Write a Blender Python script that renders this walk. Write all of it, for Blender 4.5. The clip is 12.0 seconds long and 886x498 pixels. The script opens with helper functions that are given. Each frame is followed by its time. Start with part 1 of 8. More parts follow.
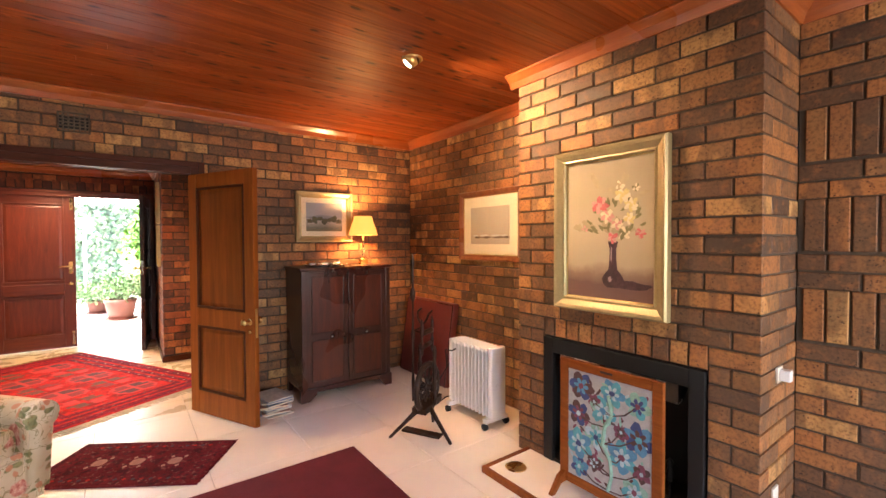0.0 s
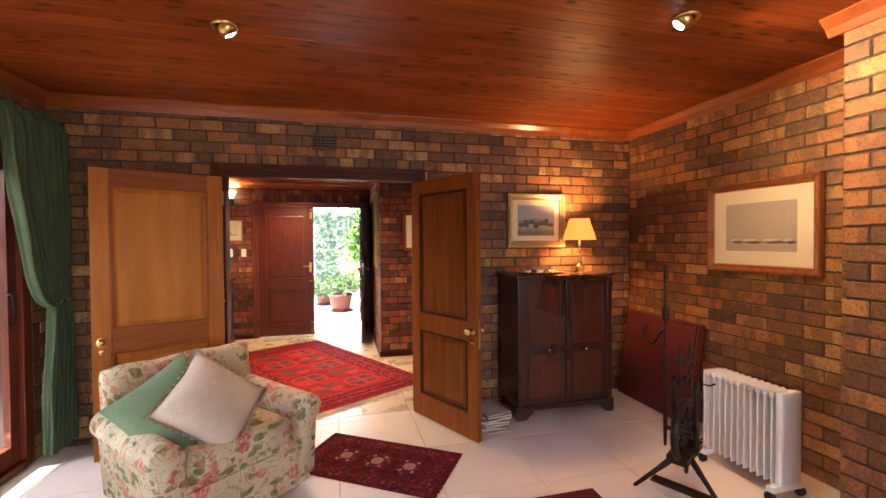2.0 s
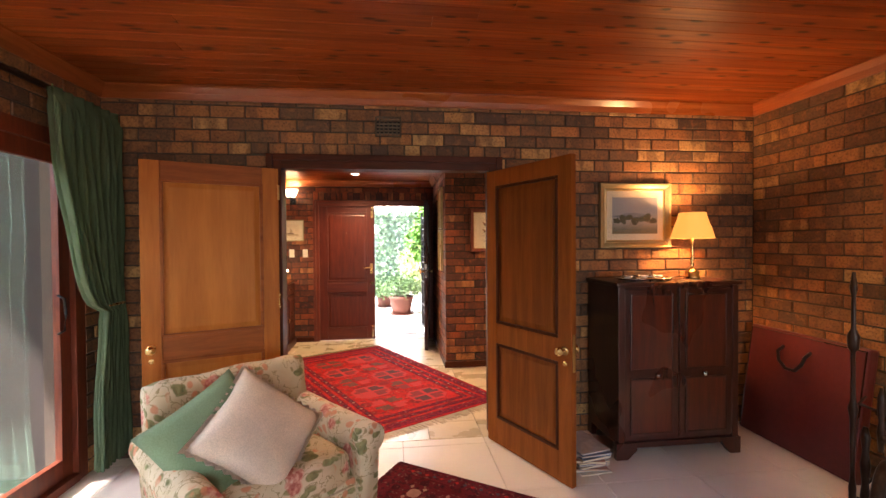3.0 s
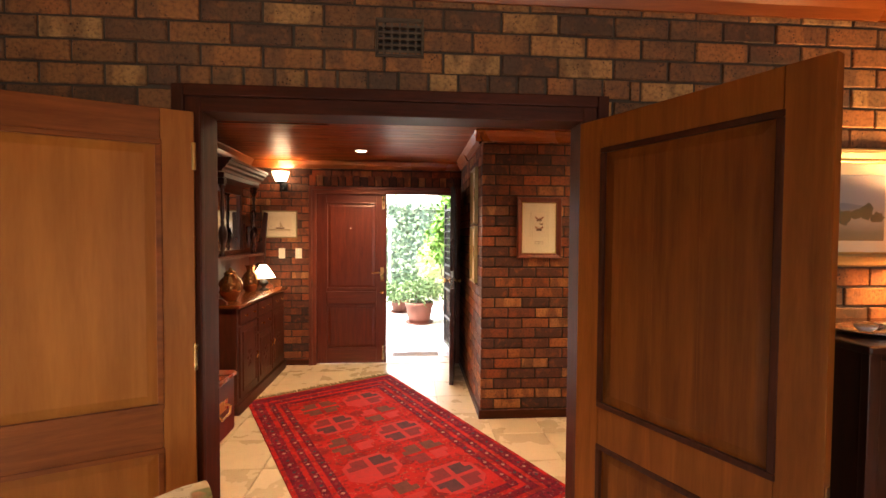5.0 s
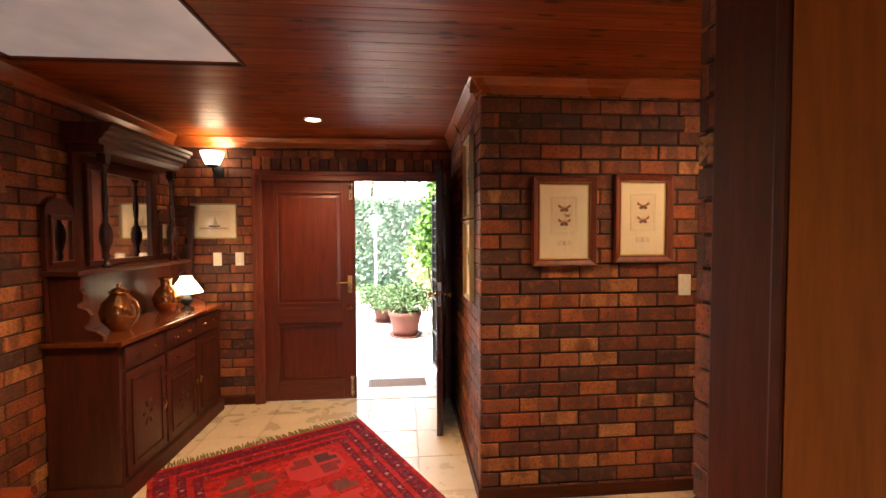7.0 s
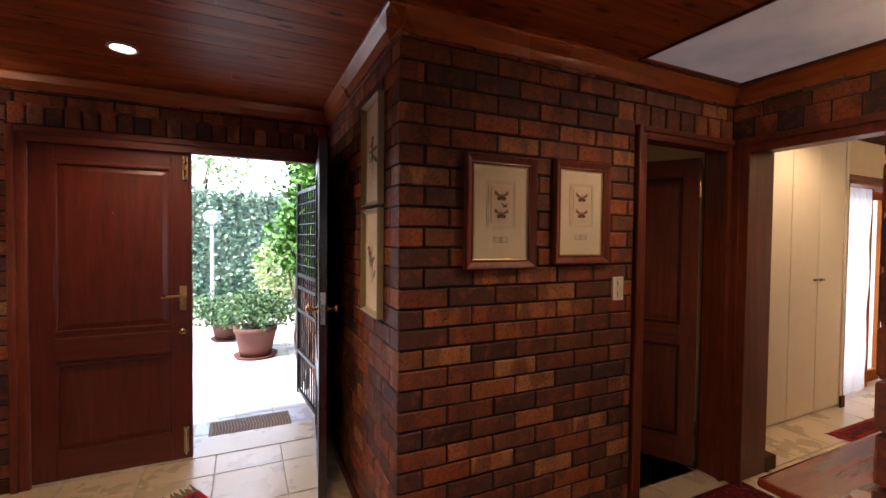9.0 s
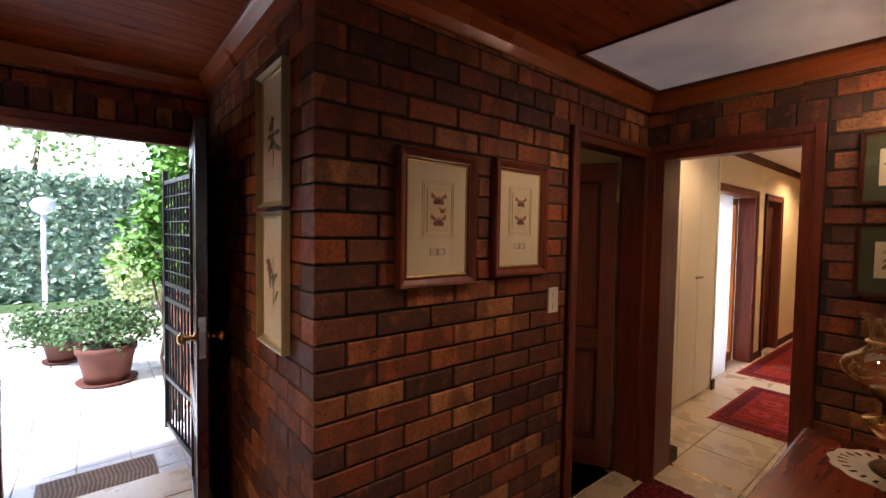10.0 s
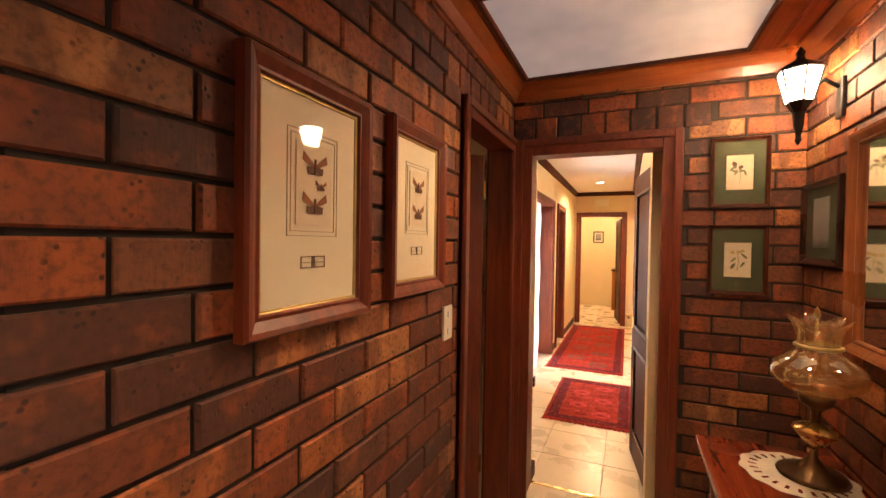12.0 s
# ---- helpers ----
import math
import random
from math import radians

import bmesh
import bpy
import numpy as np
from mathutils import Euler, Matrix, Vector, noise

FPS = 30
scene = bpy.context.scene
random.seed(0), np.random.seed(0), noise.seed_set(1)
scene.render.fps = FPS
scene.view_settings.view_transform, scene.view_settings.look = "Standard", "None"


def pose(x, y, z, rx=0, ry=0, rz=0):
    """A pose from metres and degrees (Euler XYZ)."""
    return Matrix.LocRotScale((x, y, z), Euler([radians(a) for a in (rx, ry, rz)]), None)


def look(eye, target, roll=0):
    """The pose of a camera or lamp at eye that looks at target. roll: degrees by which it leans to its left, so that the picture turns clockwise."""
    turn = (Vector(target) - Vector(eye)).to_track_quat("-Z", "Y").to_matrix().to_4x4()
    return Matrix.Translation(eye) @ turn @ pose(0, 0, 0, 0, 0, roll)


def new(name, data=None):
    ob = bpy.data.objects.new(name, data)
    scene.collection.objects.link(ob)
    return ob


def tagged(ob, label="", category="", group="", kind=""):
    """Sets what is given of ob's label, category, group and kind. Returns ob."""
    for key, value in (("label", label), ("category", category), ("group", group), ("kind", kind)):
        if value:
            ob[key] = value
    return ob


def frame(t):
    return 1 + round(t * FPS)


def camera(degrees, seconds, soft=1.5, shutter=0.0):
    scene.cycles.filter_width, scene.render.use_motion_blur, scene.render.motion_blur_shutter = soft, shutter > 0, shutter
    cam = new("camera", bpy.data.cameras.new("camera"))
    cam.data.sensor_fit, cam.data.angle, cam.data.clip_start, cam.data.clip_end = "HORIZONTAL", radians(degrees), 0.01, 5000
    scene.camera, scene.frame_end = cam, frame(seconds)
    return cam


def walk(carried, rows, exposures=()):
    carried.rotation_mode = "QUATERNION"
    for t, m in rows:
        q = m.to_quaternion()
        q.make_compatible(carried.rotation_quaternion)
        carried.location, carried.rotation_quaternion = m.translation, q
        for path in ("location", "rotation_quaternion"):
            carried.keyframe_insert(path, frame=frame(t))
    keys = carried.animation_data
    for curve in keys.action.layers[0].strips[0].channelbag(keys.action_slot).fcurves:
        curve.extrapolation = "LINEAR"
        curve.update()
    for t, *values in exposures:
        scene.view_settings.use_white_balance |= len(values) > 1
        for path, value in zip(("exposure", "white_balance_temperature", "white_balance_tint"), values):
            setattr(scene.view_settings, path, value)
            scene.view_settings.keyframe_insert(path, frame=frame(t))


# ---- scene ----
cam = camera(92.4, 12.0)
PATH = [
    (0, (0.312, 1.563, 1.425), (1.506, 3.167, 1.382), -0.2),
    (0.5, (0.275, 1.661, 1.436), (1.309, 3.373, 1.396), -0.3),
    (1, (0.222, 1.776, 1.454), (1.084, 3.58, 1.412), -0.4),
    (1.5, (0.153, 1.902, 1.47), (0.835, 3.782, 1.432), -0.3),
    (2, (0.089, 2.066, 1.468), (0.581, 4.004, 1.432), -0.4),
    (2.5, (0.069, 2.311, 1.463), (0.398, 4.283, 1.427), -0.4),
    (3, (0.049, 2.587, 1.455), (0.278, 4.573, 1.426), -0.4),
    (3.2, (0.04, 2.71, 1.447), (0.234, 4.701, 1.424), -0.5),
    (5, (0.069, 3.999, 1.52), (0.212, 5.993, 1.462), 0.4),
    (5.5, (0.102, 4.269, 1.514), (0.265, 6.261, 1.457), 0.2),
    (6, (0.2, 4.562, 1.498), (0.353, 6.556, 1.45), 0.1),
    (6.5, (0.215, 4.855, 1.517), (0.376, 6.848, 1.462), 0.1),
    (6.7, (0.238, 4.97, 1.529), (0.392, 6.963, 1.462), -0.2),
    (8.3, (0.062, 5.598, 1.511), (0.593, 7.526, 1.46), 0.6),
    (8.5, (0.047, 5.648, 1.494), (0.67, 7.548, 1.443), 0.6),
    (9, (0.079, 5.849, 1.482), (0.922, 7.662, 1.43), 0.6),
    (9.5, (0.119, 6.026, 1.5), (1.154, 7.736, 1.452), 0.6),
    (10, (0.12, 6.22, 1.551), (1.386, 7.766, 1.47), 0.9),
    (10.5, (0.162, 6.385, 1.526), (1.631, 7.74, 1.458), 1.0),
    (11, (0.288, 6.564, 1.512), (1.893, 7.756, 1.462), 0.9),
    (11.5, (0.378, 6.721, 1.512), (2.094, 7.747, 1.476), 0.9),
    (12, (0.424, 6.877, 1.521), (2.257, 7.675, 1.486), 0.9),
]
EXPOSURES = [(t, stops, kelvin, 19) for t, stops, kelvin in ((0, 3.46, 6500), (1.0, 3.2, 6450), (2.0, 2.98, 6400), (3.0, 2.92, 6500), (4.0, 2.85, 6600), (5.2, 2.8, 7000), (6.5, 2.78, 6900), (7.5, 2.34, 6400), (8.5, 1.80, 5850), (9.5, 1.42, 5600), (10.0, 1.40, 5700), (10.5, 1.82, 6050), (11.2, 2.33, 6450), (12, 2.73, 6500))]
walk(cam, [(t, look(eye, target, roll)) for t, eye, target, roll in PATH], EXPOSURES)

# ---------------------------------------------------------------- world and lights
world = bpy.data.worlds.new("sky")
scene.world = world
world.use_nodes = True
wn, wl = world.node_tree.nodes, world.node_tree.links
sky = wn.new("ShaderNodeTexSky")
sky.sky_type, sky.sun_disc, sky.sun_elevation, sky.sun_rotation = "NISHITA", False, radians(50), radians(252)
wn["Background"].inputs["Strength"].default_value = 0.15
wl.new(sky.outputs["Color"], wn["Background"].inputs["Color"])


def lamp(name, kind, m, energy, colour, **settings):
    data = bpy.data.lights.new(name, kind)
    data.energy, data.color = energy * (1.0 if kind == "SUN" else 0.4), colour
    if kind == "AREA":
        data.shape, data.size, data.size_y = "RECTANGLE", settings["size"], settings["size_y"]
    if kind == "SPOT":
        data.spot_size, data.spot_blend, data.shadow_soft_size = radians(settings["cone"]), 0.7, 0.03
    if kind == "POINT":
        data.shadow_soft_size = settings.get("radius", 0.03)
    if kind == "SUN":
        data.angle = radians(settings["angle"])
    ob = new(name, data)
    ob.matrix_world = m
    return ob


WARM, WARMER, DAY = (1.0, 0.66, 0.34), (1.0, 0.55, 0.22), (0.97, 0.97, 1.0)
lamp("sun", "SUN", look((0, 0, 10), (0.66, 0.22, 9.1)), 5.0, (1.0, 0.96, 0.9), angle=3.0)
# stand-in daylight: added fill at an assumed south window behind the walk
lamp("south_window_light", "AREA", pose(1.55, -0.82, 1.35, 80, 0, 0), 25, (1.0, 0.95, 0.88), size=2.3, size_y=1.4)
# added fill, hidden outside the sliding doors, standing in for sky light
lamp("west_sky_light", "AREA", look((-2.75, 3.9, 2.68), (0.0, 3.9, 0.0)), 22, DAY, size=3.2, size_y=0.8)
# eyeball spots of the lounge ceiling
lamp("spot_light_east", "SPOT", look((1.76, 3.74, 2.45), (2.78, 3.5, 1.6)), 38, WARM, cone=118)
lamp("spot_light_west", "SPOT", look((-0.45, 4.33, 2.45), (-1.3, 5.0, 1.2)), 1.5, WARM, cone=100)
# lamps
lamp("table_lamp_light", "POINT", pose(2.22, 5.47, 1.60), 14, WARMER, radius=0.04)
lamp("hall_downlight_north", "SPOT", look((-0.46, 8.40, 2.36), (-0.46, 8.40, 0)), 43, WARM, cone=140)
lamp("hall_downlight_west", "SPOT", look((-0.40, 6.66, 2.36), (-0.40, 6.66, 0)), 52, WARM, cone=140)
lamp("hall_downlight_east", "SPOT", look((1.74, 6.76, 2.36), (1.74, 6.76, 0)), 19, WARM, cone=140)
lamp("sconce_light", "POINT", pose(-1.42, 8.93, 2.17), 2.5, WARM, radius=0.04)
lamp("small_lamp_light", "POINT", pose(-1.52, 8.66, 1.16), 1.6, WARM, radius=0.03)
# corridor: stand-in daylight behind the glazed side door, and ceiling lights
lamp("corridor_door_light", "AREA", pose(6.45, 8.86, 1.2, 90, 0, 180), 85, DAY, size=2.7, size_y=2.2)
lamp("corridor_downlight", "SPOT", look((7.6, 7.3, 2.44), (7.6, 7.3, 0)), 70, WARM, cone=160)
lamp("corridor_downlight_near", "SPOT", look((4.0, 7.3, 2.44), (4.0, 7.3, 0)), 30, WARM, cone=160)
# Fixtureless fill points added for the end room and the side room.
lamp("end_room_light", "POINT", pose(10.4, 7.3, 2.2), 25, WARM, radius=0.1)
lamp("side_room_light", "POINT", pose(1.6, 8.5, 2.2), 0.8, WARM, radius=0.1)

# ---------------------------------------------------------------- materials
class Mat:
    """A small node-graph writer."""

    def __init__(self, name, rough=0.6, metal=0.0, spec=0.5):
        self.m = bpy.data.materials.new(name)
        self.m.use_nodes = True
        self.t = self.m.node_tree
        self.p = self.t.nodes["Principled BSDF"]
        self.p.inputs["Roughness"].default_value = rough
        self.p.inputs["Metallic"].default_value = metal
        self.p.inputs["Specular IOR Level"].default_value = spec
        self.coord = self.node("ShaderNodeTexCoord").outputs["Object"]

    def node(self, kind):
        return self.t.nodes.new(kind)

    def put(self, value, socket):
        if isinstance(value, bpy.types.NodeSocket):
            self.t.links.new(value, socket)
        elif isinstance(value, (tuple, list)) and len(value) == 3 and socket.type == "RGBA":
            socket.default_value = (*value, 1)
        else:
            socket.default_value = value

    def math(self, op, a, b=0.0):
        n = self.node("ShaderNodeMath")
        n.operation = op
        self.put(a, n.inputs[0]), self.put(b, n.inputs[1])
        return n.outputs[0]

    def vec(self, op, a, b):
        n = self.node("ShaderNodeVectorMath")
        n.operation = op
        self.put(a, n.inputs[0]), self.put(b, n.inputs[1])
        return n.outputs[0]

    def noise(self, scale, at=None, detail=4.0, rough=0.55, stretch=None, distortion=0.0):
        n = self.node("ShaderNodeTexNoise")
        at = at or self.coord
        if stretch:
            at = self.vec("MULTIPLY", at, stretch)
        self.put(at, n.inputs["Vector"])
        n.inputs["Scale"].default_value, n.inputs["Detail"].default_value = scale, detail
        n.inputs["Roughness"].default_value, n.inputs["Distortion"].default_value = rough, distortion
        return n.outputs["Fac"]

    def cells(self, scale, at=None, stretch=None, out="Distance", randomness=1.0):
        n = self.node("ShaderNodeTexVoronoi")
        at = at or self.coord
        if stretch:
            at = self.vec("MULTIPLY", at, stretch)
        self.put(at, n.inputs["Vector"])
        n.inputs["Scale"].default_value, n.inputs["Randomness"].default_value = scale, randomness
        if stretch and stretch[2] == 0:
            n.voronoi_dimensions = "2D"
        return n.outputs[out]

    def ramp(self, fac, stops, hard=False):
        n = self.node("ShaderNodeValToRGB")
        n.color_ramp.interpolation = "CONSTANT" if hard else "LINEAR"
        while len(n.color_ramp.elements) < len(stops):
            n.color_ramp.elements.new(0.5)
        for e, (at, c) in zip(n.color_ramp.elements, stops):
            e.position, e.color = at, (*c, 1) if not isinstance(c, float) else (c, c, c, 1)
        self.put(fac, n.inputs[0])
        return n.outputs["Color"]

    def mix(self, fac, a, b, how="MIX"):
        n = self.node("ShaderNodeMix")
        n.data_type, n.blend_type = "RGBA", how
        self.put(fac, n.inputs[0]), self.put(a, n.inputs[6]), self.put(b, n.inputs[7])
        return n.outputs[2]

    def bump(self, height, strength=0.3, distance=0.01):
        n = self.node("ShaderNodeBump")
        n.inputs["Strength"].default_value, n.inputs["Distance"].default_value = strength, distance
        self.put(height, n.inputs["Height"])
        self.t.links.new(n.outputs[0], self.p.inputs["Normal"])

    def colour(self, value):
        self.put(value, self.p.inputs["Base Color"])
        return self

    def roughness(self, value):
        self.put(value, self.p.inputs["Roughness"])
        return self


def plain(name, colour, rough=0.6, metal=0.0, grain=40.0, spread=0.12, bump=0.05, spec=0.5):
    m = Mat(name, rough, metal, spec)
    big, small = m.noise(grain * 0.12), m.noise(grain)
    f = m.math("ADD", m.math("MULTIPLY", big, 0.6), m.math("MULTIPLY", small, 0.4))
    lo, hi = [c * (1 - spread) for c in colour], [min(1, c * (1 + spread)) for c in colour]
    m.colour(m.ramp(f, [(0.3, tuple(lo)), (0.7, tuple(hi))]))
    m.roughness(m.ramp(big, [(0.3, max(0.02, rough - 0.08)), (0.7, min(1.0, rough + 0.08))]))
    m.bump(small, bump, 0.004)
    return m.m


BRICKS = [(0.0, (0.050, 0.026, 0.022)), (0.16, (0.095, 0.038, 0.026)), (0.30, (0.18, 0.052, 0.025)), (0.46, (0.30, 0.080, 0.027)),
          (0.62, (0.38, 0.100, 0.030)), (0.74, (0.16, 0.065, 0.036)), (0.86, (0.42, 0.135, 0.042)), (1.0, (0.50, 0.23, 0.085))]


# Same brick, with the lounge's lamp and daylight tone put into the palette.
LOUNGE_LIT_BRICKS = [(0.0, (0.070, 0.044, 0.028)), (0.16, (0.13, 0.070, 0.038)), (0.30, (0.20, 0.100, 0.043)), (0.46, (0.34, 0.148, 0.051)),
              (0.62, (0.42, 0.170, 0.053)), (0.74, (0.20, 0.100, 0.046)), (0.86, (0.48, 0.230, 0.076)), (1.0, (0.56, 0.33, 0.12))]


def brick_material(name, joined, palette):
    m = Mat(name, 0.72, 0.0, 0.35)
    if joined:
        rnd = m.node("ShaderNodeNewGeometry").outputs["Random Per Island"]
    else:
        rnd = m.node("ShaderNodeObjectInfo").outputs["Random"]
    shift = m.node("ShaderNodeCombineXYZ")
    m.put(m.math("MULTIPLY", rnd, 37.0), shift.inputs[0]), m.put(m.math("MULTIPLY", rnd, 91.0), shift.inputs[2])
    at = m.vec("ADD", m.coord, shift.outputs[0])
    base = m.ramp(rnd, palette)
    cloud, grain = m.noise(9.0, at, 3), m.noise(65.0, at, 4, 0.6)
    band = m.noise(8.0, at, 2, 0.4, (1, 1, 0.3))
    c = m.mix(m.ramp(band, [(0.50, 0.0), (0.56, 0.62)]), base, palette[1][1])
    c = m.mix(m.ramp(cloud, [(0.44, 0.0), (0.74, 0.5)]), c, palette[1][1] if palette is BRICKS else palette[2][1])
    c = m.mix(m.ramp(m.noise(17.0, at, 2), [(0.52, 0.0), (0.72, 0.45)]), c, palette[4][1])
    pits = m.math("ADD", m.cells(62.0, at), m.math("MULTIPLY", m.noise(110.0, at, 2), 0.25))
    some = m.math("MULTIPLY", m.ramp(pits, [(0.27, 0.9), (0.40, 0.0)]), m.ramp(m.noise(13.0, at, 2), [(0.47, 0.0), (0.58, 1.0)]))
    c = m.mix(some, c, (0.04, 0.02, 0.015))
    c = m.mix(m.ramp(grain, [(0.36, 0.5), (0.54, 0.0)]), c, (0.05, 0.024, 0.016))
    m.colour(c)
    h = m.math("ADD", m.math("MULTIPLY", grain, 0.12), m.math("SUBTRACT", m.math("MULTIPLY", cloud, 0.7), m.math("MULTIPLY", some, 0.5)))
    scored = m.noise(30.0, at, 3, 0.6, (5.0, 5.0, 0.6))
    h = m.math("ADD", h, m.math("MULTIPLY", scored, 0.35))
    m.bump(h, 0.55, 0.006)
    m.roughness(m.ramp(cloud, [(0.3, 0.55), (0.7, 0.75)]))
    return m.m


def wood(name, dark, light, rough=0.35, along=(1, 12, 12), scale=3.0, knots=0.0, knot_along=None, coat=0.0, island=False, bump=0.06):
    """along: how the grain is squeezed, 1 along the grain."""
    m = Mat(name, rough)
    at = m.coord
    tone = None
    if island:
        tone = m.node("ShaderNodeNewGeometry").outputs["Random Per Island"]
        shift = m.node("ShaderNodeCombineXYZ")
        m.put(m.math("MULTIPLY", tone, 53.0), shift.inputs[0]), m.put(m.math("MULTIPLY", tone, 17.0), shift.inputs[1])
        at = m.vec("ADD", m.coord, shift.outputs[0])
    grain = m.noise(scale, at, 6, 0.6, along, 0.6)
    fine = m.noise(scale * 7, at, 3, 0.6, along)
    f = m.math("ADD", m.math("MULTIPLY", grain, 0.75), m.math("MULTIPLY", fine, 0.25))
    c = m.ramp(f, [(0.3, dark), (0.5, tuple((a + b) / 2 for a, b in zip(dark, light))), (0.68, light)])
    cloud = m.noise(1.3, at, 2)
    c = m.mix(m.ramp(cloud, [(0.4, 0.0), (0.75, 0.35)]), c, dark)
    if tone:
        c = m.mix(m.ramp(tone, [(0.0, 0.0), (1.0, 0.45)]), c, dark)
    if knots:
        k = m.math("ADD", m.cells(1.0, at, knot_along or (2.2, 9.0, 9.0)), m.ramp(m.noise(0.9, m.vec("ADD", at, (5.0, 2.0, 0.0)), 1), [(0.45, 1.0), (0.51, 0.0)]))
        c = m.mix(m.ramp(k, [(0.09 * knots, 0.95), (0.15 * knots, 0.0)]), c, tuple(v * 0.22 for v in dark))
        c = m.mix(m.ramp(k, [(0.12 * knots, 0.5), (0.26 * knots, 0.0)]), c, tuple(v * 0.7 for v in dark))
    m.colour(c)
    m.bump(f, bump, 0.004)
    m.roughness(m.ramp(cloud, [(0.3, rough - 0.06), (0.7, rough + 0.08)]))
    m.p.inputs["Specular IOR Level"].default_value = 0.5 if coat else 0.2
    if coat:
        m.p.inputs["Coat Weight"].default_value, m.p.inputs["Coat Roughness"].default_value = coat, 0.18
    return m.m


def fabric(name, colour, weave=260.0, spread=0.15, rough=0.9, sheen=0.06):
    m = Mat(name, rough, 0, 0.2)
    f = m.noise(weave, None, 2)
    c = m.ramp(m.noise(5.0), [(0.3, tuple(v * (1 - spread) for v in colour)), (0.7, tuple(min(1, v * (1 + spread)) for v in colour))])
    m.colour(m.mix(m.ramp(f, [(0.35, 0.35), (0.65, 0.0)]), c, tuple(v * 0.5 for v in colour)))
    m.bump(f, 0.35, 0.003)
    m.p.inputs["Sheen Weight"].default_value = sheen
    return m.m


def floral_material():
    """Cream chintz with roses, coral sprays and olive leaves."""
    m = Mat("floral_chintz", 0.85, 0, 0.25)
    warp = m.node("ShaderNodeTexNoise")
    m.put(m.coord, warp.inputs["Vector"])
    warp.inputs["Scale"].default_value, warp.inputs["Detail"].default_value = 7.0, 2.0
    at = m.vec("ADD", m.coord, m.vec("MULTIPLY", warp.outputs["Color"], (0.09, 0.09, 0.09)))
    c = m.ramp(m.noise(4.0), [(0.35, (0.57, 0.45, 0.27)), (0.65, (0.70, 0.59, 0.40))])
    leaf = m.cells(9.5, m.vec("ADD", at, (3.0, 1.0, 2.0)), (1.0, 1.0, 1.9))
    green = m.ramp(m.noise(26.0, at, 2), [(0.35, (0.10, 0.12, 0.035)), (0.65, (0.30, 0.29, 0.12))])
    c = m.mix(m.ramp(leaf, [(0.30, 0.9), (0.36, 0.0)]), c, green)
    stem = m.noise(10.0, m.vec("ADD", at, (7.0, 3.0, 1.0)), 2, 0.5, (1, 1, 1), 1.2)
    c = m.mix(m.ramp(stem, [(0.480, 0.0), (0.492, 0.75), (0.508, 0.75), (0.52, 0.0)]), c, (0.26, 0.20, 0.08))
    spray = m.cells(15.0, m.vec("ADD", at, (1.0, 8.0, 4.0)))
    c = m.mix(m.math("MULTIPLY", m.ramp(spray, [(0.26, 0.85), (0.34, 0.0)]), m.ramp(m.noise(5.0, at, 1), [(0.46, 0.0), (0.54, 1.0)])), c, (0.62, 0.25, 0.13))
    petals = m.noise(38.0, at, 3)
    rose = m.ramp(petals, [(0.36, (0.42, 0.09, 0.07)), (0.52, (0.64, 0.25, 0.18)), (0.66, (0.76, 0.50, 0.36))])
    bloom = m.math("ADD", m.cells(5.2, at), m.math("MULTIPLY", m.noise(20.0, at, 2), 0.22))
    c = m.mix(m.ramp(bloom, [(0.38, 0.92), (0.44, 0.0)]), c, rose)
    m.colour(c)
    m.bump(m.math("ADD", m.noise(300.0, None, 2), m.math("MULTIPLY", m.noise(9.0, None, 2), 2.5)), 0.3, 0.004)
    return m.m


def rug_material(name, field, dark, light, cell):
    m = Mat(name, 0.95, 0, 0.1)
    f = m.noise(230.0, None, 2)
    abrash = m.noise(2.2, None, 3, 0.5, (1, 4, 1))
    c = m.ramp(abrash, [(0.3, tuple(v * 0.7 for v in field)), (0.7, tuple(min(1, v * 1.25) for v in field))])
    motif = m.cells(cell, None, None, "Distance", 0.35)
    c = m.mix(m.ramp(motif, [(0.22, 0.55), (0.30, 0.0)]), c, dark)
    c = m.mix(m.ramp(m.noise(38.0, None, 2, 0.7), [(0.60, 0.0), (0.68, 0.45)]), c, light)
    c = m.mix(m.ramp(m.noise(26.0, m.vec("ADD", m.coord, (3.0, 9.0, 0.0)), 2), [(0.56, 0.0), (0.64, 0.6)]), c, dark)
    c = m.mix(m.ramp(f, [(0.35, 0.4), (0.6, 0.0)]), c, tuple(v * 0.4 for v in field))
    m.colour(c)
    m.bump(f, 0.5, 0.004)
    return m.m


def tile_material(name, colour, vary=1.0):
    m = Mat(name, 0.28, 0, 0.5)
    rnd = m.node("ShaderNodeObjectInfo").outputs["Random"]
    shift = m.node("ShaderNodeCombineXYZ")
    m.put(m.math("MULTIPLY", rnd, 40.0), shift.inputs[0])
    at = m.vec("ADD", m.coord, shift.outputs[0])
    cloud, speck = m.noise(3.0, at, 4), m.noise(55.0, at, 3)
    c = m.ramp(cloud, [(0.3, tuple(v * (1 - 0.14 * vary) for v in colour)), (0.7, tuple(min(1, v * 1.06) for v in colour))])
    c = m.mix(m.ramp(rnd, [(0.0, 0.0), (1.0, 0.16 * vary)]), c, tuple(v * 0.7 for v in colour))
    c = m.mix(m.ramp(speck, [(0.55, 0.0), (0.75, 0.25 * vary)]), c, tuple(v * 0.6 for v in colour))
    m.colour(c)
    m.roughness(m.ramp(cloud, [(0.3, 0.38 - 0.16 * vary), (0.7, 0.40 - 0.04 * vary)]))
    m.bump(m.noise(9.0, at, 2), 0.05 * vary, 0.01)
    return m.m


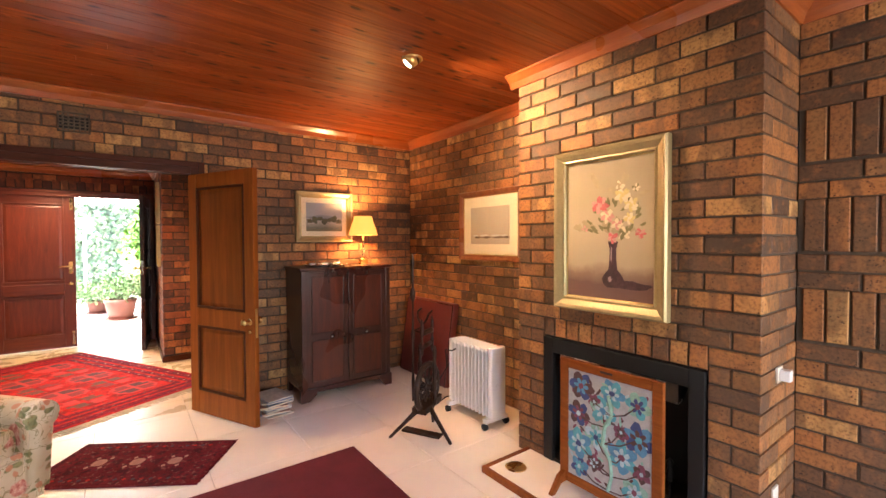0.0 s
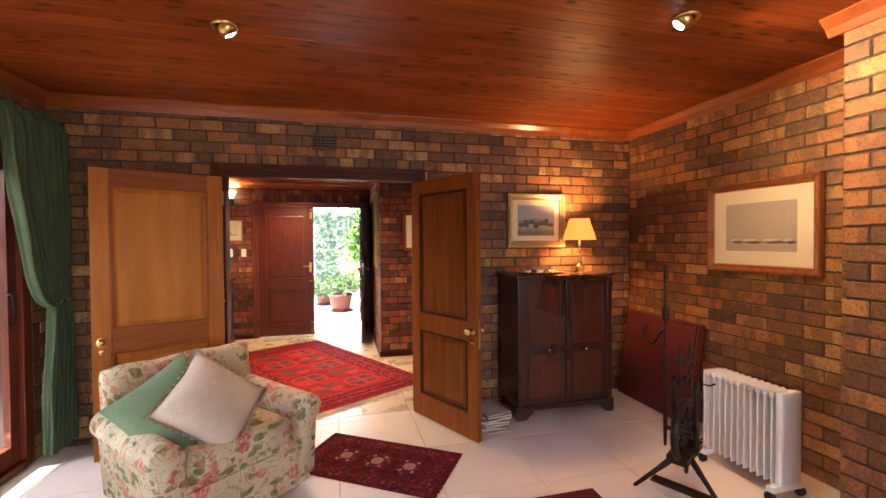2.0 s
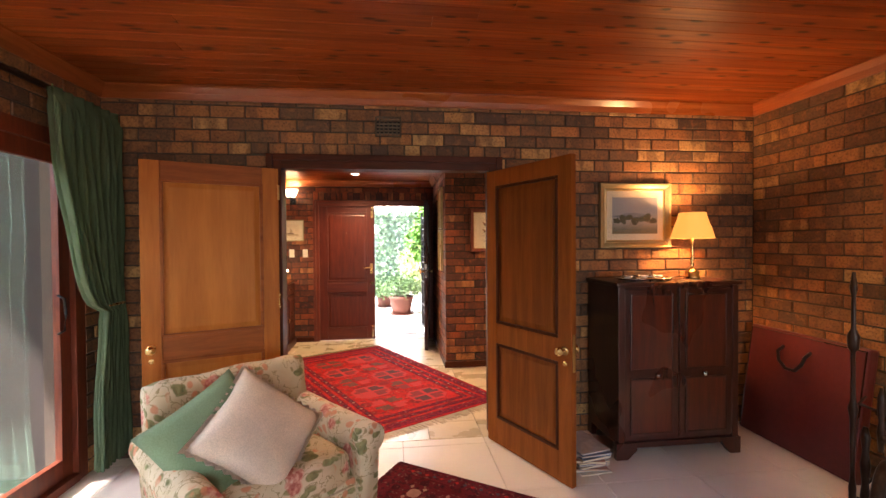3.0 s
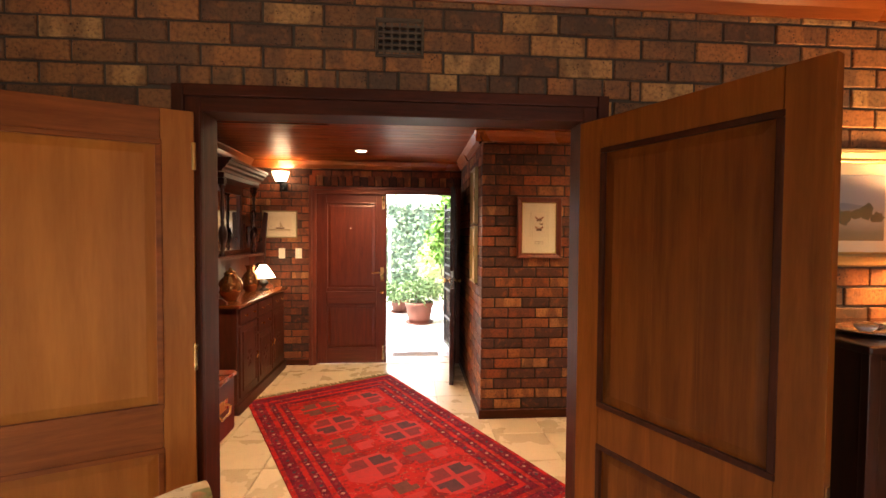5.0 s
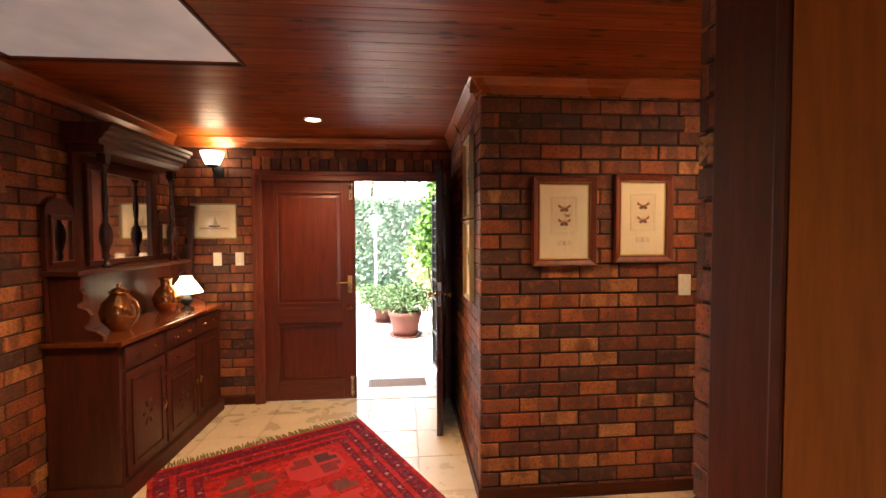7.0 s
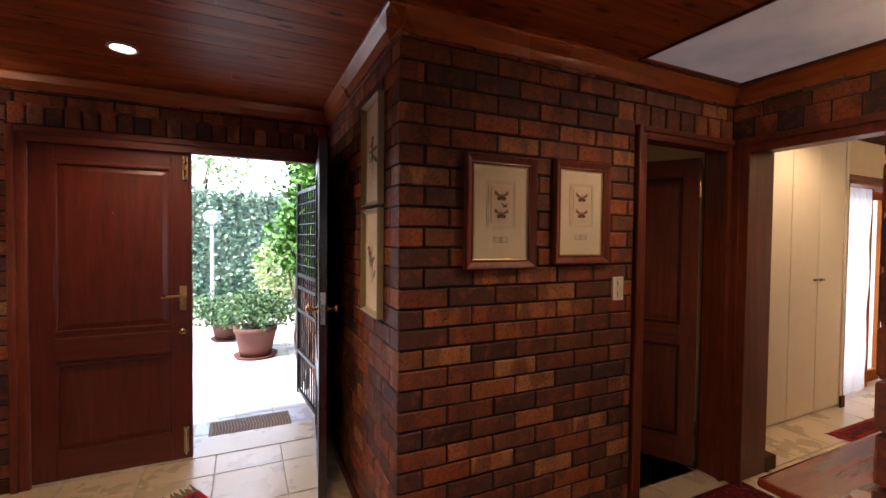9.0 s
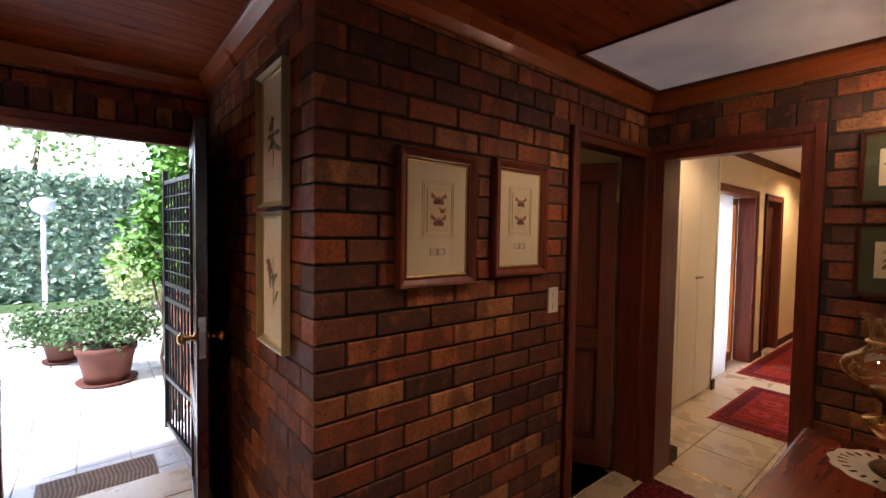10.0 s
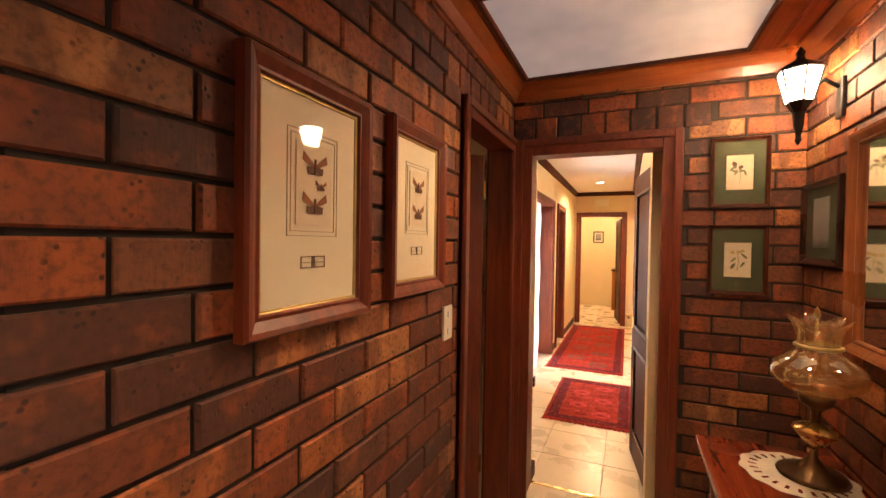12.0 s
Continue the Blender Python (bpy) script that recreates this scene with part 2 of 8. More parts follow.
def glass_material(name, colour, rough=0.0, alpha_like=True):
    m = bpy.data.materials.new(name)
    m.use_nodes = True
    p = m.node_tree.nodes["Principled BSDF"]
    p.inputs["Base Color"].default_value = (*colour, 1)
    p.inputs["Transmission Weight"].default_value, p.inputs["Roughness"].default_value = 1.0, rough
    p.inputs["IOR"].default_value = 1.45
    return m


def pane_material(name, tint=(1, 1, 1), gloss=0.03):
    """Thin window glass: clear, with a faint mirror."""
    m = bpy.data.materials.new(name)
    m.use_nodes = True
    t = m.node_tree
    t.nodes.remove(t.nodes["Principled BSDF"])
    clear, shine, mix = t.nodes.new("ShaderNodeBsdfTransparent"), t.nodes.new("ShaderNodeBsdfGlossy"), t.nodes.new("ShaderNodeMixShader")
    clear.inputs[0].default_value = (*tint, 1)
    shine.inputs["Roughness"].default_value = 0.02
    mix.inputs[0].default_value = gloss
    t.links.new(clear.outputs[0], mix.inputs[1]), t.links.new(shine.outputs[0], mix.inputs[2])
    t.links.new(mix.outputs[0], t.nodes["Material Output"].inputs[0])
    return m


def glow(name, colour, strength, body=(0.8, 0.8, 0.8)):
    m = bpy.data.materials.new(name)
    m.use_nodes = True
    p = m.node_tree.nodes["Principled BSDF"]
    p.inputs["Base Color"].default_value = (*body, 1)
    p.inputs["Emission Color"].default_value, p.inputs["Emission Strength"].default_value = (*colour, 1), strength
    return m


def leaf_material(name, dark, light):
    m = Mat(name, 0.5, 0, 0.4)
    rnd = m.node("ShaderNodeNewGeometry").outputs["Random Per Island"]
    m.colour(m.ramp(rnd, [(0.0, dark), (1.0, light)]))
    m.p.inputs["Transmission Weight"].default_value = 0.0
    m.p.inputs["Subsurface Weight"].default_value = 0.0
    return m.m


def painting_material(name, stops, scale=7.0, blur=0.25, height=0.5):
    """Soft brushwork that changes from bottom to top."""
    m = Mat(name, 0.55, 0, 0.3)
    sep = m.node("ShaderNodeSeparateXYZ")
    m.put(m.coord, sep.inputs[0])
    n = m.noise(scale, None, 5, 0.6)
    v = m.math("ADD", m.math("DIVIDE", sep.outputs[2], height), m.math("MULTIPLY", m.math("SUBTRACT", n, 0.5), blur))
    m.colour(m.ramp(v, stops))
    m.bump(m.noise(90.0, None, 3), 0.2, 0.002)
    return m.m


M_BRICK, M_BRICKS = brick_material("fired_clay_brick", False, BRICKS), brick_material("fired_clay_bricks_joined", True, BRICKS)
# Lounge copies: brick and mortar coloured as the lounge light shows them.
M_BRICK_LOUNGE_LIT, M_BRICKS_LOUNGE_LIT = brick_material("tan_clay_brick", False, LOUNGE_LIT_BRICKS), brick_material("tan_clay_bricks_joined", True, LOUNGE_LIT_BRICKS)
M_MORTAR_LOUNGE_LIT = plain("grey_brown_mortar", (0.072, 0.054, 0.038), 0.9, 0, 90, 0.3, 0.4)
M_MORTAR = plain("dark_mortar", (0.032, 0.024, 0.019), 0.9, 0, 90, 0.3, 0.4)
M_PINE = wood("varnished_knotty_pine", (0.13, 0.022, 0.004), (0.46, 0.112, 0.018), 0.40, (0.6, 20, 20), 2.0, 0.85, (3.4, 10.5, 0.0), 0.0, True)
M_CORNICE = wood("varnished_pine_cornice", (0.23, 0.052, 0.010), (0.40, 0.110, 0.022), 0.3, (1, 12, 12), 3.0, 0, None, 0.25)
M_CORNICE_Y = wood("varnished_pine_cornice_lengthwise", (0.23, 0.052, 0.010), (0.40, 0.110, 0.022), 0.3, (12, 1, 12), 3.0, 0, None, 0.25)
M_OAK = wood("honey_door_timber", (0.27, 0.076, 0.009), (0.45, 0.150, 0.020), 0.5, (6, 6, 0.5), 3.0, 0, None, 0.0)
M_OAK_PANEL = wood("honey_door_panel", (0.30, 0.092, 0.012), (0.47, 0.165, 0.024), 0.5, (5, 5, 0.5), 2.2, 0, None, 0.0)
# Right leaf's copy of the honey oak, darkened for the weak light on it.
M_OAK_SHADED = wood("deep_honey_door_timber", (0.17, 0.040, 0.005), (0.34, 0.098, 0.012), 0.48, (7, 7, 0.5), 3.0)
M_OAK_SHADED_PANEL = wood("deep_honey_door_panel", (0.12, 0.027, 0.003), (0.27, 0.075, 0.009), 0.48, (8, 8, 0.5), 2.4)
M_OAK_RAIL = wood("honey_door_rail", (0.16, 0.038, 0.006), (0.31, 0.088, 0.014), 0.5, (1, 12, 12), 3.0, 0, None, 0.0)
M_MAHOG = wood("red_mahogany", (0.062, 0.010, 0.005), (0.150, 0.027, 0.010), 0.34, (10, 10, 1), 3.0, 0, None, 0.12)
M_MAHOG_H = wood("red_mahogany_crossways", (0.062, 0.010, 0.005), (0.150, 0.027, 0.010), 0.34, (1, 10, 10), 3.0, 0, None, 0.12)
M_FRAME = wood("dark_stained_frame", (0.034, 0.008, 0.003), (0.095, 0.021, 0.007), 0.5, (10, 10, 1), 3.0)
M_FRAME_H = wood("dark_stained_frame_crossways", (0.034, 0.008, 0.003), (0.095, 0.021, 0.007), 0.5, (1, 10, 10), 3.0)
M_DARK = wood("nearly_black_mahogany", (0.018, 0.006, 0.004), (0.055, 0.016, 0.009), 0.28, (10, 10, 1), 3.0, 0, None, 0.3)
M_DRESSER = wood("brown_dresser_oak", (0.036, 0.007, 0.003), (0.105, 0.021, 0.007), 0.42, (10, 10, 1), 3.0, 0, None, 0.06)
M_DRESSER_TOP = wood("polished_dresser_top", (0.085, 0.020, 0.006), (0.19, 0.052, 0.014), 0.2, (10, 1, 10), 3.0, 0, None, 0.4)
M_TABLE = wood("polished_red_table_top", (0.11, 0.016, 0.005), (0.25, 0.045, 0.012), 0.24, (1, 10, 10), 2.5, 0, None, 0.2)
M_BLACKWOOD = wood("turned_black_wood", (0.012, 0.007, 0.005), (0.04, 0.02, 0.012), 0.32, (10, 10, 1), 5.0)
M_TILE = tile_material("cream_floor_tile", (0.70, 0.58, 0.40))
M_TILE_LOUNGE = tile_material("pale_stone_floor_tile", (0.84, 0.76, 0.65), 0.15)
M_GROUT = plain("beige_grout", (0.58, 0.50, 0.40), 0.9, 0, 120, 0.2)
M_CREAM = plain("cream_wall_paint", (0.74, 0.60, 0.36), 0.7, 0, 60, 0.04, 0.06)
M_WHITE = plain("white_paint", (0.78, 0.75, 0.70), 0.55, 0, 60, 0.04, 0.04)
M_CUPBOARD = plain("ivory_cupboard_paint", (0.76, 0.68, 0.52), 0.45, 0, 60, 0.04, 0.03)
M_BRONZE = plain("dark_bronze", (0.16, 0.10, 0.05), 0.35, 0.9, 60, 0.2)
M_BRASS = plain("aged_brass", (0.72, 0.50, 0.20), 0.28, 1.0, 60, 0.15)
M_CHROME = plain("brushed_steel", (0.62, 0.60, 0.57), 0.25, 1.0, 60, 0.1)
M_IRON = plain("black_iron", (0.018, 0.018, 0.020), 0.45, 0.6, 90, 0.2, 0.15)
M_SOOT_AND_HOLLOW = plain("sooty_steel", (0.012, 0.011, 0.011), 0.6, 0.3, 70, 0.3, 0.1)
M_ENAMEL = plain("white_enamel", (0.82, 0.83, 0.84), 0.35, 0, 60, 0.03, 0.02)
M_PLASTIC = plain("ivory_plastic", (0.78, 0.74, 0.62), 0.4, 0, 60, 0.03, 0.02)
M_GILT = plain("gilded_moulding", (0.52, 0.38, 0.14), 0.35, 0.75, 80, 0.22, 0.2)
M_GILT_DULL = plain("champagne_gilt_moulding", (0.36, 0.285, 0.14), 0.42, 0.4, 80, 0.18, 0.15)
M_MOUNT = plain("cream_picture_mount", (0.74, 0.66, 0.48), 0.85, 0, 140, 0.04, 0.04)
M_MOUNT_GREEN = plain("dark_green_picture_mount", (0.060, 0.070, 0.034), 0.85, 0, 140, 0.06, 0.04)
M_PAPER = plain("aged_paper", (0.70, 0.60, 0.42), 0.85, 0, 50, 0.08, 0.04)
M_INK = plain("brown_ink", (0.12, 0.055, 0.03), 0.8, 0, 90, 0.3)
M_INK_PALE = plain("pale_ink_line", (0.42, 0.33, 0.20), 0.8, 0, 90, 0.1)
M_GREEN = fabric("sage_green_curtain", (0.16, 0.235, 0.125))
M_CUSHION = fabric("cream_cushion_cloth", (0.80, 0.66, 0.50), 180)
M_CUSHION_G = fabric("green_cushion_cloth", (0.20, 0.29, 0.16), 180)
M_FLORAL = floral_material()
M_RUG = rug_material("crimson_oriental_pile", (0.45, 0.022, 0.020), (0.075, 0.022, 0.028), (0.46, 0.20, 0.12), 4.4)
M_RUG_DARK = rug_material("dark_crimson_pile", (0.13, 0.010, 0.016), (0.030, 0.008, 0.014), (0.33, 0.16, 0.13), 9.0)
M_RUG_BAND = rug_material("dark_border_pile", (0.15, 0.013, 0.020), (0.035, 0.010, 0.016), (0.42, 0.28, 0.20), 22.0)
M_RUG_BORDER = rug_material("plum_red_border_pile", (0.20, 0.014, 0.030), (0.060, 0.014, 0.030), (0.44, 0.24, 0.20), 20.0)
M_RUNNER = rug_material("bright_red_runner_pile", (0.34, 0.030, 0.018), (0.12, 0.012, 0.012), (0.50, 0.22, 0.12), 11.0)
M_CARPET = fabric("plain_maroon_carpet", (0.15, 0.008, 0.012), 190, 0.2)
M_GUL = plain("slate_and_maroon_gul", (0.085, 0.020, 0.026), 0.95, 0, 120, 0.5, 0.4)
M_GUL_OLIVE = plain("olive_gul", (0.13, 0.035, 0.022), 0.95, 0, 120, 0.5, 0.4)
M_FRINGE = fabric("cream_cotton_fringe", (0.55, 0.45, 0.31), 300)
M_FRINGE_OLIVE = fabric("olive_wool_fringe", (0.20, 0.16, 0.06), 300)
M_GLASS = pane_material("clear_window_glass")

M_MIRROR = plain("mirror_glass", (0.86, 0.86, 0.84), 0.02, 1.0, 20, 0.0, 0.0)
# Clay colour darkened so that the sunlit pots read as standing in shadow.
M_TERRACOTTA = plain("terracotta", (0.12, 0.038, 0.021), 0.8, 0, 60, 0.15, 0.2)
M_SOIL = plain("dark_potting_soil", (0.03, 0.02, 0.014), 0.95, 0, 90, 0.4, 0.5)
M_PAVING = tile_material("pale_concrete_paver", (0.74, 0.73, 0.70))
M_LEAF = leaf_material("bright_creeper_leaf", (0.05, 0.14, 0.015), (0.16, 0.36, 0.04))
M_LEAF_POT = leaf_material("grey_green_shrub_leaf", (0.035, 0.085, 0.025), (0.14, 0.24, 0.08))
# Leaves paled beyond their own green: outdoor glare and haze put into colour.
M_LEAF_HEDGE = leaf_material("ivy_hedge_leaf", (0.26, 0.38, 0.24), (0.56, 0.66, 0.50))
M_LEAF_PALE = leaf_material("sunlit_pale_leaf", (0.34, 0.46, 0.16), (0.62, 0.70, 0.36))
M_BARK = plain("grey_brown_bark", (0.11, 0.075, 0.05), 0.9, 0, 50, 0.3, 0.6)
M_EARTH = plain("garden_earth_and_lawn", (0.055, 0.10, 0.025), 0.95, 0, 8, 0.35, 0.4)
M_SHADE = glow("lit_lampshade", (1.0, 0.32, 0.05), 0.20, (0.42, 0.24, 0.09))
M_SHADE_WHITE = glow("lit_opal_shade", (1.0, 0.80, 0.48), 1.7)
M_BULB = glow("lit_lamp_lens", (1.0, 0.86, 0.62), 4.2)
M_LANTERN = glow("lit_lantern_pane", (1.0, 0.70, 0.38), 22.0)
# No daylight reaches these panels: faint emission and cloudy tone stand in for it.
m = Mat("skylight_diffuser", 0.5)
m.colour(m.ramp(m.noise(1.6, None, 3), [(0.36, (0.46, 0.44, 0.41)), (0.64, (0.74, 0.70, 0.64))]))
m.p.inputs["Emission Color"].default_value, m.p.inputs["Emission Strength"].default_value = (1.0, 0.96, 0.90, 1), 0.028
M_DIFFUSER = m.m
M_LAMPGREY = plain("weathered_grey_lamp_paint", (0.66, 0.69, 0.70), 0.5, 0, 40, 0.1, 0.05)


def net_material(name, colour, cover, gloss=0.0, tint=(1, 1, 1)):
    """Sheer cloth: a thin weave that lets part of the light straight through."""
    m = Mat(name, 0.9, 0, 0.1)
    m.colour(m.ramp(m.noise(60.0), [(0.3, tuple(v * 0.9 for v in colour)), (0.7, colour)]))
    clear, mix, back, both = m.node("ShaderNodeBsdfTransparent"), m.node("ShaderNodeMixShader"), m.node("ShaderNodeBsdfTranslucent"), m.node("ShaderNodeMixShader")
    back.inputs[0].default_value = (*colour, 1)
    both.inputs[0].default_value = 0.5
    m.put(m.p.outputs[0], both.inputs[1]), m.put(back.outputs[0], both.inputs[2])
    mix.inputs[0].default_value = cover
    m.put(clear.outputs[0], mix.inputs[1]), m.put(both.outputs[0], mix.inputs[2])
    clear.inputs[0].default_value = (*tint, 1)
    last = mix
    if gloss:
        shine, last = m.node("ShaderNodeBsdfGlossy"), m.node("ShaderNodeMixShader")
        shine.inputs["Roughness"].default_value, last.inputs[0].default_value = 0.04, gloss
        m.put(mix.outputs[0], last.inputs[1]), m.put(shine.outputs[0], last.inputs[2])
    m.put(last.outputs[0], m.t.nodes["Material Output"].inputs[0])
    return m.m


M_AMBER = net_material("amber_lustre_glass", (0.75, 0.50, 0.24), 0.13, 0.22, (1.0, 0.93, 0.78))
# Green tint imitates the garden's reflection and show-through, not the net's own colour.
M_SHEER = net_material("greenish_sheer_net", (0.34, 0.56, 0.42), 0.16)
M_NET = net_material("sheer_net", (0.82, 0.86, 0.84), 0.6)

# ---------------------------------------------------------------- mesh helpers
def link_mesh(name, bm, material, smooth=False):
    data = bpy.data.meshes.new(name)
    bm.to_mesh(data)
    bm.free()
    if smooth:
        for poly in data.polygons:
            poly.use_smooth = True
    data.materials.append(material)
    return new(name, data)


def part(name, bm, material, parent, label="", smooth=False):
    ob = link_mesh(name, bm, material, smooth)
    ob.parent = parent
    return tagged(ob, label)


def thing(name, label, category, m=None, group=""):
    ob = new(name)
    ob.empty_display_size = 0.1
    if m is not None:
        ob.matrix_world = m
    return tagged(ob, label, category, group)


def structure(name, bm, material, label, category, smooth=False):
    return tagged(link_mesh(name, bm, material, smooth), label, category, "", "structure")


def box(bm, x0, x1, y0, y1, z0, z1, bevel=0.0):
    made = bmesh.ops.create_cube(bm, size=1.0)["verts"]
    for v in made:
        v.co = (x0 + (v.co.x + 0.5) * (x1 - x0), y0 + (v.co.y + 0.5) * (y1 - y0), z0 + (v.co.z + 0.5) * (z1 - z0))
    if bevel:
        edges = list({e for v in made for e in v.link_edges})
        bmesh.ops.bevel(bm, geom=edges, offset=bevel, segments=2, affect="EDGES", profile=0.6)
    return bm


def boxed(*a, bevel=0.0):
    return box(bmesh.new(), *a, bevel=bevel)


def lathe(profile, seg=20, at=(0, 0, 0), bm=None, loop=False):
    """Turns (radius, height) pairs round the z axis."""
    bm = bm or bmesh.new()
    rings = []
    for r, z in profile:
        rings.append([bm.verts.new((at[0] + max(r, 0.0004) * math.cos(2 * math.pi * k / seg), at[1] + max(r, 0.0004) * math.sin(2 * math.pi * k / seg), at[2] + z)) for k in range(seg)])
    for a, b in zip(rings, rings[1:] + (rings[:1] if loop else [])):
        for k in range(seg):
            bm.faces.new((a[k], a[(k + 1) % seg], b[(k + 1) % seg], b[k]))
    if not loop:
        bm.faces.new(rings[0][::-1]), bm.faces.new(rings[-1])
    bmesh.ops.recalc_face_normals(bm, faces=bm.faces[:])
    return bm


def tube(points, radius, seg=8, bm=None, taper=None):
    bm = bm or bmesh.new()
    pts = [Vector(p) for p in points]
    rings = []
    for i, p in enumerate(pts):
        d = (pts[min(i + 1, len(pts) - 1)] - pts[max(i - 1, 0)]).normalized()
        side = d.cross(Vector((0, 0, 1)) if abs(d.z) < 0.95 else Vector((1, 0, 0))).normalized()
        up = side.cross(d)
        r = radius if taper is None else radius + (taper - radius) * i / (len(pts) - 1)
        rings.append([bm.verts.new(p + r * (math.cos(2 * math.pi * k / seg) * side + math.sin(2 * math.pi * k / seg) * up)) for k in range(seg)])
    for a, b in zip(rings, rings[1:]):
        for k in range(seg):
            bm.faces.new((a[k], a[(k + 1) % seg], b[(k + 1) % seg], b[k]))
    bm.faces.new(rings[0][::-1]), bm.faces.new(rings[-1])
    bmesh.ops.recalc_face_normals(bm, faces=bm.faces[:])
    return bm


def prism(outline, depth, bm=None, axis="y", at=0.0):
    """Pushes an outline of (a, b) pairs along an axis; a, b are the other two axes."""
    bm = bm or bmesh.new()
    def spot(a, b, d):
        return {"x": (d, a, b), "y": (a, d, b), "z": (a, b, d)}[axis]
    lo, hi = [bm.verts.new(spot(a, b, at)) for a, b in outline], [bm.verts.new(spot(a, b, at + depth)) for a, b in outline]
    n = len(outline)
    faces = [bm.faces.new(lo[::-1]), bm.faces.new(hi)] + [bm.faces.new((lo[k], lo[(k + 1) % n], hi[(k + 1) % n], hi[k])) for k in range(n)]
    bmesh.ops.recalc_face_normals(bm, faces=faces)
    return bm


def frame_bm(w, h, width, depth, lip=0.35):
    """A moulded picture-frame, mitred, standing in the xz plane, its back at y = 0, its face towards -y."""
    bm = bmesh.new()
    rings = []
    for inset, y in ((0, 0), (0, -depth * 0.75), (width * 0.12, -depth), (width * lip, -depth * 0.9), (width * 0.75, -depth * 0.5), (width * 0.9, -depth * 0.55), (width, -depth * 0.35), (width, 0)):
        rings.append([bm.verts.new(c) for c in ((-w / 2 + inset, y, inset), (w / 2 - inset, y, inset), (w / 2 - inset, y, h - inset), (-w / 2 + inset, y, h - inset))])
    for a, b in zip(rings, rings[1:]):
        for k in range(4):
            bm.faces.new((a[k], a[(k + 1) % 4], b[(k + 1) % 4], b[k]))
    bmesh.ops.recalc_face_normals(bm, faces=bm.faces[:])
    return bm


# ---------------------------------------------------------------- brickwork
BL, BH, JOINT = 0.222, 0.0745, 0.0105
MODULE, COURSE = BL + JOINT, BH + JOINT
brick_meshes = {}


def brick_corners(w, h, d):
    c = 0.004
    back = [(-w / 2, d, -h / 2), (w / 2, d, -h / 2), (w / 2, d, h / 2), (-w / 2, d, h / 2)]
    mid = [(x, c, z) for x, _, z in back]
    face = [(x - math.copysign(c, x), 0, z - math.copysign(c, z)) for x, _, z in back]
    quads = [(0, 1, 5, 4), (1, 2, 6, 5), (2, 3, 7, 6), (3, 0, 4, 7), (4, 5, 9, 8), (5, 6, 10, 9), (6, 7, 11, 10), (7, 4, 8, 11), (8, 9, 10, 11)]
    return back + mid + face, quads


def brick_mesh(w, h, d, material=None):
    key = (round(w, 3), round(h, 3), round(d, 3), (material or M_BRICK).name)
    if key not in brick_meshes:
        data = bpy.data.meshes.new("brick")
        verts, quads = brick_corners(*key[:3])
        data.from_pydata(verts, [], quads)
        data.update()
        data.materials.append(material or M_BRICK)
        brick_meshes[key] = data
    return brick_meshes[key]


def spans(lo, hi, cuts):
    """What is left of lo..hi when the cuts are taken out."""
    left = [(lo, hi)]
    for a, b in cuts:
        left = [piece for s, e in left for piece in ((s, min(e, a)), (max(s, b), e)) if piece[1] - piece[0] > 0.001]
    return left


WALLS = []


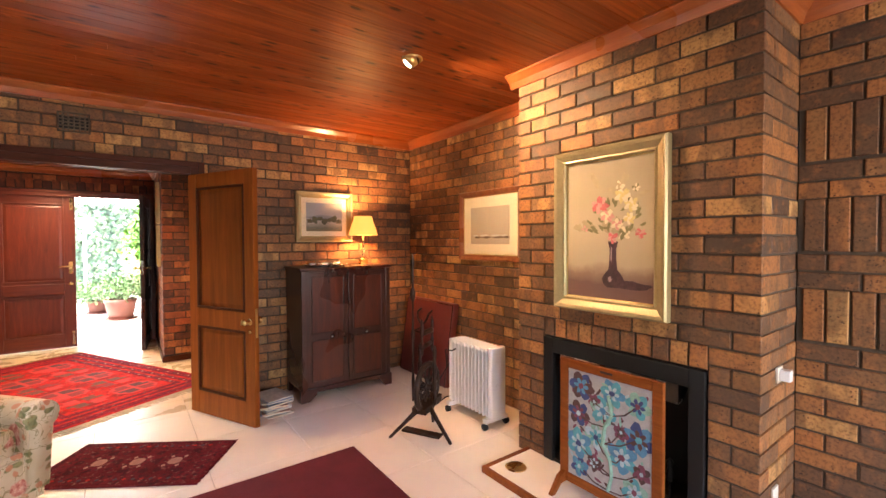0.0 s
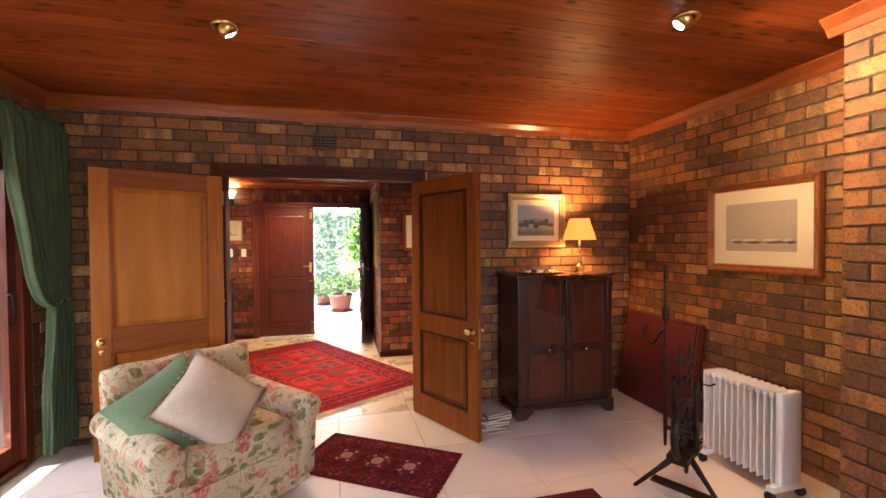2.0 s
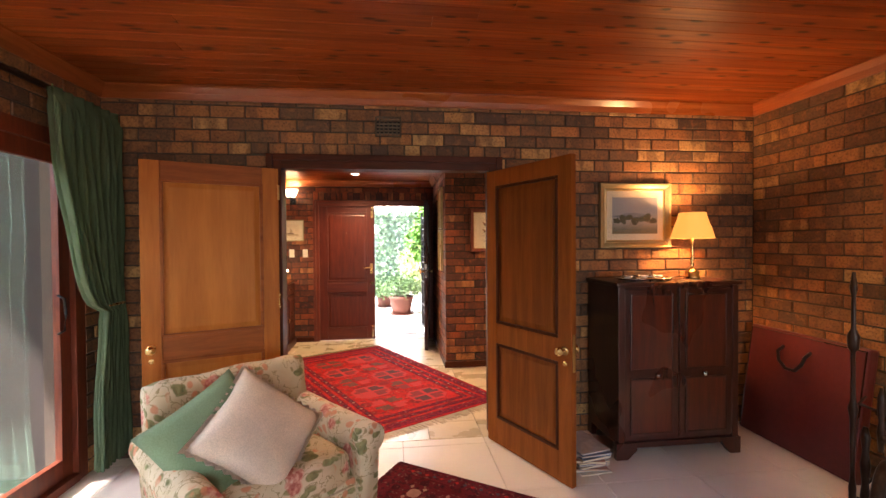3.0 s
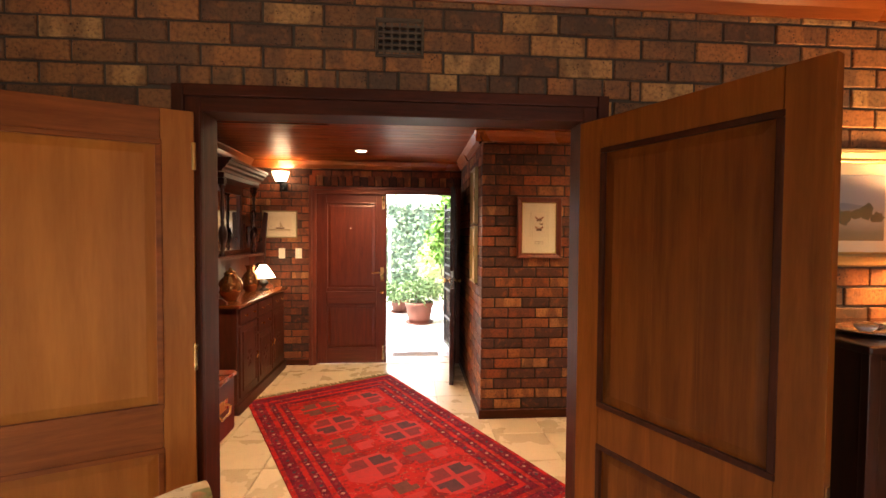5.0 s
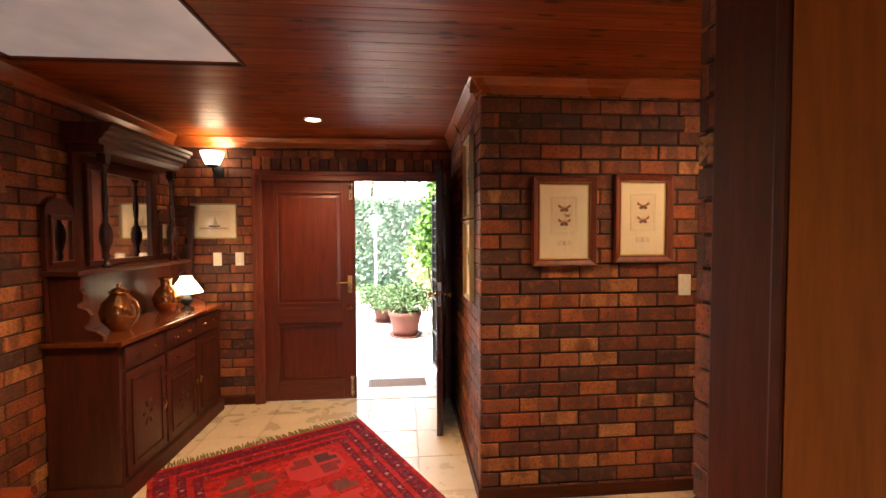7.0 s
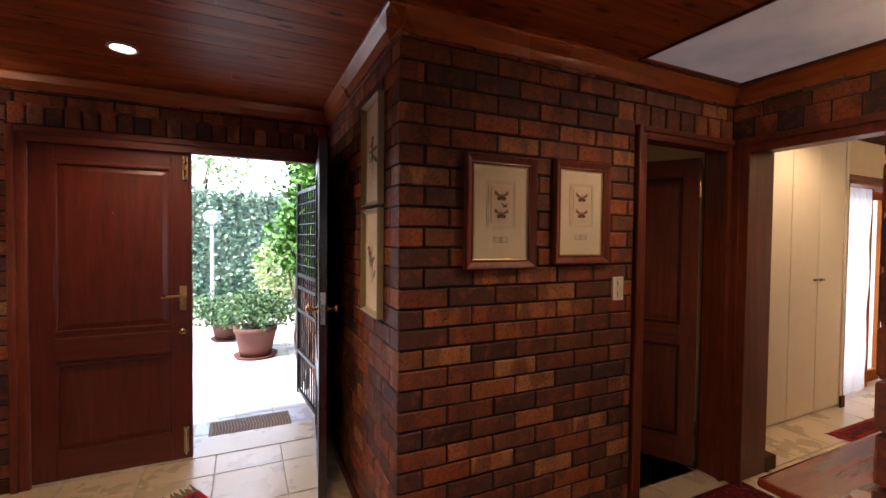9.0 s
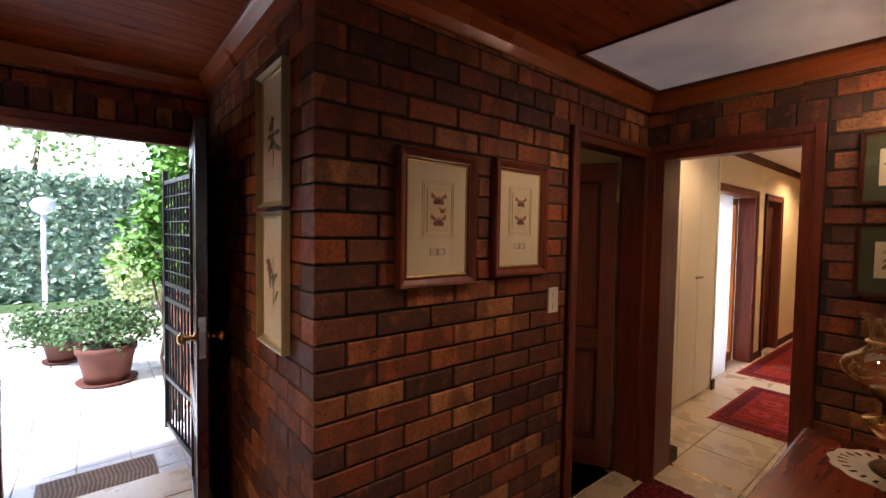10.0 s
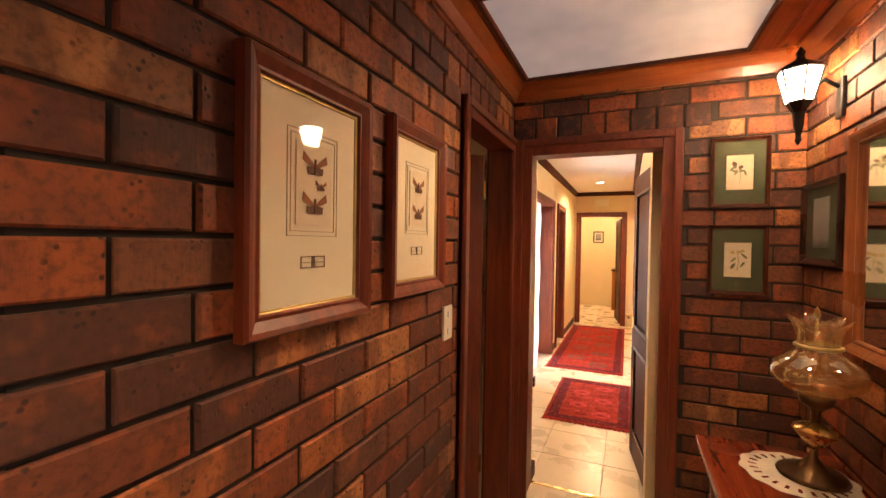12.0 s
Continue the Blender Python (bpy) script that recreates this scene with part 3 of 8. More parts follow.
def brick_wall(name, start, along, out, length, height, thick, label, holes=(), bands=(), arch=None, corners=(False, False), gaps=None, z0=0.0, near=None, parts=300, shift=0.0, ext=(0.12, 0.12)):
    """A wall face from start, running along, facing out (unit vectors). holes: u0, u1, z0, z1. bands: u0, u1, z0, z1, kind of upright
    or header bricks. arch: u0, u1, spring, crown. corners: whether bricks turn the corner at either end. gaps: what the neighbour's returning bricks take at the start."""
    along, out, start = Vector(along), Vector(out), Vector(start)
    rng = random.Random(name)
    bm = bmesh.new()
    cuts = [h for h in holes]
    if arch:
        a0, a1, spring, crown = arch
        half, mid = (a1 - a0) / 2, (a0 + a1) / 2
        steps = 24
        for k in range(steps):
            u = a0 + (a1 - a0) * (k + 0.5) / steps
            top = spring + (crown - spring) * math.sqrt(max(0, 1 - ((u - mid) / half) ** 2))
            cuts.append((u - half / steps, u + half / steps, z0, top))
    edges = sorted({-ext[0], length + ext[1], *(e for h in cuts for e in h[:2])})
    for u0, u1 in zip(edges, edges[1:]):
        if u1 - u0 < 1e-4:
            continue
        mid_u = (u0 + u1) / 2
        for s, e in spans(z0, height, [(h[2], h[3]) for h in cuts if h[0] < mid_u < h[1]]):
            if e - s > 0.002:
                box(bm, u0, u1, 0.009, thick, s, e)
    bmesh.ops.remove_doubles(bm, verts=bm.verts[:], dist=1e-5)
    basis = Matrix.Identity(4)
    for row in range(3):
        basis[row][0], basis[row][1], basis[row][2], basis[row][3] = along[row], -out[row], (0, 0, 1)[row], start[row]
    if basis.to_3x3().determinant() < 0:
        bmesh.ops.reverse_faces(bm, faces=bm.faces[:])
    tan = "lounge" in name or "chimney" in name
    wall = structure(name, bm, M_MORTAR_LOUNGE_LIT if tan else M_MORTAR, label, "wall")
    wall.data.transform(basis)
    made = []
    count = int((height - z0) / COURSE + 0.999)
    for k in range(count):
        lo, hi = z0 + k * COURSE, min(height, z0 + k * COURSE + BH)
        if hi - lo < 0.02:
            continue
        zc = (lo + hi) / 2
        taken = [(h[0], h[1]) for h in list(holes) + [b[:4] for b in bands] if h[2] < zc < h[3]]
        if arch and zc < crown:
            w = half if zc < spring else half * math.sqrt(1 - ((zc - spring) / (crown - spring)) ** 2)
            taken.append((mid - w, mid + w))
        u = -shift - (0 if k % 2 == 0 else BL / 2 + JOINT / 2)
        first = 0.0
        if gaps:
            first = gaps[k % 2]
            u = first - (0 if k % 2 == 0 else 0.0)
        while u < length - 0.01:
            for s, e in spans(max(u, first), min(u + BL, length), taken):
                if e - s < 0.025:
                    continue
                deep = 0.035
                if corners[0] and s < 0.005 or corners[1] and e > length - 0.005:
                    deep = 0.105 if k % 2 == 0 else BL
                made.append(((s + e) / 2, zc, e - s, hi - lo, deep))
            u += MODULE
    for u0, u1, b0, b1, kind in bands:
        w = 0.105 if kind == "header" else BH
        n = max(1, round((u1 - u0) / (w + JOINT)))
        step = (u1 - u0) / n
        for k in range(n):
            made.append((u0 + (k + 0.5) * step, (b0 + b1) / 2, step - JOINT, b1 - b0 - JOINT, 0.035))
    if near is None:
        near = (length / 2, 1.3)
    made.sort(key=lambda b: math.hypot(b[0] - near[0], b[1] - near[1]))
    WALLS.append((wall, basis, made[:parts], rng, M_BRICK_LOUNGE_LIT if tan else M_BRICK))
    rest = made[parts:]
    if rest:
        verts, faces = [], []
        for u, z, w, h, d in rest:
            vs, qs = brick_corners(w, h, d)
            base, push = len(verts), rng.uniform(-0.002, 0.002)
            verts += [basis @ Vector((x + u, y + push, zz + z)) for x, y, zz in vs]
            faces += [tuple(base + i for i in q) for q in qs]
        data = bpy.data.meshes.new("brick_courses")
        data.from_pydata([tuple(v) for v in verts], [], faces)
        data.update()
        data.materials.append(M_BRICKS_LOUNGE_LIT if tan else M_BRICKS)
        ob = new("brick_courses", data)
        ob.parent = wall
        tagged(ob, "joined courses of mixed brown face bricks", "", "", "stuff")
    if arch:
        n = 19
        for k in range(n):
            a = math.pi * (k + 0.5) / n
            u, z = mid + (half + 0.055) * math.cos(a), spring + (crown - spring + 0.055) * math.sin(a)
            m = basis @ pose(u, -0.004, z, 0, math.degrees(-math.atan2(math.sin(a) * half, math.cos(a) * (crown - spring))) + 90, 0)
            piece = new("brick", brick_mesh(0.068, 0.11, 0.04))
            piece.parent, piece.matrix_world = wall, m
    return wall


def lay_bricks():
    for wall, basis, made, rng, clay in WALLS:
        for u, z, w, h, d in made:
            ob = new("brick", brick_mesh(w, h, d, clay))
            ob.parent = wall
            ob.matrix_basis = basis @ pose(u, rng.uniform(-0.0025, 0.0015), z, rng.uniform(-0.5, 0.5), rng.uniform(-0.35, 0.35), rng.uniform(-0.5, 0.5))


# ---------------------------------------------------------------- plan
LW, LE, LN, LS = -1.90, 2.92, 5.70, -0.90          # lounge: west, east, north, south faces
LC, HC, CC = 2.53, 2.39, 2.50                       # ceilings: lounge, hall, corridor
HW, HS, HN, HE = -1.80, 6.16, 9.06, 2.79            # hall: west, south, north, east faces
AX, AN = 0.64, 7.48                                 # the brick corner in the hall
BX, BY0, BY1 = 2.45, 2.19, 3.574                    # chimney breast

# lounge walls
brick_wall("wall_lounge_north", (LW, LN, 0), (1, 0, 0), (0, -1, 0), LE - LW, LC, 0.20, "mixed brown face-brick wall round a double doorway",
           holes=[(1.07, 2.75, -0.05, 2.085), (1.82, 2.01, 2.22, 2.37)], bands=[(0.96, 2.86, 2.085, 2.17, "header")], near=(2.4, 1.9), z0=-0.04)
brick_wall("wall_lounge_east", (LE, LN, 0), (0, -1, 0), (-1, 0, 0), LN - BY1, LC, 0.3, "warm orange-brown face-brick wall beside the chimney breast", near=(0.9, 1.4), ext=(0.12, 0))
brick_wall("chimney_breast", (BX, BY1, 0), (0, -1, 0), (-1, 0, 0), BY1 - BY0, LC, 0.12, "orange-brown face-brick chimney breast with a fireplace",
           holes=[(0.217, 1.18, 0, 0.816)], bands=[(0.217, 1.18, 0.816, 0.935, "soldier")], corners=(True, True), ext=(-0.014, -0.014))
brick_wall("chimney_breast_north_side", (LE, BY1, 0), (-1, 0, 0), (0, 1, 0), LE - BX - 0.11, LC, 0.1, "brick return of the chimney breast", ext=(0.1, -0.014))
brick_wall("chimney_breast_south_side", (BX + 0.0, BY0, 0), (1, 0, 0), (0, -1, 0), LE - BX, LC, 0.1, "brick return of the chimney breast", gaps=(0.1155, 0.2325), ext=(-0.014, 0.1))
brick_wall("wall_lounge_east_south", (LE, BY0, 0), (0, -1, 0), (-1, 0, 0), BY0 - LS, LC, 0.3, "orange-brown face-brick wall with bands of upright bricks",
           bands=[(0.02, 1.4, 0.935, 1.19, "soldier"), (0.02, 1.4, 1.36, 1.615, "soldier"), (0.02, 1.4, 1.785, 2.04, "soldier")], near=(0.5, 1.3), ext=(0, 0))
# Out-of-view closing wall; its window opening is assumed, placed for the fill lamp.
bm = box(bmesh.new(), LW - 0.3, LE + 0.3, LS - 0.3, LS, 0, 0.65)
box(bm, LW - 0.3, 0.4, LS - 0.3, LS, 0.65, 2.05), box(bm, 2.7, LE + 0.3, LS - 0.3, LS, 0.65, 2.05), box(bm, LW - 0.3, LE + 0.3, LS - 0.3, LS, 2.05, LC)
structure("wall_lounge_south", bm, M_MORTAR, "plain brown unseen wall with an assumed window opening behind the lounge", "wall")
brick_wall("wall_lounge_west", (LW, LS, 0), (0, 1, 0), (1, 0, 0), LN - LS, LC, 0.25, "dark brown face-brick wall over glazed sliding doors",
           holes=[(2.6, 6.42, 0, 2.13)], near=(6.3, 2.3), parts=60)

# hall walls
brick_wall("wall_hall_south_west", (HW, HS, 0), (1, 0, 0), (0, 1, 0), -0.94 - HW, HC, 0.20, "dark face-brick hall wall beside the double doorway", ext=(0.12, -0.014))
brick_wall("wall_hall_south_east", (0.97, HS, 0), (1, 0, 0), (0, 1, 0), HE - 0.97, HC, 0.20, "dark face-brick hall wall behind a side table", near=(1.6, 1.8), ext=(-0.014, 0.12))
brick_wall("reveal_west", (-0.94, HS, 0), (0, -1, 0), (1, 0, 0), HS - LN - 0.12, HC, 0.1, "brick reveal of the double doorway", ext=(-0.014, 0))
brick_wall("reveal_east", (0.97, LN + 0.12, 0), (0, 1, 0), (-1, 0, 0), HS - LN - 0.12, HC, 0.1, "brick reveal of the double doorway", ext=(0, -0.014))
brick_wall("wall_hall_west", (HW, HS, 0), (0, 1, 0), (1, 0, 0), HN - HS, HC, 0.3, "dark red-brown face-brick wall with an arched doorway",
           arch=(0.36, 1.21, 1.74, 2.12), near=(1.3, 1.4))
brick_wall("wall_hall_north", (HW, HN, 0), (1, 0, 0), (0, -1, 0), AX - HW, HC, 0.28, "brown face-brick wall round the front door",
           holes=[(0.66, 2.44, 0, 2.10)], bands=[(0.66, 2.44, 2.10, 2.235, "soldier")], near=(0.3, 1.5))
brick_wall("wall_hall_feature", (AX, AN, 0), (1, 0, 0), (0, -1, 0), HE - AX, HC, 0.12, "dark red and orange face-brick wall hung with two prints",
           holes=[(1.315, 2.15, 0, 2.09)], bands=[(1.19, 2.15, 2.09, 2.21, "header")], corners=(True, False), near=(0.7, 1.3), ext=(-0.014, 0.12))
brick_wall("wall_hall_side", (AX, AN, 0), (0, 1, 0), (-1, 0, 0), HN - AN, HC, 0.12, "dark red face-brick return wall hung with two tall pictures",
           gaps=(0.1155, 0.2325), near=(0.3, 1.3), ext=(-0.014, 0.12))
brick_wall("wall_hall_east", (HE, HS, 0), (0, 1, 0), (-1, 0, 0), AN - HS, HC, 0.30, "face-brick wall round the corridor doorway",
           holes=[(0.48, 1.30, 0, 2.09), (0.78, 0.96, 2.28, 2.33)], bands=[(0.36, 1.32, 2.09, 2.21, "header")], near=(0.3, 1.6))


def cornice(name, p, q, out, top, size=0.085, colour=None):
    """A moulded strip under the ceiling from p to q; out points into the room."""
    p, q, out = Vector((*p, 0)), Vector((*q, 0)), Vector((*out, 0))
    prof = [(0, 0), (0, -size), (0.012, -size), (0.018, -size * 0.86), (size * 0.35, -size * 0.55), (size * 0.72, -size * 0.2), (size * 0.8, -size * 0.14), (size * 0.8, 0)]
    bm = bmesh.new()
    ends = [[bm.verts.new(e + out * a + Vector((0, 0, top + b))) for a, b in prof] for e in (p, q)]
    n = len(prof)
    for k in range(n):
        bm.faces.new((ends[0][k], ends[0][(k + 1) % n], ends[1][(k + 1) % n], ends[1][k]))
    bm.faces.new(ends[0]), bm.faces.new(ends[1][::-1])
    bmesh.ops.recalc_face_normals(bm, faces=bm.faces[:])
    return structure(name, bm, colour or (M_CORNICE if abs((q - p).x) > abs((q - p).y) else M_CORNICE_Y), "varnished pine cornice under the ceiling", "cornice")


cornice("cornice_lounge_north", (LW, LN), (LE, LN), (0, -1), LC)
cornice("cornice_lounge_east", (LE, LN), (LE, BY1), (-1, 0), LC)
cornice("cornice_breast_north", (BX, BY1), (LE, BY1), (0, 1), LC)
cornice("cornice_breast", (BX, BY1 + 0.06), (BX, BY0 - 0.06), (-1, 0), LC)
cornice("cornice_breast_south", (BX, BY0), (LE, BY0), (0, -1), LC)
cornice("cornice_lounge_east_south", (LE, BY0), (LE, LS), (-1, 0), LC)
cornice("cornice_lounge_west", (LW, LS), (LW, LN), (1, 0), LC)
cornice("cornice_hall_west", (HW, HS), (HW, HN), (1, 0), HC)
cornice("cornice_hall_north", (HW, HN), (AX, HN), (0, -1), HC)
cornice("cornice_hall_side", (AX, AN - 0.06), (AX, HN), (-1, 0), HC)
cornice("cornice_hall_feature", (AX - 0.06, AN), (HE, AN), (0, -1), HC)
cornice("cornice_hall_east", (HE, HS), (HE, AN), (-1, 0), HC)
cornice("cornice_hall_south_west", (HW, HS), (-0.94, HS), (0, 1), HC)
cornice("cornice_hall_south_east", (0.97, HS), (HE, HS), (0, 1), HC)


def boards(name, x0, x1, y0, y1, z, holes, label, width=0.098):
    """A ceiling of tongue-and-groove boards along x."""
    bm = bmesh.new()
    n = round((y1 - y0) / width)
    step = (y1 - y0) / n
    rng = random.Random(name)
    for k in range(n):
        a, b = y0 + k * step, y0 + (k + 1) * step
        cut = [(h[0], h[1]) for h in holes if h[2] < (a + b) / 2 < h[3]]
        joint = rng.uniform(x0 + 0.5, x1 - 0.5)
        for s, e in spans(x0, x1, cut):
            for s2, e2 in ((s, min(e, joint)), (max(s, joint), e)):
                if e2 - s2 > 0.02:
                    prism([(a, z + 0.02), (a, z + 0.0025), (a + 0.0025, z), (b - 0.0025, z), (b, z + 0.0025), (b, z + 0.02)], e2 - s2 - 0.001, bm, "x", s2)
    for u0, u1 in zip(*(lambda e: (e, e[1:]))(sorted({x0, x1, *(v for h in holes for v in h[:2])}))):
        for s, e in spans(y0, y1, [(h[2], h[3]) for h in holes if h[0] < (u0 + u1) / 2 < h[1]]):
            box(bm, u0, u1, s, e, z + 0.018, z + 0.05)
    return structure(name, bm, M_PINE, label, "ceiling")


SKY1, SKY2 = (-1.69, -0.58, 6.36, 7.40), (1.87, 2.70, 6.40, 7.40)
boards("ceiling_lounge", LW, LE, LS, LN, LC, [], "glossy red-brown knotty pine board ceiling")
boards("ceiling_hall", HW, HE, LN + 0.2, AN, HC, [SKY1, SKY2], "glossy red-brown knotty pine board ceiling with skylights")
boards("ceiling_hall_entrance", HW, AX, AN, HN, HC, [], "glossy red-brown knotty pine board ceiling")
for n, (x0, x1, y0, y1) in enumerate((SKY1, SKY2), 1):
    sk = thing("skylight_%d" % n, "square frosted white skylight panel in the pine ceiling", "skylight", pose((x0 + x1) / 2, (y0 + y1) / 2, HC))
    sk["kind"] = "structure"
    w, d = (x1 - x0) / 2, (y1 - y0) / 2
    part("diffuser", boxed(-w + 0.012, w - 0.012, -d + 0.012, d - 0.012, 0.008, 0.02), M_DIFFUSER, sk, "frosted white panel")
    for a in ((-w, w, -d, -d + 0.014), (-w, w, d - 0.014, d), (-w, -w + 0.014, -d + 0.014, d - 0.014), (w - 0.014, w, -d + 0.014, d - 0.014)):
        part("trim", boxed(*a, -0.008, 0.03), M_FRAME, sk, "thin dark trim")

# floors
structure("floor", boxed(LW - 0.35, 12.0, LS - 0.3, 9.36, -0.12, -0.010), M_GROUT, "cream tiled floor with beige joints", "floor")
floor = bpy.data.objects["floor"]
tile_meshes = {}


def tile_mesh(w, d, material, h=0.012, bevel=0.002):
    key = (round(w, 3), round(d, 3), material.name)
    if key not in tile_meshes:
        x, y, c = key[0] / 2, key[1] / 2, bevel
        lo = [(-x, -y, -h), (x, -y, -h), (x, y, -h), (-x, y, -h)]
        mid = [(a, b, -c) for a, b, _ in lo]
        top = [(a - math.copysign(c, a), b - math.copysign(c, b), 0) for a, b, _ in lo]
        data = bpy.data.meshes.new("tile")
        data.from_pydata(lo + mid + top, [], [(0, 1, 5, 4), (1, 2, 6, 5), (2, 3, 7, 6), (3, 0, 4, 7), (4, 5, 9, 8), (5, 6, 10, 9), (6, 7, 11, 10), (7, 4, 8, 11), (8, 9, 10, 11)])
        data.update()
        data.materials.append(material)
        tile_meshes[key] = data
    return tile_meshes[key]


TILES = []


def tiled(x0, x1, y0, y1, pitch, material, ox, oy, parent, z=0.0, gap=0.005):
    TILES.append((x0, x1, y0, y1, pitch, material, ox, oy, parent, z, gap))


def lay_tiles():
    for x0, x1, y0, y1, pitch, material, ox, oy, parent, z, gap in TILES:
        for i in range(math.floor((x0 - ox) / pitch), math.ceil((x1 - ox) / pitch)):
            for j in range(math.floor((y0 - oy) / pitch), math.ceil((y1 - oy) / pitch)):
                a0, a1 = max(x0, ox + i * pitch) + gap / 2, min(x1, ox + (i + 1) * pitch) - gap / 2
                b0, b1 = max(y0, oy + j * pitch) + gap / 2, min(y1, oy + (j + 1) * pitch) - gap / 2
                if a1 - a0 > 0.01 and b1 - b0 > 0.01:
                    ob = new("tile", tile_mesh(a1 - a0, b1 - b0, material))
                    ob.parent = parent
                    ob.location = ((a0 + a1) / 2, (b0 + b1) / 2, z)


tiled(LW, LE, LS, LN, 0.60, M_TILE_LOUNGE, 0.1, 0.2, floor)
tiled(HW, HE, LN, HN, 0.40, M_TILE, 0.30, 6.0, floor)
tiled(HE, 9.0, 6.78, 7.83, 0.42, M_TILE, 3.11, 7.0, floor)
tiled(9.0, 11.6, 6.0, 8.6, 0.42, M_TILE, 3.11, 7.0, floor)


def skirting(name, x0, x1, y0, y1, h=0.07):
    bm = boxed(x0, x1, y0, y1, 0, h, bevel=0.004)
    return structure(name, bm, M_FRAME_H if x1 - x0 > y1 - y0 else M_FRAME, "low dark timber skirting", "skirting")


skirting("skirting_hall_feature", AX - 0.014, 1.95, AN - 0.014, AN - 0.0005)
skirting("skirting_hall_side", AX - 0.014, AX - 0.0005, AN, HN)
skirting("skirting_hall_north", HW, -1.135, HN - 0.014, HN - 0.0005)

# corridor behind the hall
bm = bmesh.new()
for a in ((3.10, 4.93, 7.83, 8.0, 0, CC), (4.93, 5.07, 7.83, 8.0, 0, CC), (5.07, 6.33, 7.83, 8.0, 2.03, CC), (6.33, 6.79, 7.83, 8.0, 0, CC), (6.79, 7.43, 7.83, 8.0, 2.03, CC), (7.43, 9.0, 7.83, 8.0, 0, CC)):
    box(bm, *a)
structure("wall_corridor_north", bm, M_CREAM, "cream painted corridor wall with door openings", "wall")
structure("wall_corridor_south", boxed(3.09, 9.0, 6.58, 6.76, 0, CC), M_CREAM, "cream painted corridor wall", "wall")
bm = box(bmesh.new(), 9.0, 9.15, 6.0, 6.97, 0, 2.6)
box(bm, 9.0, 9.15, 7.73, 8.6, 0, 2.6), box(bm, 9.0, 9.15, 6.97, 7.73, 2.05, 2.6)
structure("wall_corridor_end", bm, M_CREAM, "cream painted wall with a doorway at the corridor's end", "wall")
structure("ceiling_corridor", boxed(3.0, 11.8, 5.9, 8.7, CC, CC + 0.1), M_WHITE, "white plastered corridor ceiling", "ceiling")
for n, a in (("wall_end_room_east", (11.6, 11.75, 5.9, 8.7)), ("wall_end_room_north", (9.15, 11.6, 8.6, 8.7)), ("wall_end_room_south", (9.15, 11.6, 5.9, 6.0))):
    structure(n, boxed(*a, 0, 2.6), M_CREAM, "cream painted wall of the end room", "wall")
for a in ((3.1, 9.0, 7.83, 0, -1), (3.1, 9.0, 6.76, 0, 1)):
    cornice("cornice_corridor", (a[0], a[2]), (a[1], a[2]), (a[3], a[4]), CC, 0.07, M_FRAME_H)
cornice("cornice_corridor_end", (9.0, 6.76), (9.0, 7.83), (-1, 0), CC, 0.07, M_FRAME)
for x0, x1 in ((4.93, 5.0), (6.4, 6.72), (7.5, 9.0)):
    skirting("skirting_corridor", x0, x1, 7.815, 7.8295, 0.09)

# added white box behind the glazed side door, lit by its daylight lamp
bm = box(bmesh.new(), 4.5, 4.6, 8.01, 9.0, -0.01, 2.6)
box(bm, 7.9, 8.0, 8.01, 9.0, -0.01, 2.6), box(bm, 4.6, 7.9, 8.9, 9.0, -0.01, 2.6), box(bm, 4.6, 7.9, 8.01, 8.9, 2.5, 2.6)
structure("wall_porch", bm, M_WHITE, "white box added behind the glazed door to hold its stand-in daylight", "wall")
# room behind the ajar door, and a dim room behind the arch
bm = box(bmesh.new(), 0.76, 3.09, 9.36, 9.5, 0, 2.5)
box(bm, 0.76, 0.8, 7.61, 9.36, 0, 2.5), box(bm, 3.05, 3.09, 8.0, 9.36, 0, 2.5)
box(bm, 2.80, 3.088, 7.485, 8.0, 0, 2.5)
structure("wall_side_room", bm, M_CREAM, "cream wall of the side room", "wall")
structure("ceiling_side_room", boxed(0.66, 3.088, 7.50, 9.5, 2.395, 2.56), M_WHITE, "white ceiling of the side room", "ceiling")
tiled(0.8, 3.05, 7.61, 9.36, 0.40, M_TILE, 0.30, 6.0, floor)
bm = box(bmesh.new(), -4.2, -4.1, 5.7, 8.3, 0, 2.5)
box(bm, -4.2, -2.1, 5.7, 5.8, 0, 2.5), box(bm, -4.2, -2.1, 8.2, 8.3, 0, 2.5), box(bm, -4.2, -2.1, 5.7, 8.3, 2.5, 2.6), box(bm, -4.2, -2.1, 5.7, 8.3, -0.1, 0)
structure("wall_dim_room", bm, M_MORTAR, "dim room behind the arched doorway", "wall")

# outside
M_BACKDROP = glow("bright_overcast_sky", (0.93, 0.97, 1.0), 1.6, (0.5, 0.5, 0.5))
structure("backdrop", boxed(-90, 90, 88, 89, -0.4, 60), M_BACKDROP, "bright hazy sky far behind the garden", "sky")
structure("ground", boxed(-60, 60, 9.36, 90, -0.4, -0.13), M_EARTH, "lawn and earth beyond the paved yard", "ground")
structure("pavement", boxed(-4, 4.5, 9.36, 17.5, -0.2, -0.112), M_GROUT, "pale paved yard in front of the house", "pavement")
tiled(-1.9, 0.75, 9.36, 13.8, 0.30, M_PAVING, 0, 9.36, bpy.data.objects["pavement"], -0.1, 0.008)
bm = bmesh.new()
box(bm, HW - 0.3, -1.14, HN + 0.28, HN + 0.3, -0.1, 2.9)
structure("facade", bm, M_MORTAR, "outer face of the house wall", "wall")
brick_wall("garden_wall", (0.78, 9.36, -0.1), (0, 1, 0), (-1, 0, 0), 3.4, 2.5, 0.2, "sunlit brick garden wall under a creeper", parts=120, ext=(0, 0))

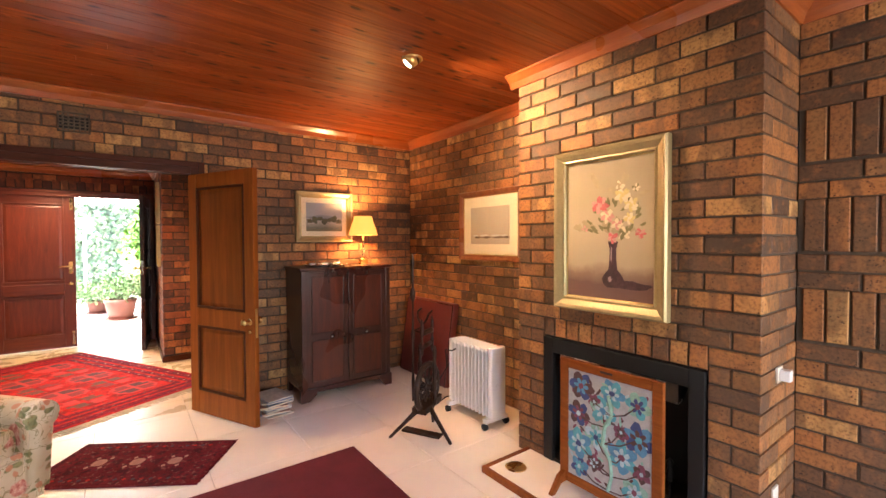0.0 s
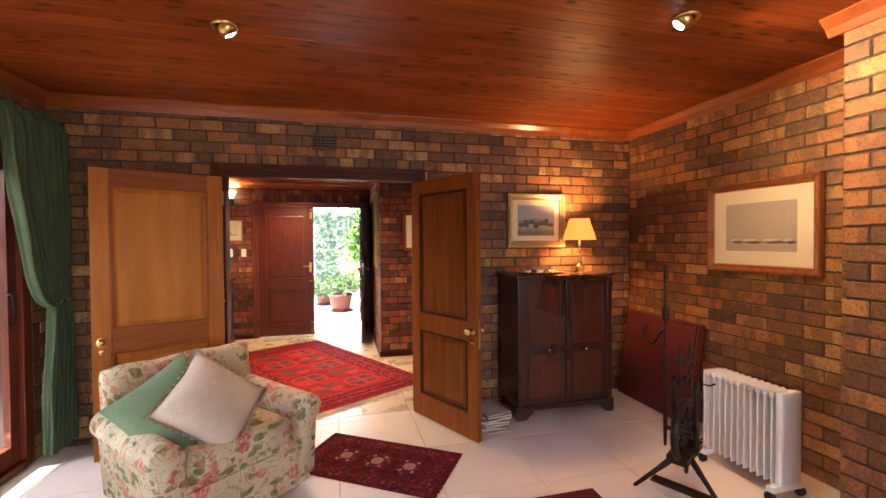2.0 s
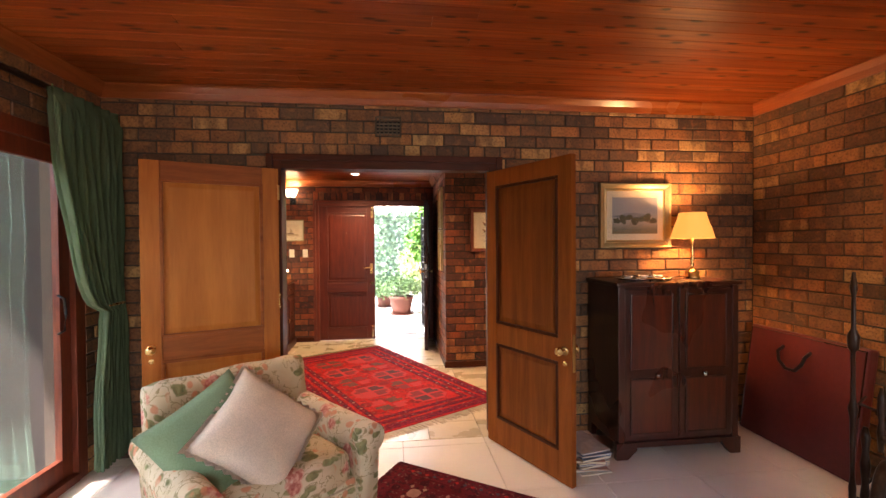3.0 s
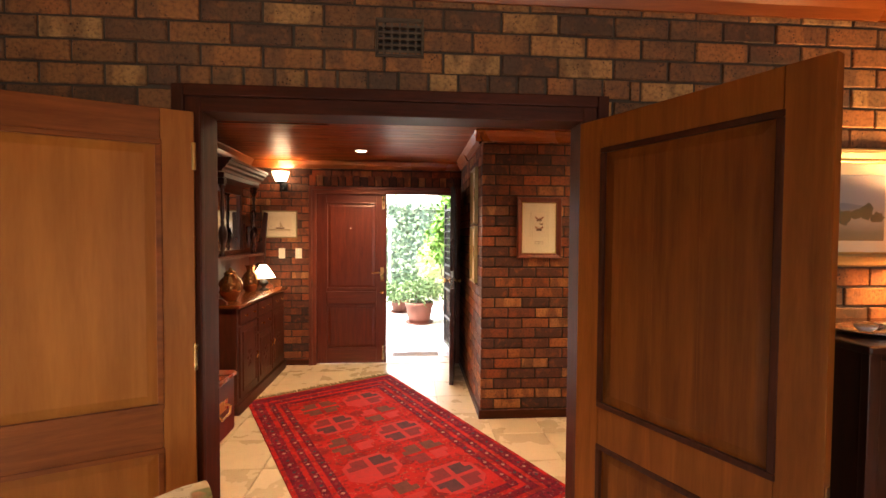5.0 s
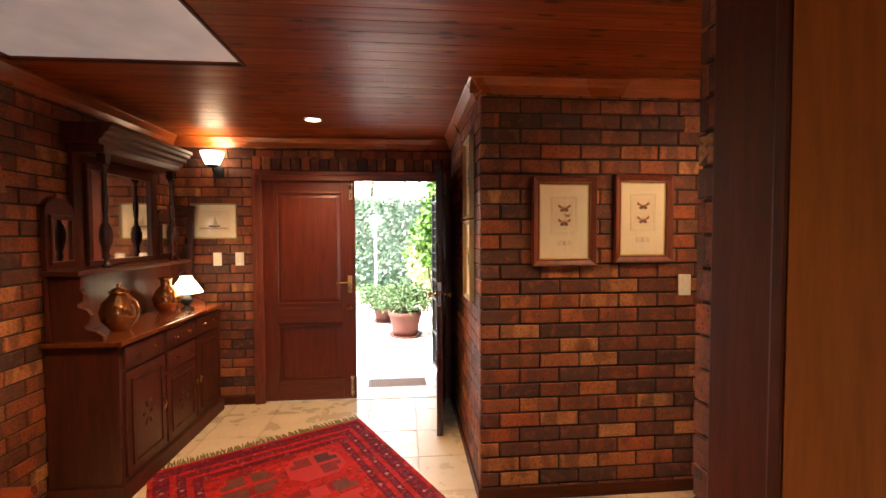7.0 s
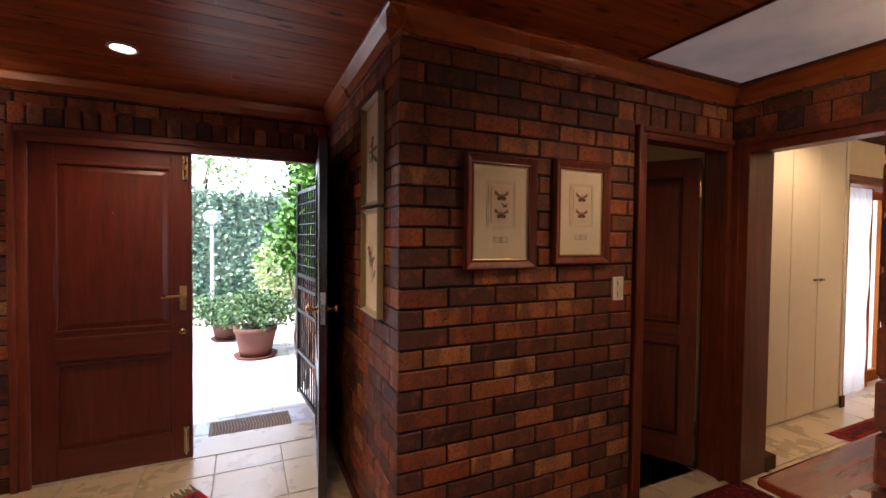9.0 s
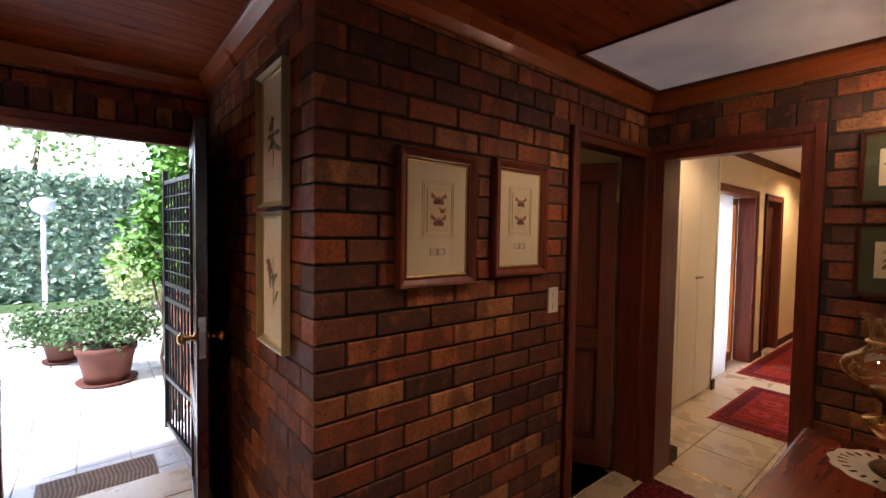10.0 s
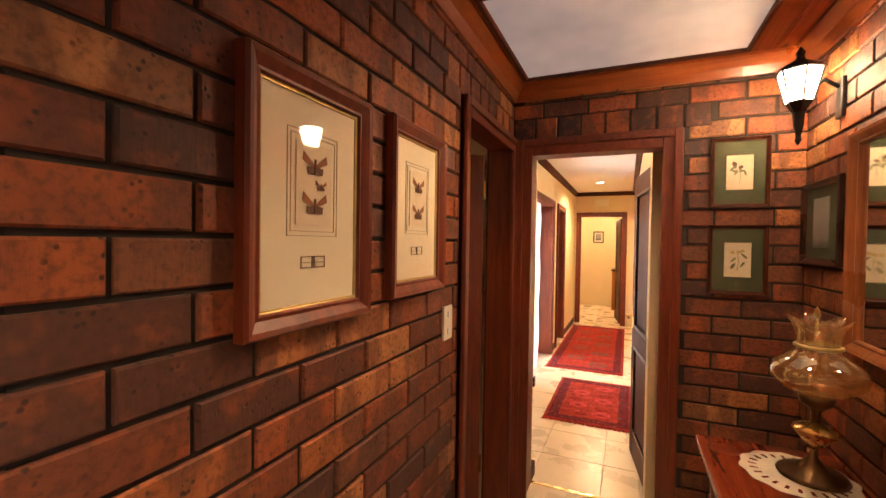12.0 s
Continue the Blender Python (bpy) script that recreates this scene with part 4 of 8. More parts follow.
# Assumed overhang, out of view, added to block the west sun from the lounge.
bm = box(bmesh.new(), LW - 1.9, LW - 0.26, -1.2, 6.2, 2.74, 2.86)
structure("eaves", bm, M_WHITE, "plain unseen overhang slab added to keep the sun out of the lounge", "roof")

# ---------------------------------------------------------------- doors
def handle_set(parent, x, z, side, reach=0.11, metal=None):
    """A lever on a back plate; side is -1 or 1, the face it sits on."""
    metal = metal or M_BRASS
    y = side * 0.02
    plate = part("handle_plate", boxed(x - 0.02, x + 0.02, min(y, y + side * 0.006), max(y, y + side * 0.006), z - 0.10, z + 0.06, bevel=0.002), metal, parent, "brass back plate")
    part("lever", tube([(x, y, z), (x, y + side * 0.045, z), (x - reach * 0.3, y + side * 0.052, z), (x - reach, y + side * 0.05, z - 0.004)], 0.008, 8), metal, plate, "brass lever handle", True)


def door_leaf(name, label, m, w, h, panels, stile, timber, rail_timber, panel_timber, thick=0.04, moulding=None, planks=0):
    """A framed and panelled leaf; hinge at x = 0, bottom at z = 0. panels: heights z0, z1 of the fields."""
    d = thing(name, label, "door", m)
    t = thick / 2
    for x0 in (0, w - stile):
        part("stile", boxed(x0, x0 + stile, -t, t, 0, h, bevel=0.003), timber, d)
    zs = [0.0] + [z for p in panels for z in p] + [h]
    for a, b in zip(zs[0::2], zs[1::2]):
        part("rail", boxed(stile + 0.0005, w - stile - 0.0005, -t + 0.001, t - 0.001, a, b, bevel=0.003), rail_timber, d)
    for z0, z1 in panels:
        bm = bmesh.new()
        x0, x1 = stile, w - stile
        rings = []
        for inset, y in ((0, 0.006), (0.022, 0.006), (0.05, 0.012), (0.055, 0.012)):
            rings.append((inset, y))
        for side in (-1, 1):
            loops = [[bm.verts.new((x0 + i if cx < 0 else x1 - i, side * y, z0 + i if cz < 0 else z1 - i)) for cx, cz in ((-1, -1), (1, -1), (1, 1), (-1, 1))] for i, y in rings]
            for a, b in zip(loops, loops[1:]):
                for k in range(4):
                    bm.faces.new((a[k], a[(k + 1) % 4], b[(k + 1) % 4], b[k]))
            bm.faces.new(loops[-1])
        bmesh.ops.recalc_face_normals(bm, faces=bm.faces[:])
        field = part("panel", bm, panel_timber, d)
        for k in range(planks):
            x = x0 + 0.055 + (x1 - x0 - 0.11) * (k + 1) / (planks + 1)
            for side in (-1, 1):
                part("bead", boxed(x - 0.0008, x + 0.0008, min(side * 0.0112, side * 0.0123), max(side * 0.0112, side * 0.0123), z0 + 0.06, z1 - 0.06), M_OAK_RAIL, field)
        for side in (-1, 1):
            y0, y1 = sorted((side * 0.008, side * (t + 0.004)))
            g = 0.016
            for a in ((x0 - 0.004, x1 + 0.004, z0 - 0.004, z0 + g), (x0 - 0.004, x1 + 0.004, z1 - g, z1 + 0.004), (x0 - 0.004, x0 + g, z0 + g, z1 - g), (x1 - g, x1 + 0.004, z0 + g, z1 - g)):
                part("moulding", boxed(a[0], a[1], y0, y1, a[2], a[3], bevel=0.004), moulding or timber, field, "dark moulding round the panel")
    return d


def door_frame(name, label, axis, at, u0, u1, h, depth0, depth1, inner, out, width=0.1, mats=(None, None), proud=0.02):
    """Jambs, head and architraves of an opening. axis 'x': the wall runs along x at y = at. u0..u1 outer edges, inner: width of the lining."""
    f = thing(name, label, "door frame")
    f["kind"] = "structure"
    up, across = mats

    def put(n, a0, a1, d0, d1, z0, z1, m, bev=0.004):
        args = (a0, a1, d0, d1, z0, z1) if axis == "x" else (d0, d1, a0, a1, z0, z1)
        part(n, boxed(*args, bevel=bev), m, f)
    lo, hi = sorted((at + depth0, at + depth1))
    put("jamb", u0, u0 + inner, lo, hi, 0, h, up), put("jamb", u1 - inner, u1, lo, hi, 0, h, up)
    put("head", u0 + inner + 0.0005, u1 - inner - 0.0005, lo, hi, h - inner, h, across)
    for k, (wd, pr) in enumerate(((width, 1.0), (width * 0.45, 1.5))):
        b2 = sorted((at + out * 0.001, at + out * proud * pr))
        put("architrave", u0, u0 + wd, *b2, 0, h, up, 0.005)
        put("architrave", u1 - wd, u1, *b2, 0, h, up, 0.005)
        put("architrave", u0 + wd + 0.0005, u1 - wd - 0.0005, *b2, h - wd, h, across, 0.005)
    return f


UP, ACROSS = M_FRAME, M_FRAME_H
M_REDUP = wood("red_stained_frame", (0.085, 0.015, 0.006), (0.23, 0.046, 0.014), 0.42, (10, 10, 1), 3.0, 0, None, 0.06)
M_REDACROSS = wood("red_stained_frame_crossways", (0.085, 0.015, 0.006), (0.23, 0.046, 0.014), 0.42, (1, 10, 10), 3.0, 0, None, 0.06)
door_frame("door_frame_1", "dark stained double doorway frame between lounge and hall", "x", LN, -0.83, 0.85, 2.085, -0.025, 0.125, 0.095, -1, 0.10, (UP, ACROSS), 0.028)
for a in ((-0.94, -0.832), (0.852, 0.97)):
    structure("trim", boxed(a[0], a[1], LN + 0.03, LN + 0.118, 0, 2.085), M_FRAME, "dark packing strip behind the door frame", "trim")
left = door_leaf("panel_door", "open honey-coloured timber door with raised panels", pose(-0.752, LN - 0.03, 0.012, 0, 0, 180 + 22), 0.795, 1.965, [(0.13, 0.72), (0.87, 1.85)], 0.105, M_OAK, M_OAK_RAIL, M_OAK_PANEL, 0.04, M_OAK_RAIL, 0)
right = door_leaf("panel_door", "open honey-coloured timber door with dark panel mouldings", pose(0.745, LN - 0.045, 0.012, 0, 0, -64), 0.78, 1.955, [(0.19, 0.72), (0.87, 1.84)], 0.105, M_OAK_SHADED, M_OAK_SHADED, M_OAK_SHADED_PANEL, 0.04, M_FRAME, 2)
part("lock_plate", boxed(0.78, 0.7825, -0.011, 0.011, 0.68, 0.90, bevel=0.001), M_BRASS, right, "brass lock plate on the edge")


def knob_set(parent, x, z, side):
    """A round knob on a rose with a keyhole plate under it."""
    y = side * 0.02
    rose = part("rose", lathe([(0.026, 0), (0.026, 0.004), (0.02, 0.007), (0.009, 0.008), (0.009, 0.03), (0.02, 0.036), (0.027, 0.048), (0.024, 0.06), (0.012, 0.067), (0.001, 0.068)], 20), M_BRASS, parent, "round brass knob", True)
    rose.matrix_basis = pose(x, y, z, 90 if side < 0 else -90)
    key = part("escutcheon", lathe([(0.016, 0), (0.016, 0.003), (0.012, 0.005), (0.001, 0.005)], 16), M_BRASS, parent, "brass keyhole plate", True)
    key.matrix_basis = pose(x, y, z - 0.075, 90 if side < 0 else -90)


knob_set(left, 0.745, 0.80, 1), knob_set(right, 0.73, 0.80, -1), knob_set(right, 0.73, 0.80, 1)
for d in (left, right):
    for z in (0.2, 1.0, 1.75):
        part("hinge", lathe([(0.007, 0), (0.007, 0.1)], 8, (0.0, 0.022, z)), M_BRASS, d, "brass hinge")


# ---------------------------------------------------------------- lounge
M_VENT = plain("weathered_terracotta_grille", (0.12, 0.088, 0.058), 0.85, 0, 90, 0.25, 0.3)


def vent(m, w, h, cols, rows):
    v = thing("air_vent", "dark terracotta air-brick grille set in the wall", "vent", m)
    # Near-black plate stands in for the shade in the hollow behind the grille.
    part("backing", boxed(-w / 2, w / 2, 0.02, 0.04, 0, h), M_SOOT_AND_HOLLOW, v)
    part("frame", frame_bm(w, h, 0.012, 0.018), M_VENT, v)
    for k in range(1, cols):
        x = -w / 2 + w * k / cols
        part("slat", boxed(x - 0.004, x + 0.004, -0.004, 0.018, 0.01, h - 0.01), M_VENT, v)
    for k in range(1, rows):
        z = h * k / rows
        part("slat", boxed(-w / 2 + 0.01, w / 2 - 0.01, -0.002, 0.018, z - 0.004, z + 0.004), M_VENT, v)


vent(pose(0.015, LN, 2.222), 0.188, 0.146, 6, 6)
vent(pose(HE, 7.03, 2.282, 0, 0, -90), 0.178, 0.046, 6, 2)


def eyeball(m, tilt):
    e = thing("eyeball_spotlight", "brass eyeball spotlight recessed in the pine ceiling", "spotlight", m, "ceiling spotlights")
    part("ring", lathe([(0.045, 0), (0.062, 0), (0.064, -0.008), (0.056, -0.016), (0.045, -0.012)], 24, loop=True), M_BRASS, e, "brass ring", True)
    ball = part("eyeball", lathe([(0.001, 0.03), (0.046, 0.0), (0.044, -0.025), (0.034, -0.045), (0.03, -0.04)], 20), M_BRASS, e, "", True)
    lens = part("lamp", lathe([(0.001, -0.04), (0.029, -0.043), (0.026, -0.05), (0.001, -0.056)], 18), M_BULB, e, "glowing lamp", True)
    for o in (ball, lens):
        o.matrix_basis = pose(0, 0, 0, *tilt)


eyeball(pose(1.72, 3.76, LC - 0.001), (25, 35, 0))
eyeball(pose(-0.42, 4.35, LC - 0.001), (25, -30, 0))


def picture(name, label, m, w, h, frame_w, frame_mat, mount=None, mount_w=0.0, image=None, image_size=None, depth=0.025, inner=None, glazed=True):
    p = thing(name, label, "picture", m)
    part("picture_frame", frame_bm(w, h, frame_w, depth), frame_mat, p, "moulded frame")
    part("backing", boxed(-w / 2 + frame_w * 0.5, w / 2 - frame_w * 0.5, -0.006, -0.001, frame_w * 0.5, h - frame_w * 0.5), mount or image, p)
    if inner:
        bm = frame_bm(w - 2 * frame_w + 0.012, h - 2 * frame_w + 0.012, 0.012, 0.006)
        bmesh.ops.translate(bm, verts=bm.verts[:], vec=(0, -0.006, frame_w - 0.006))
        part("slip", bm, inner, p, "thin gilt slip")
    if image is not None and mount:
        iw, ih = image_size
        z = h / 2 - ih / 2
        part("print", boxed(-iw / 2, iw / 2, -0.009, -0.006, z, z + ih), image, p, "printed picture")
    if glazed:
        part("glass", boxed(-w / 2 + frame_w * 0.9, w / 2 - frame_w * 0.9, -0.0145, -0.0125, frame_w * 0.9, h - frame_w * 0.9), M_GLASS, p).visible_shadow = False
    return p


def blob(cx, cz, rx, rz, y, n=14, wob=0.25, seed=1, turn=0.0, bm=None):
    rng = random.Random(seed)
    pts = []
    for k in range(n):
        a = 2 * math.pi * k / n
        r = 1 + rng.uniform(-wob, wob)
        x, z = rx * r * math.cos(a), rz * r * math.sin(a)
        pts.append((cx + x * math.cos(turn) - z * math.sin(turn), cz + x * math.sin(turn) + z * math.cos(turn)))
    return prism(pts, -0.0012, bm, "y", y)


M_SKYPAINT = painting_material("landscape_paint", [(0.0, (0.08, 0.065, 0.03)), (0.35, (0.20, 0.15, 0.07)), (0.55, (0.16, 0.17, 0.13)), (0.75, (0.36, 0.35, 0.30)), (1.0, (0.34, 0.36, 0.38))], 7, 0.25, 0.26)
M_SEAPAINT = painting_material("dune_watercolour", [(0.0, (0.36, 0.27, 0.16)), (0.18, (0.40, 0.30, 0.19)), (0.30, (0.30, 0.26, 0.21)), (0.36, (0.42, 0.35, 0.27)), (1.0, (0.44, 0.37, 0.29))], 8, 0.16, 0.33)
M_MAHOG_LIGHT = wood("red_brown_picture_frame", (0.16, 0.045, 0.014), (0.34, 0.12, 0.04), 0.3, (10, 10, 1), 3.0, 0, None, 0.1)
M_DUNE = plain("dune_shadow_paint", (0.15, 0.10, 0.06), 0.7, 0, 60, 0.5, 0.2)
M_HILL = plain("dark_green_paint", (0.075, 0.085, 0.045), 0.6, 0, 70, 0.5, 0.2)
M_HILL_BLUE = plain("blue_grey_paint", (0.20, 0.23, 0.26), 0.6, 0, 70, 0.25, 0.2)
M_WALLPAINT = plain("whitewashed_cottage_paint", (0.55, 0.53, 0.48), 0.6, 0, 70, 0.1, 0.2)
p = picture("landscape_painting", "landscape painting in a pale gilt frame on the brick wall", pose(1.905, LN - 0.004, 1.405), 0.585, 0.50, 0.055, M_GILT_DULL, M_MOUNT, 0.06, M_SKYPAINT, (0.37, 0.28), 0.03, M_GILT)
part("painted_hills", blob(-0.03, 0.245, 0.15, 0.025, -0.0095, seed=3), M_HILL_BLUE, p)
for k in range(7):
    part("painted_tree", blob(-0.15 + 0.05 * k, 0.21 + 0.012 * (k % 3), 0.03, 0.022 + 0.012 * (k % 2), -0.0105, seed=k + 9), M_HILL, p)
p = picture("dune_watercolour", "wide watercolour of dunes with cream mount and gilt frame", pose(LE - 0.004, 4.36, 1.235, 0, 0, -90), 0.80, 0.635, 0.05, M_MAHOG_LIGHT, M_MOUNT, 0.1, M_SEAPAINT, (0.50, 0.335), 0.035, M_GILT)
for k, (x, s) in enumerate(((-0.06, 0.05), (0.09, 0.06), (0.19, 0.03), (-0.18, 0.03))):
    part("painted_cottage", blob(x, 0.226, s, 0.010, -0.0098, seed=k + 20), M_WALLPAINT, p)
    part("painted_bush", blob(x + 0.03, 0.212, s * 1.4, 0.010, -0.0105, seed=k + 30), M_DUNE, p)
M_STILL = painting_material("still_life_ground", [(0.0, (0.20, 0.12, 0.10)), (0.20, (0.17, 0.10, 0.085)), (0.27, (0.26, 0.18, 0.13)), (0.34, (0.46, 0.38, 0.25)), (0.60, (0.52, 0.44, 0.30)), (0.80, (0.44, 0.37, 0.24)), (1.0, (0.36, 0.30, 0.20))], 5, 0.16, 0.80)
M_VASE = plain("purple_brown_vase_paint", (0.060, 0.028, 0.034), 0.4, 0, 60, 0.6, 0.2)
M_GLEAM = plain("mauve_gleam_paint", (0.34, 0.24, 0.24), 0.5, 0, 60, 0.3, 0.2)
M_PETAL = plain("pink_petal_paint", (0.60, 0.15, 0.15), 0.6, 0, 90, 0.4, 0.3)
M_PETAL_ROSE = plain("soft_rose_petal_paint", (0.60, 0.31, 0.27), 0.6, 0, 90, 0.3, 0.3)
M_PETAL_PALE = plain("ivory_petal_paint", (0.70, 0.62, 0.42), 0.6, 0, 90, 0.18, 0.3)
M_PETAL_GOLD = plain("pale_yellow_petal_paint", (0.62, 0.52, 0.22), 0.6, 0, 90, 0.25, 0.3)
M_STEM = plain("olive_leaf_paint", (0.20, 0.19, 0.085), 0.6, 0, 90, 0.35, 0.3)
M_HAZE = plain("soft_tan_brushwork", (0.40, 0.33, 0.20), 0.7, 0, 30, 0.25, 0.3)
p = picture("flower_painting", "large still life of pink flowers in a gilt frame", pose(BX - 0.004, 2.902, 1.015, 0, 0, -90), 0.68, 0.925, 0.075, M_GILT_DULL, M_STILL, 0, None, None, 0.05, M_GILT, False)
rng = random.Random(5)
for k in range(9):
    part("painted_haze", blob(rng.uniform(-0.19, 0.2), rng.uniform(0.40, 0.76), rng.uniform(0.03, 0.06), 0.02, -0.0061 - 0.0001 * k, 16, 0.35, 300 + k, rng.uniform(0, 3)), M_HAZE, p)
half_vase = [(0.034, 0.145), (0.058, 0.165), (0.066, 0.19), (0.052, 0.215), (0.026, 0.245), (0.020, 0.30), (0.019, 0.36), (0.030, 0.398)]
part("painted_shadow", blob(0.13, 0.165, 0.11, 0.022, -0.0075, 18, 0.15, 2), M_VASE, p)
vase = part("painted_vase", prism([(0.035 + x, z) for x, z in half_vase] + [(0.035 - x, z) for x, z in reversed(half_vase)], -0.0012, None, "y", -0.0085), M_VASE, p)
part("painted_gleam", blob(0.018, 0.19, 0.012, 0.018, -0.0099, 10, 0.2, 7), M_GLEAM, vase)
part("painted_gleam", blob(0.026, 0.33, 0.004, 0.045, -0.0099, 10, 0.2, 8), M_GLEAM, vase)
for k in range(26):
    a = rng.uniform(0.2, 2.9)
    rr = rng.uniform(0.08, 0.24)
    part("painted_leaf", blob(0.045 + rr * math.cos(a) * 0.75, 0.41 + rr * math.sin(a), rng.uniform(0.018, 0.034), 0.008, -0.0076 - 0.00004 * k, 9, 0.3, k, a + rng.uniform(-0.7, 0.7)), M_STEM, p)


def painted_bloom(x, z, size, mats, seed):
    rr = random.Random(seed)
    for q in range(7):
        a = q * 0.9 + rr.uniform(-0.3, 0.3)
        part("painted_petal", blob(x + size * 0.55 * math.cos(a), z + size * 0.5 * math.sin(a), size * 0.62, size * 0.34, -0.0090 - 0.00025 * q, 10, 0.25, seed * 10 + q, a), mats[q % len(mats)], p)
    part("painted_petal", blob(x, z, size * 0.3, size * 0.26, -0.0108, 9, 0.3, seed), mats[-1], p)


for k, (x, z, size, mats) in enumerate(((-0.045, 0.60, 0.048, (M_PETAL, M_PETAL_ROSE)), (0.0, 0.535, 0.038, (M_PETAL_ROSE, M_PETAL_PALE)), (0.035, 0.42, 0.030, (M_PETAL_ROSE, M_PETAL)), (0.19, 0.44, 0.026, (M_PETAL, M_PETAL_ROSE)),
                                        (-0.14, 0.47, 0.020, (M_PETAL_ROSE, M_HAZE)), (0.09, 0.645, 0.040, (M_PETAL_PALE, M_PETAL_GOLD)), (0.14, 0.59, 0.036, (M_PETAL_PALE, M_PETAL_GOLD)), (0.075, 0.70, 0.026, (M_PETAL_PALE, M_HAZE)),
                                        (0.13, 0.52, 0.030, (M_PETAL_GOLD, M_PETAL_PALE)), (0.06, 0.49, 0.030, (M_PETAL_PALE, M_PETAL_ROSE)), (0.10, 0.44, 0.034, (M_PETAL_PALE, M_STEM)), (0.165, 0.68, 0.020, (M_PETAL_PALE, M_STEM)))):
    painted_bloom(x, z, size, mats, 60 + k)

# cabinet
M_CABINET = wood("dark_red_cabinet_wood", (0.024, 0.006, 0.003), (0.072, 0.015, 0.007), 0.30, (10, 10, 1), 3.0, 0, None, 0.3)
M_CABINET_PANEL = wood("dark_red_cabinet_panel", (0.036, 0.007, 0.003), (0.13, 0.024, 0.009), 0.30, (10, 10, 1), 2.4, 0, None, 0.3)
c = thing("cabinet", "dark mahogany two-door cabinet against the brick wall", "cabinet", pose(1.955, 5.46, 0))
W, D, H = 0.445, 0.225, 1.155
part("body", boxed(-W + 0.012, W - 0.012, -D + 0.03, D, 0.09, H, bevel=0.004), M_CABINET, c)
part("top", boxed(-W - 0.008, W + 0.008, -D - 0.012, D + 0.004, H, H + 0.028, bevel=0.01), M_CABINET, c, "overhanging top")
for x0, x1 in ((-W - 0.004, -W + 0.14), (W - 0.14, W + 0.004)):
    part("bracket_foot", prism([(x0, 0), (x0 + (x1 - x0) * (0.55 if x0 < 0 else 0.0), 0), (x1 if x0 < 0 else x0 + 0.06, 0.0 if x0 > 0 else 0.06), (x1, 0.0 if x0 > 0 else 0.10), (x1, 0.11), (x0, 0.11)] if x0 < 0 else
         [(x1, 0), (x1, 0.11), (x0, 0.11), (x0, 0.10), (x0 + 0.02, 0.06), (x0 + 0.07, 0)], 0.04, None, "y", -D + 0.0), M_CABINET, c)
part("apron", boxed(-W + 0.135, W - 0.135, -D + 0.006, -D + 0.03, 0.075, 0.11), M_CABINET, c)
for x0, x1 in ((-W + 0.012, -W + 0.052), (W - 0.052, W - 0.012)):
    part("back_foot", boxed(x0, x1, D - 0.05, D, 0, 0.09), M_CABINET, c)
for s in (-1, 1):
    x0, x1 = sorted((s * 0.004, s * (W - 0.055)))
    d = part("door", boxed(x0, x1, -D + 0.008, -D + 0.03, 0.13, H - 0.02, bevel=0.003), M_CABINET, c, "panelled door")
    for z0, z1 in ((0.17, 0.53), (0.60, H - 0.06)):
        bm = boxed(x0 + 0.05, x1 - 0.05, -D + 0.002, -D + 0.009, z0, z1, bevel=0.003)
        part("panel", bm, M_CABINET_PANEL, d)
        for q in ((x0 + 0.04, x0 + 0.054), (x1 - 0.054, x1 - 0.04)):
            part("bead", boxed(*q, -D - 0.002, -D + 0.008, z0 - 0.01, z1 + 0.01, bevel=0.003), M_CABINET, d)
        for q in ((z0 - 0.01, z0 + 0.004), (z1 - 0.004, z1 + 0.01)):
            part("bead", boxed(x0 + 0.0545, x1 - 0.0545, -D - 0.002, -D + 0.008, *q, bevel=0.003), M_CABINET, d)
    part("knob", lathe([(0.007, 0), (0.007, 0.014), (0.016, 0.022), (0.015, 0.03), (0.001, 0.035)], 14), M_CHROME, d, "small silver knob", True).matrix_basis = pose(s * 0.17, -D + 0.002, 0.565, 90)
    st = (x0 - 0.045, x0) if s < 0 else (x1, x1 + 0.045)
    part("corner_post", boxed(st[0], st[1], -D + 0.004, -D + 0.03, 0.11, H, bevel=0.004), M_CABINET, c)

# lamp on the cabinet
l = thing("table_lamp", "lit brass table lamp with a cream shade", "lamp", pose(2.22, 5.47, 1.183))
part("base", lathe([(0.05, 0), (0.052, 0.012), (0.045, 0.02), (0.046, 0.05), (0.03, 0.058), (0.012, 0.075)], 20), M_BRASS, l, "dark brass foot", True)
part("stem", lathe([(0.009, 0.07), (0.012, 0.09), (0.008, 0.11), (0.016, 0.14), (0.009, 0.17), (0.008, 0.25), (0.013, 0.27), (0.006, 0.30), (0.006, 0.38)], 16), M_BRASS, l, "turned brass stem", True)
bm = bmesh.new()
n = 40
rings = [[bm.verts.new((r * math.cos(2 * math.pi * k / n), r * math.sin(2 * math.pi * k / n), z)) for k in range(n)] for r, z in ((0.145, 0.29), (0.125, 0.36), (0.10, 0.43), (0.088, 0.48))]
for a, b in zip(rings, rings[1:]):
    for k in range(n):
        bm.faces.new((a[k], a[(k + 1) % n], b[(k + 1) % n], b[k]))
part("shade", bm, M_SHADE, l, "glowing cream pleated shade", True)
t = thing("serving_tray", "silver tray of small dishes on the cabinet", "tray", pose(1.80, 5.40, 1.183))
part("plate", lathe([(0.10, 0.0), (0.15, 0.006), (0.175, 0.016), (0.172, 0.019), (0.14, 0.010), (0.001, 0.008)], 28), M_CHROME, t, "", True).scale = (1.25, 0.7, 1)
rng = random.Random(3)
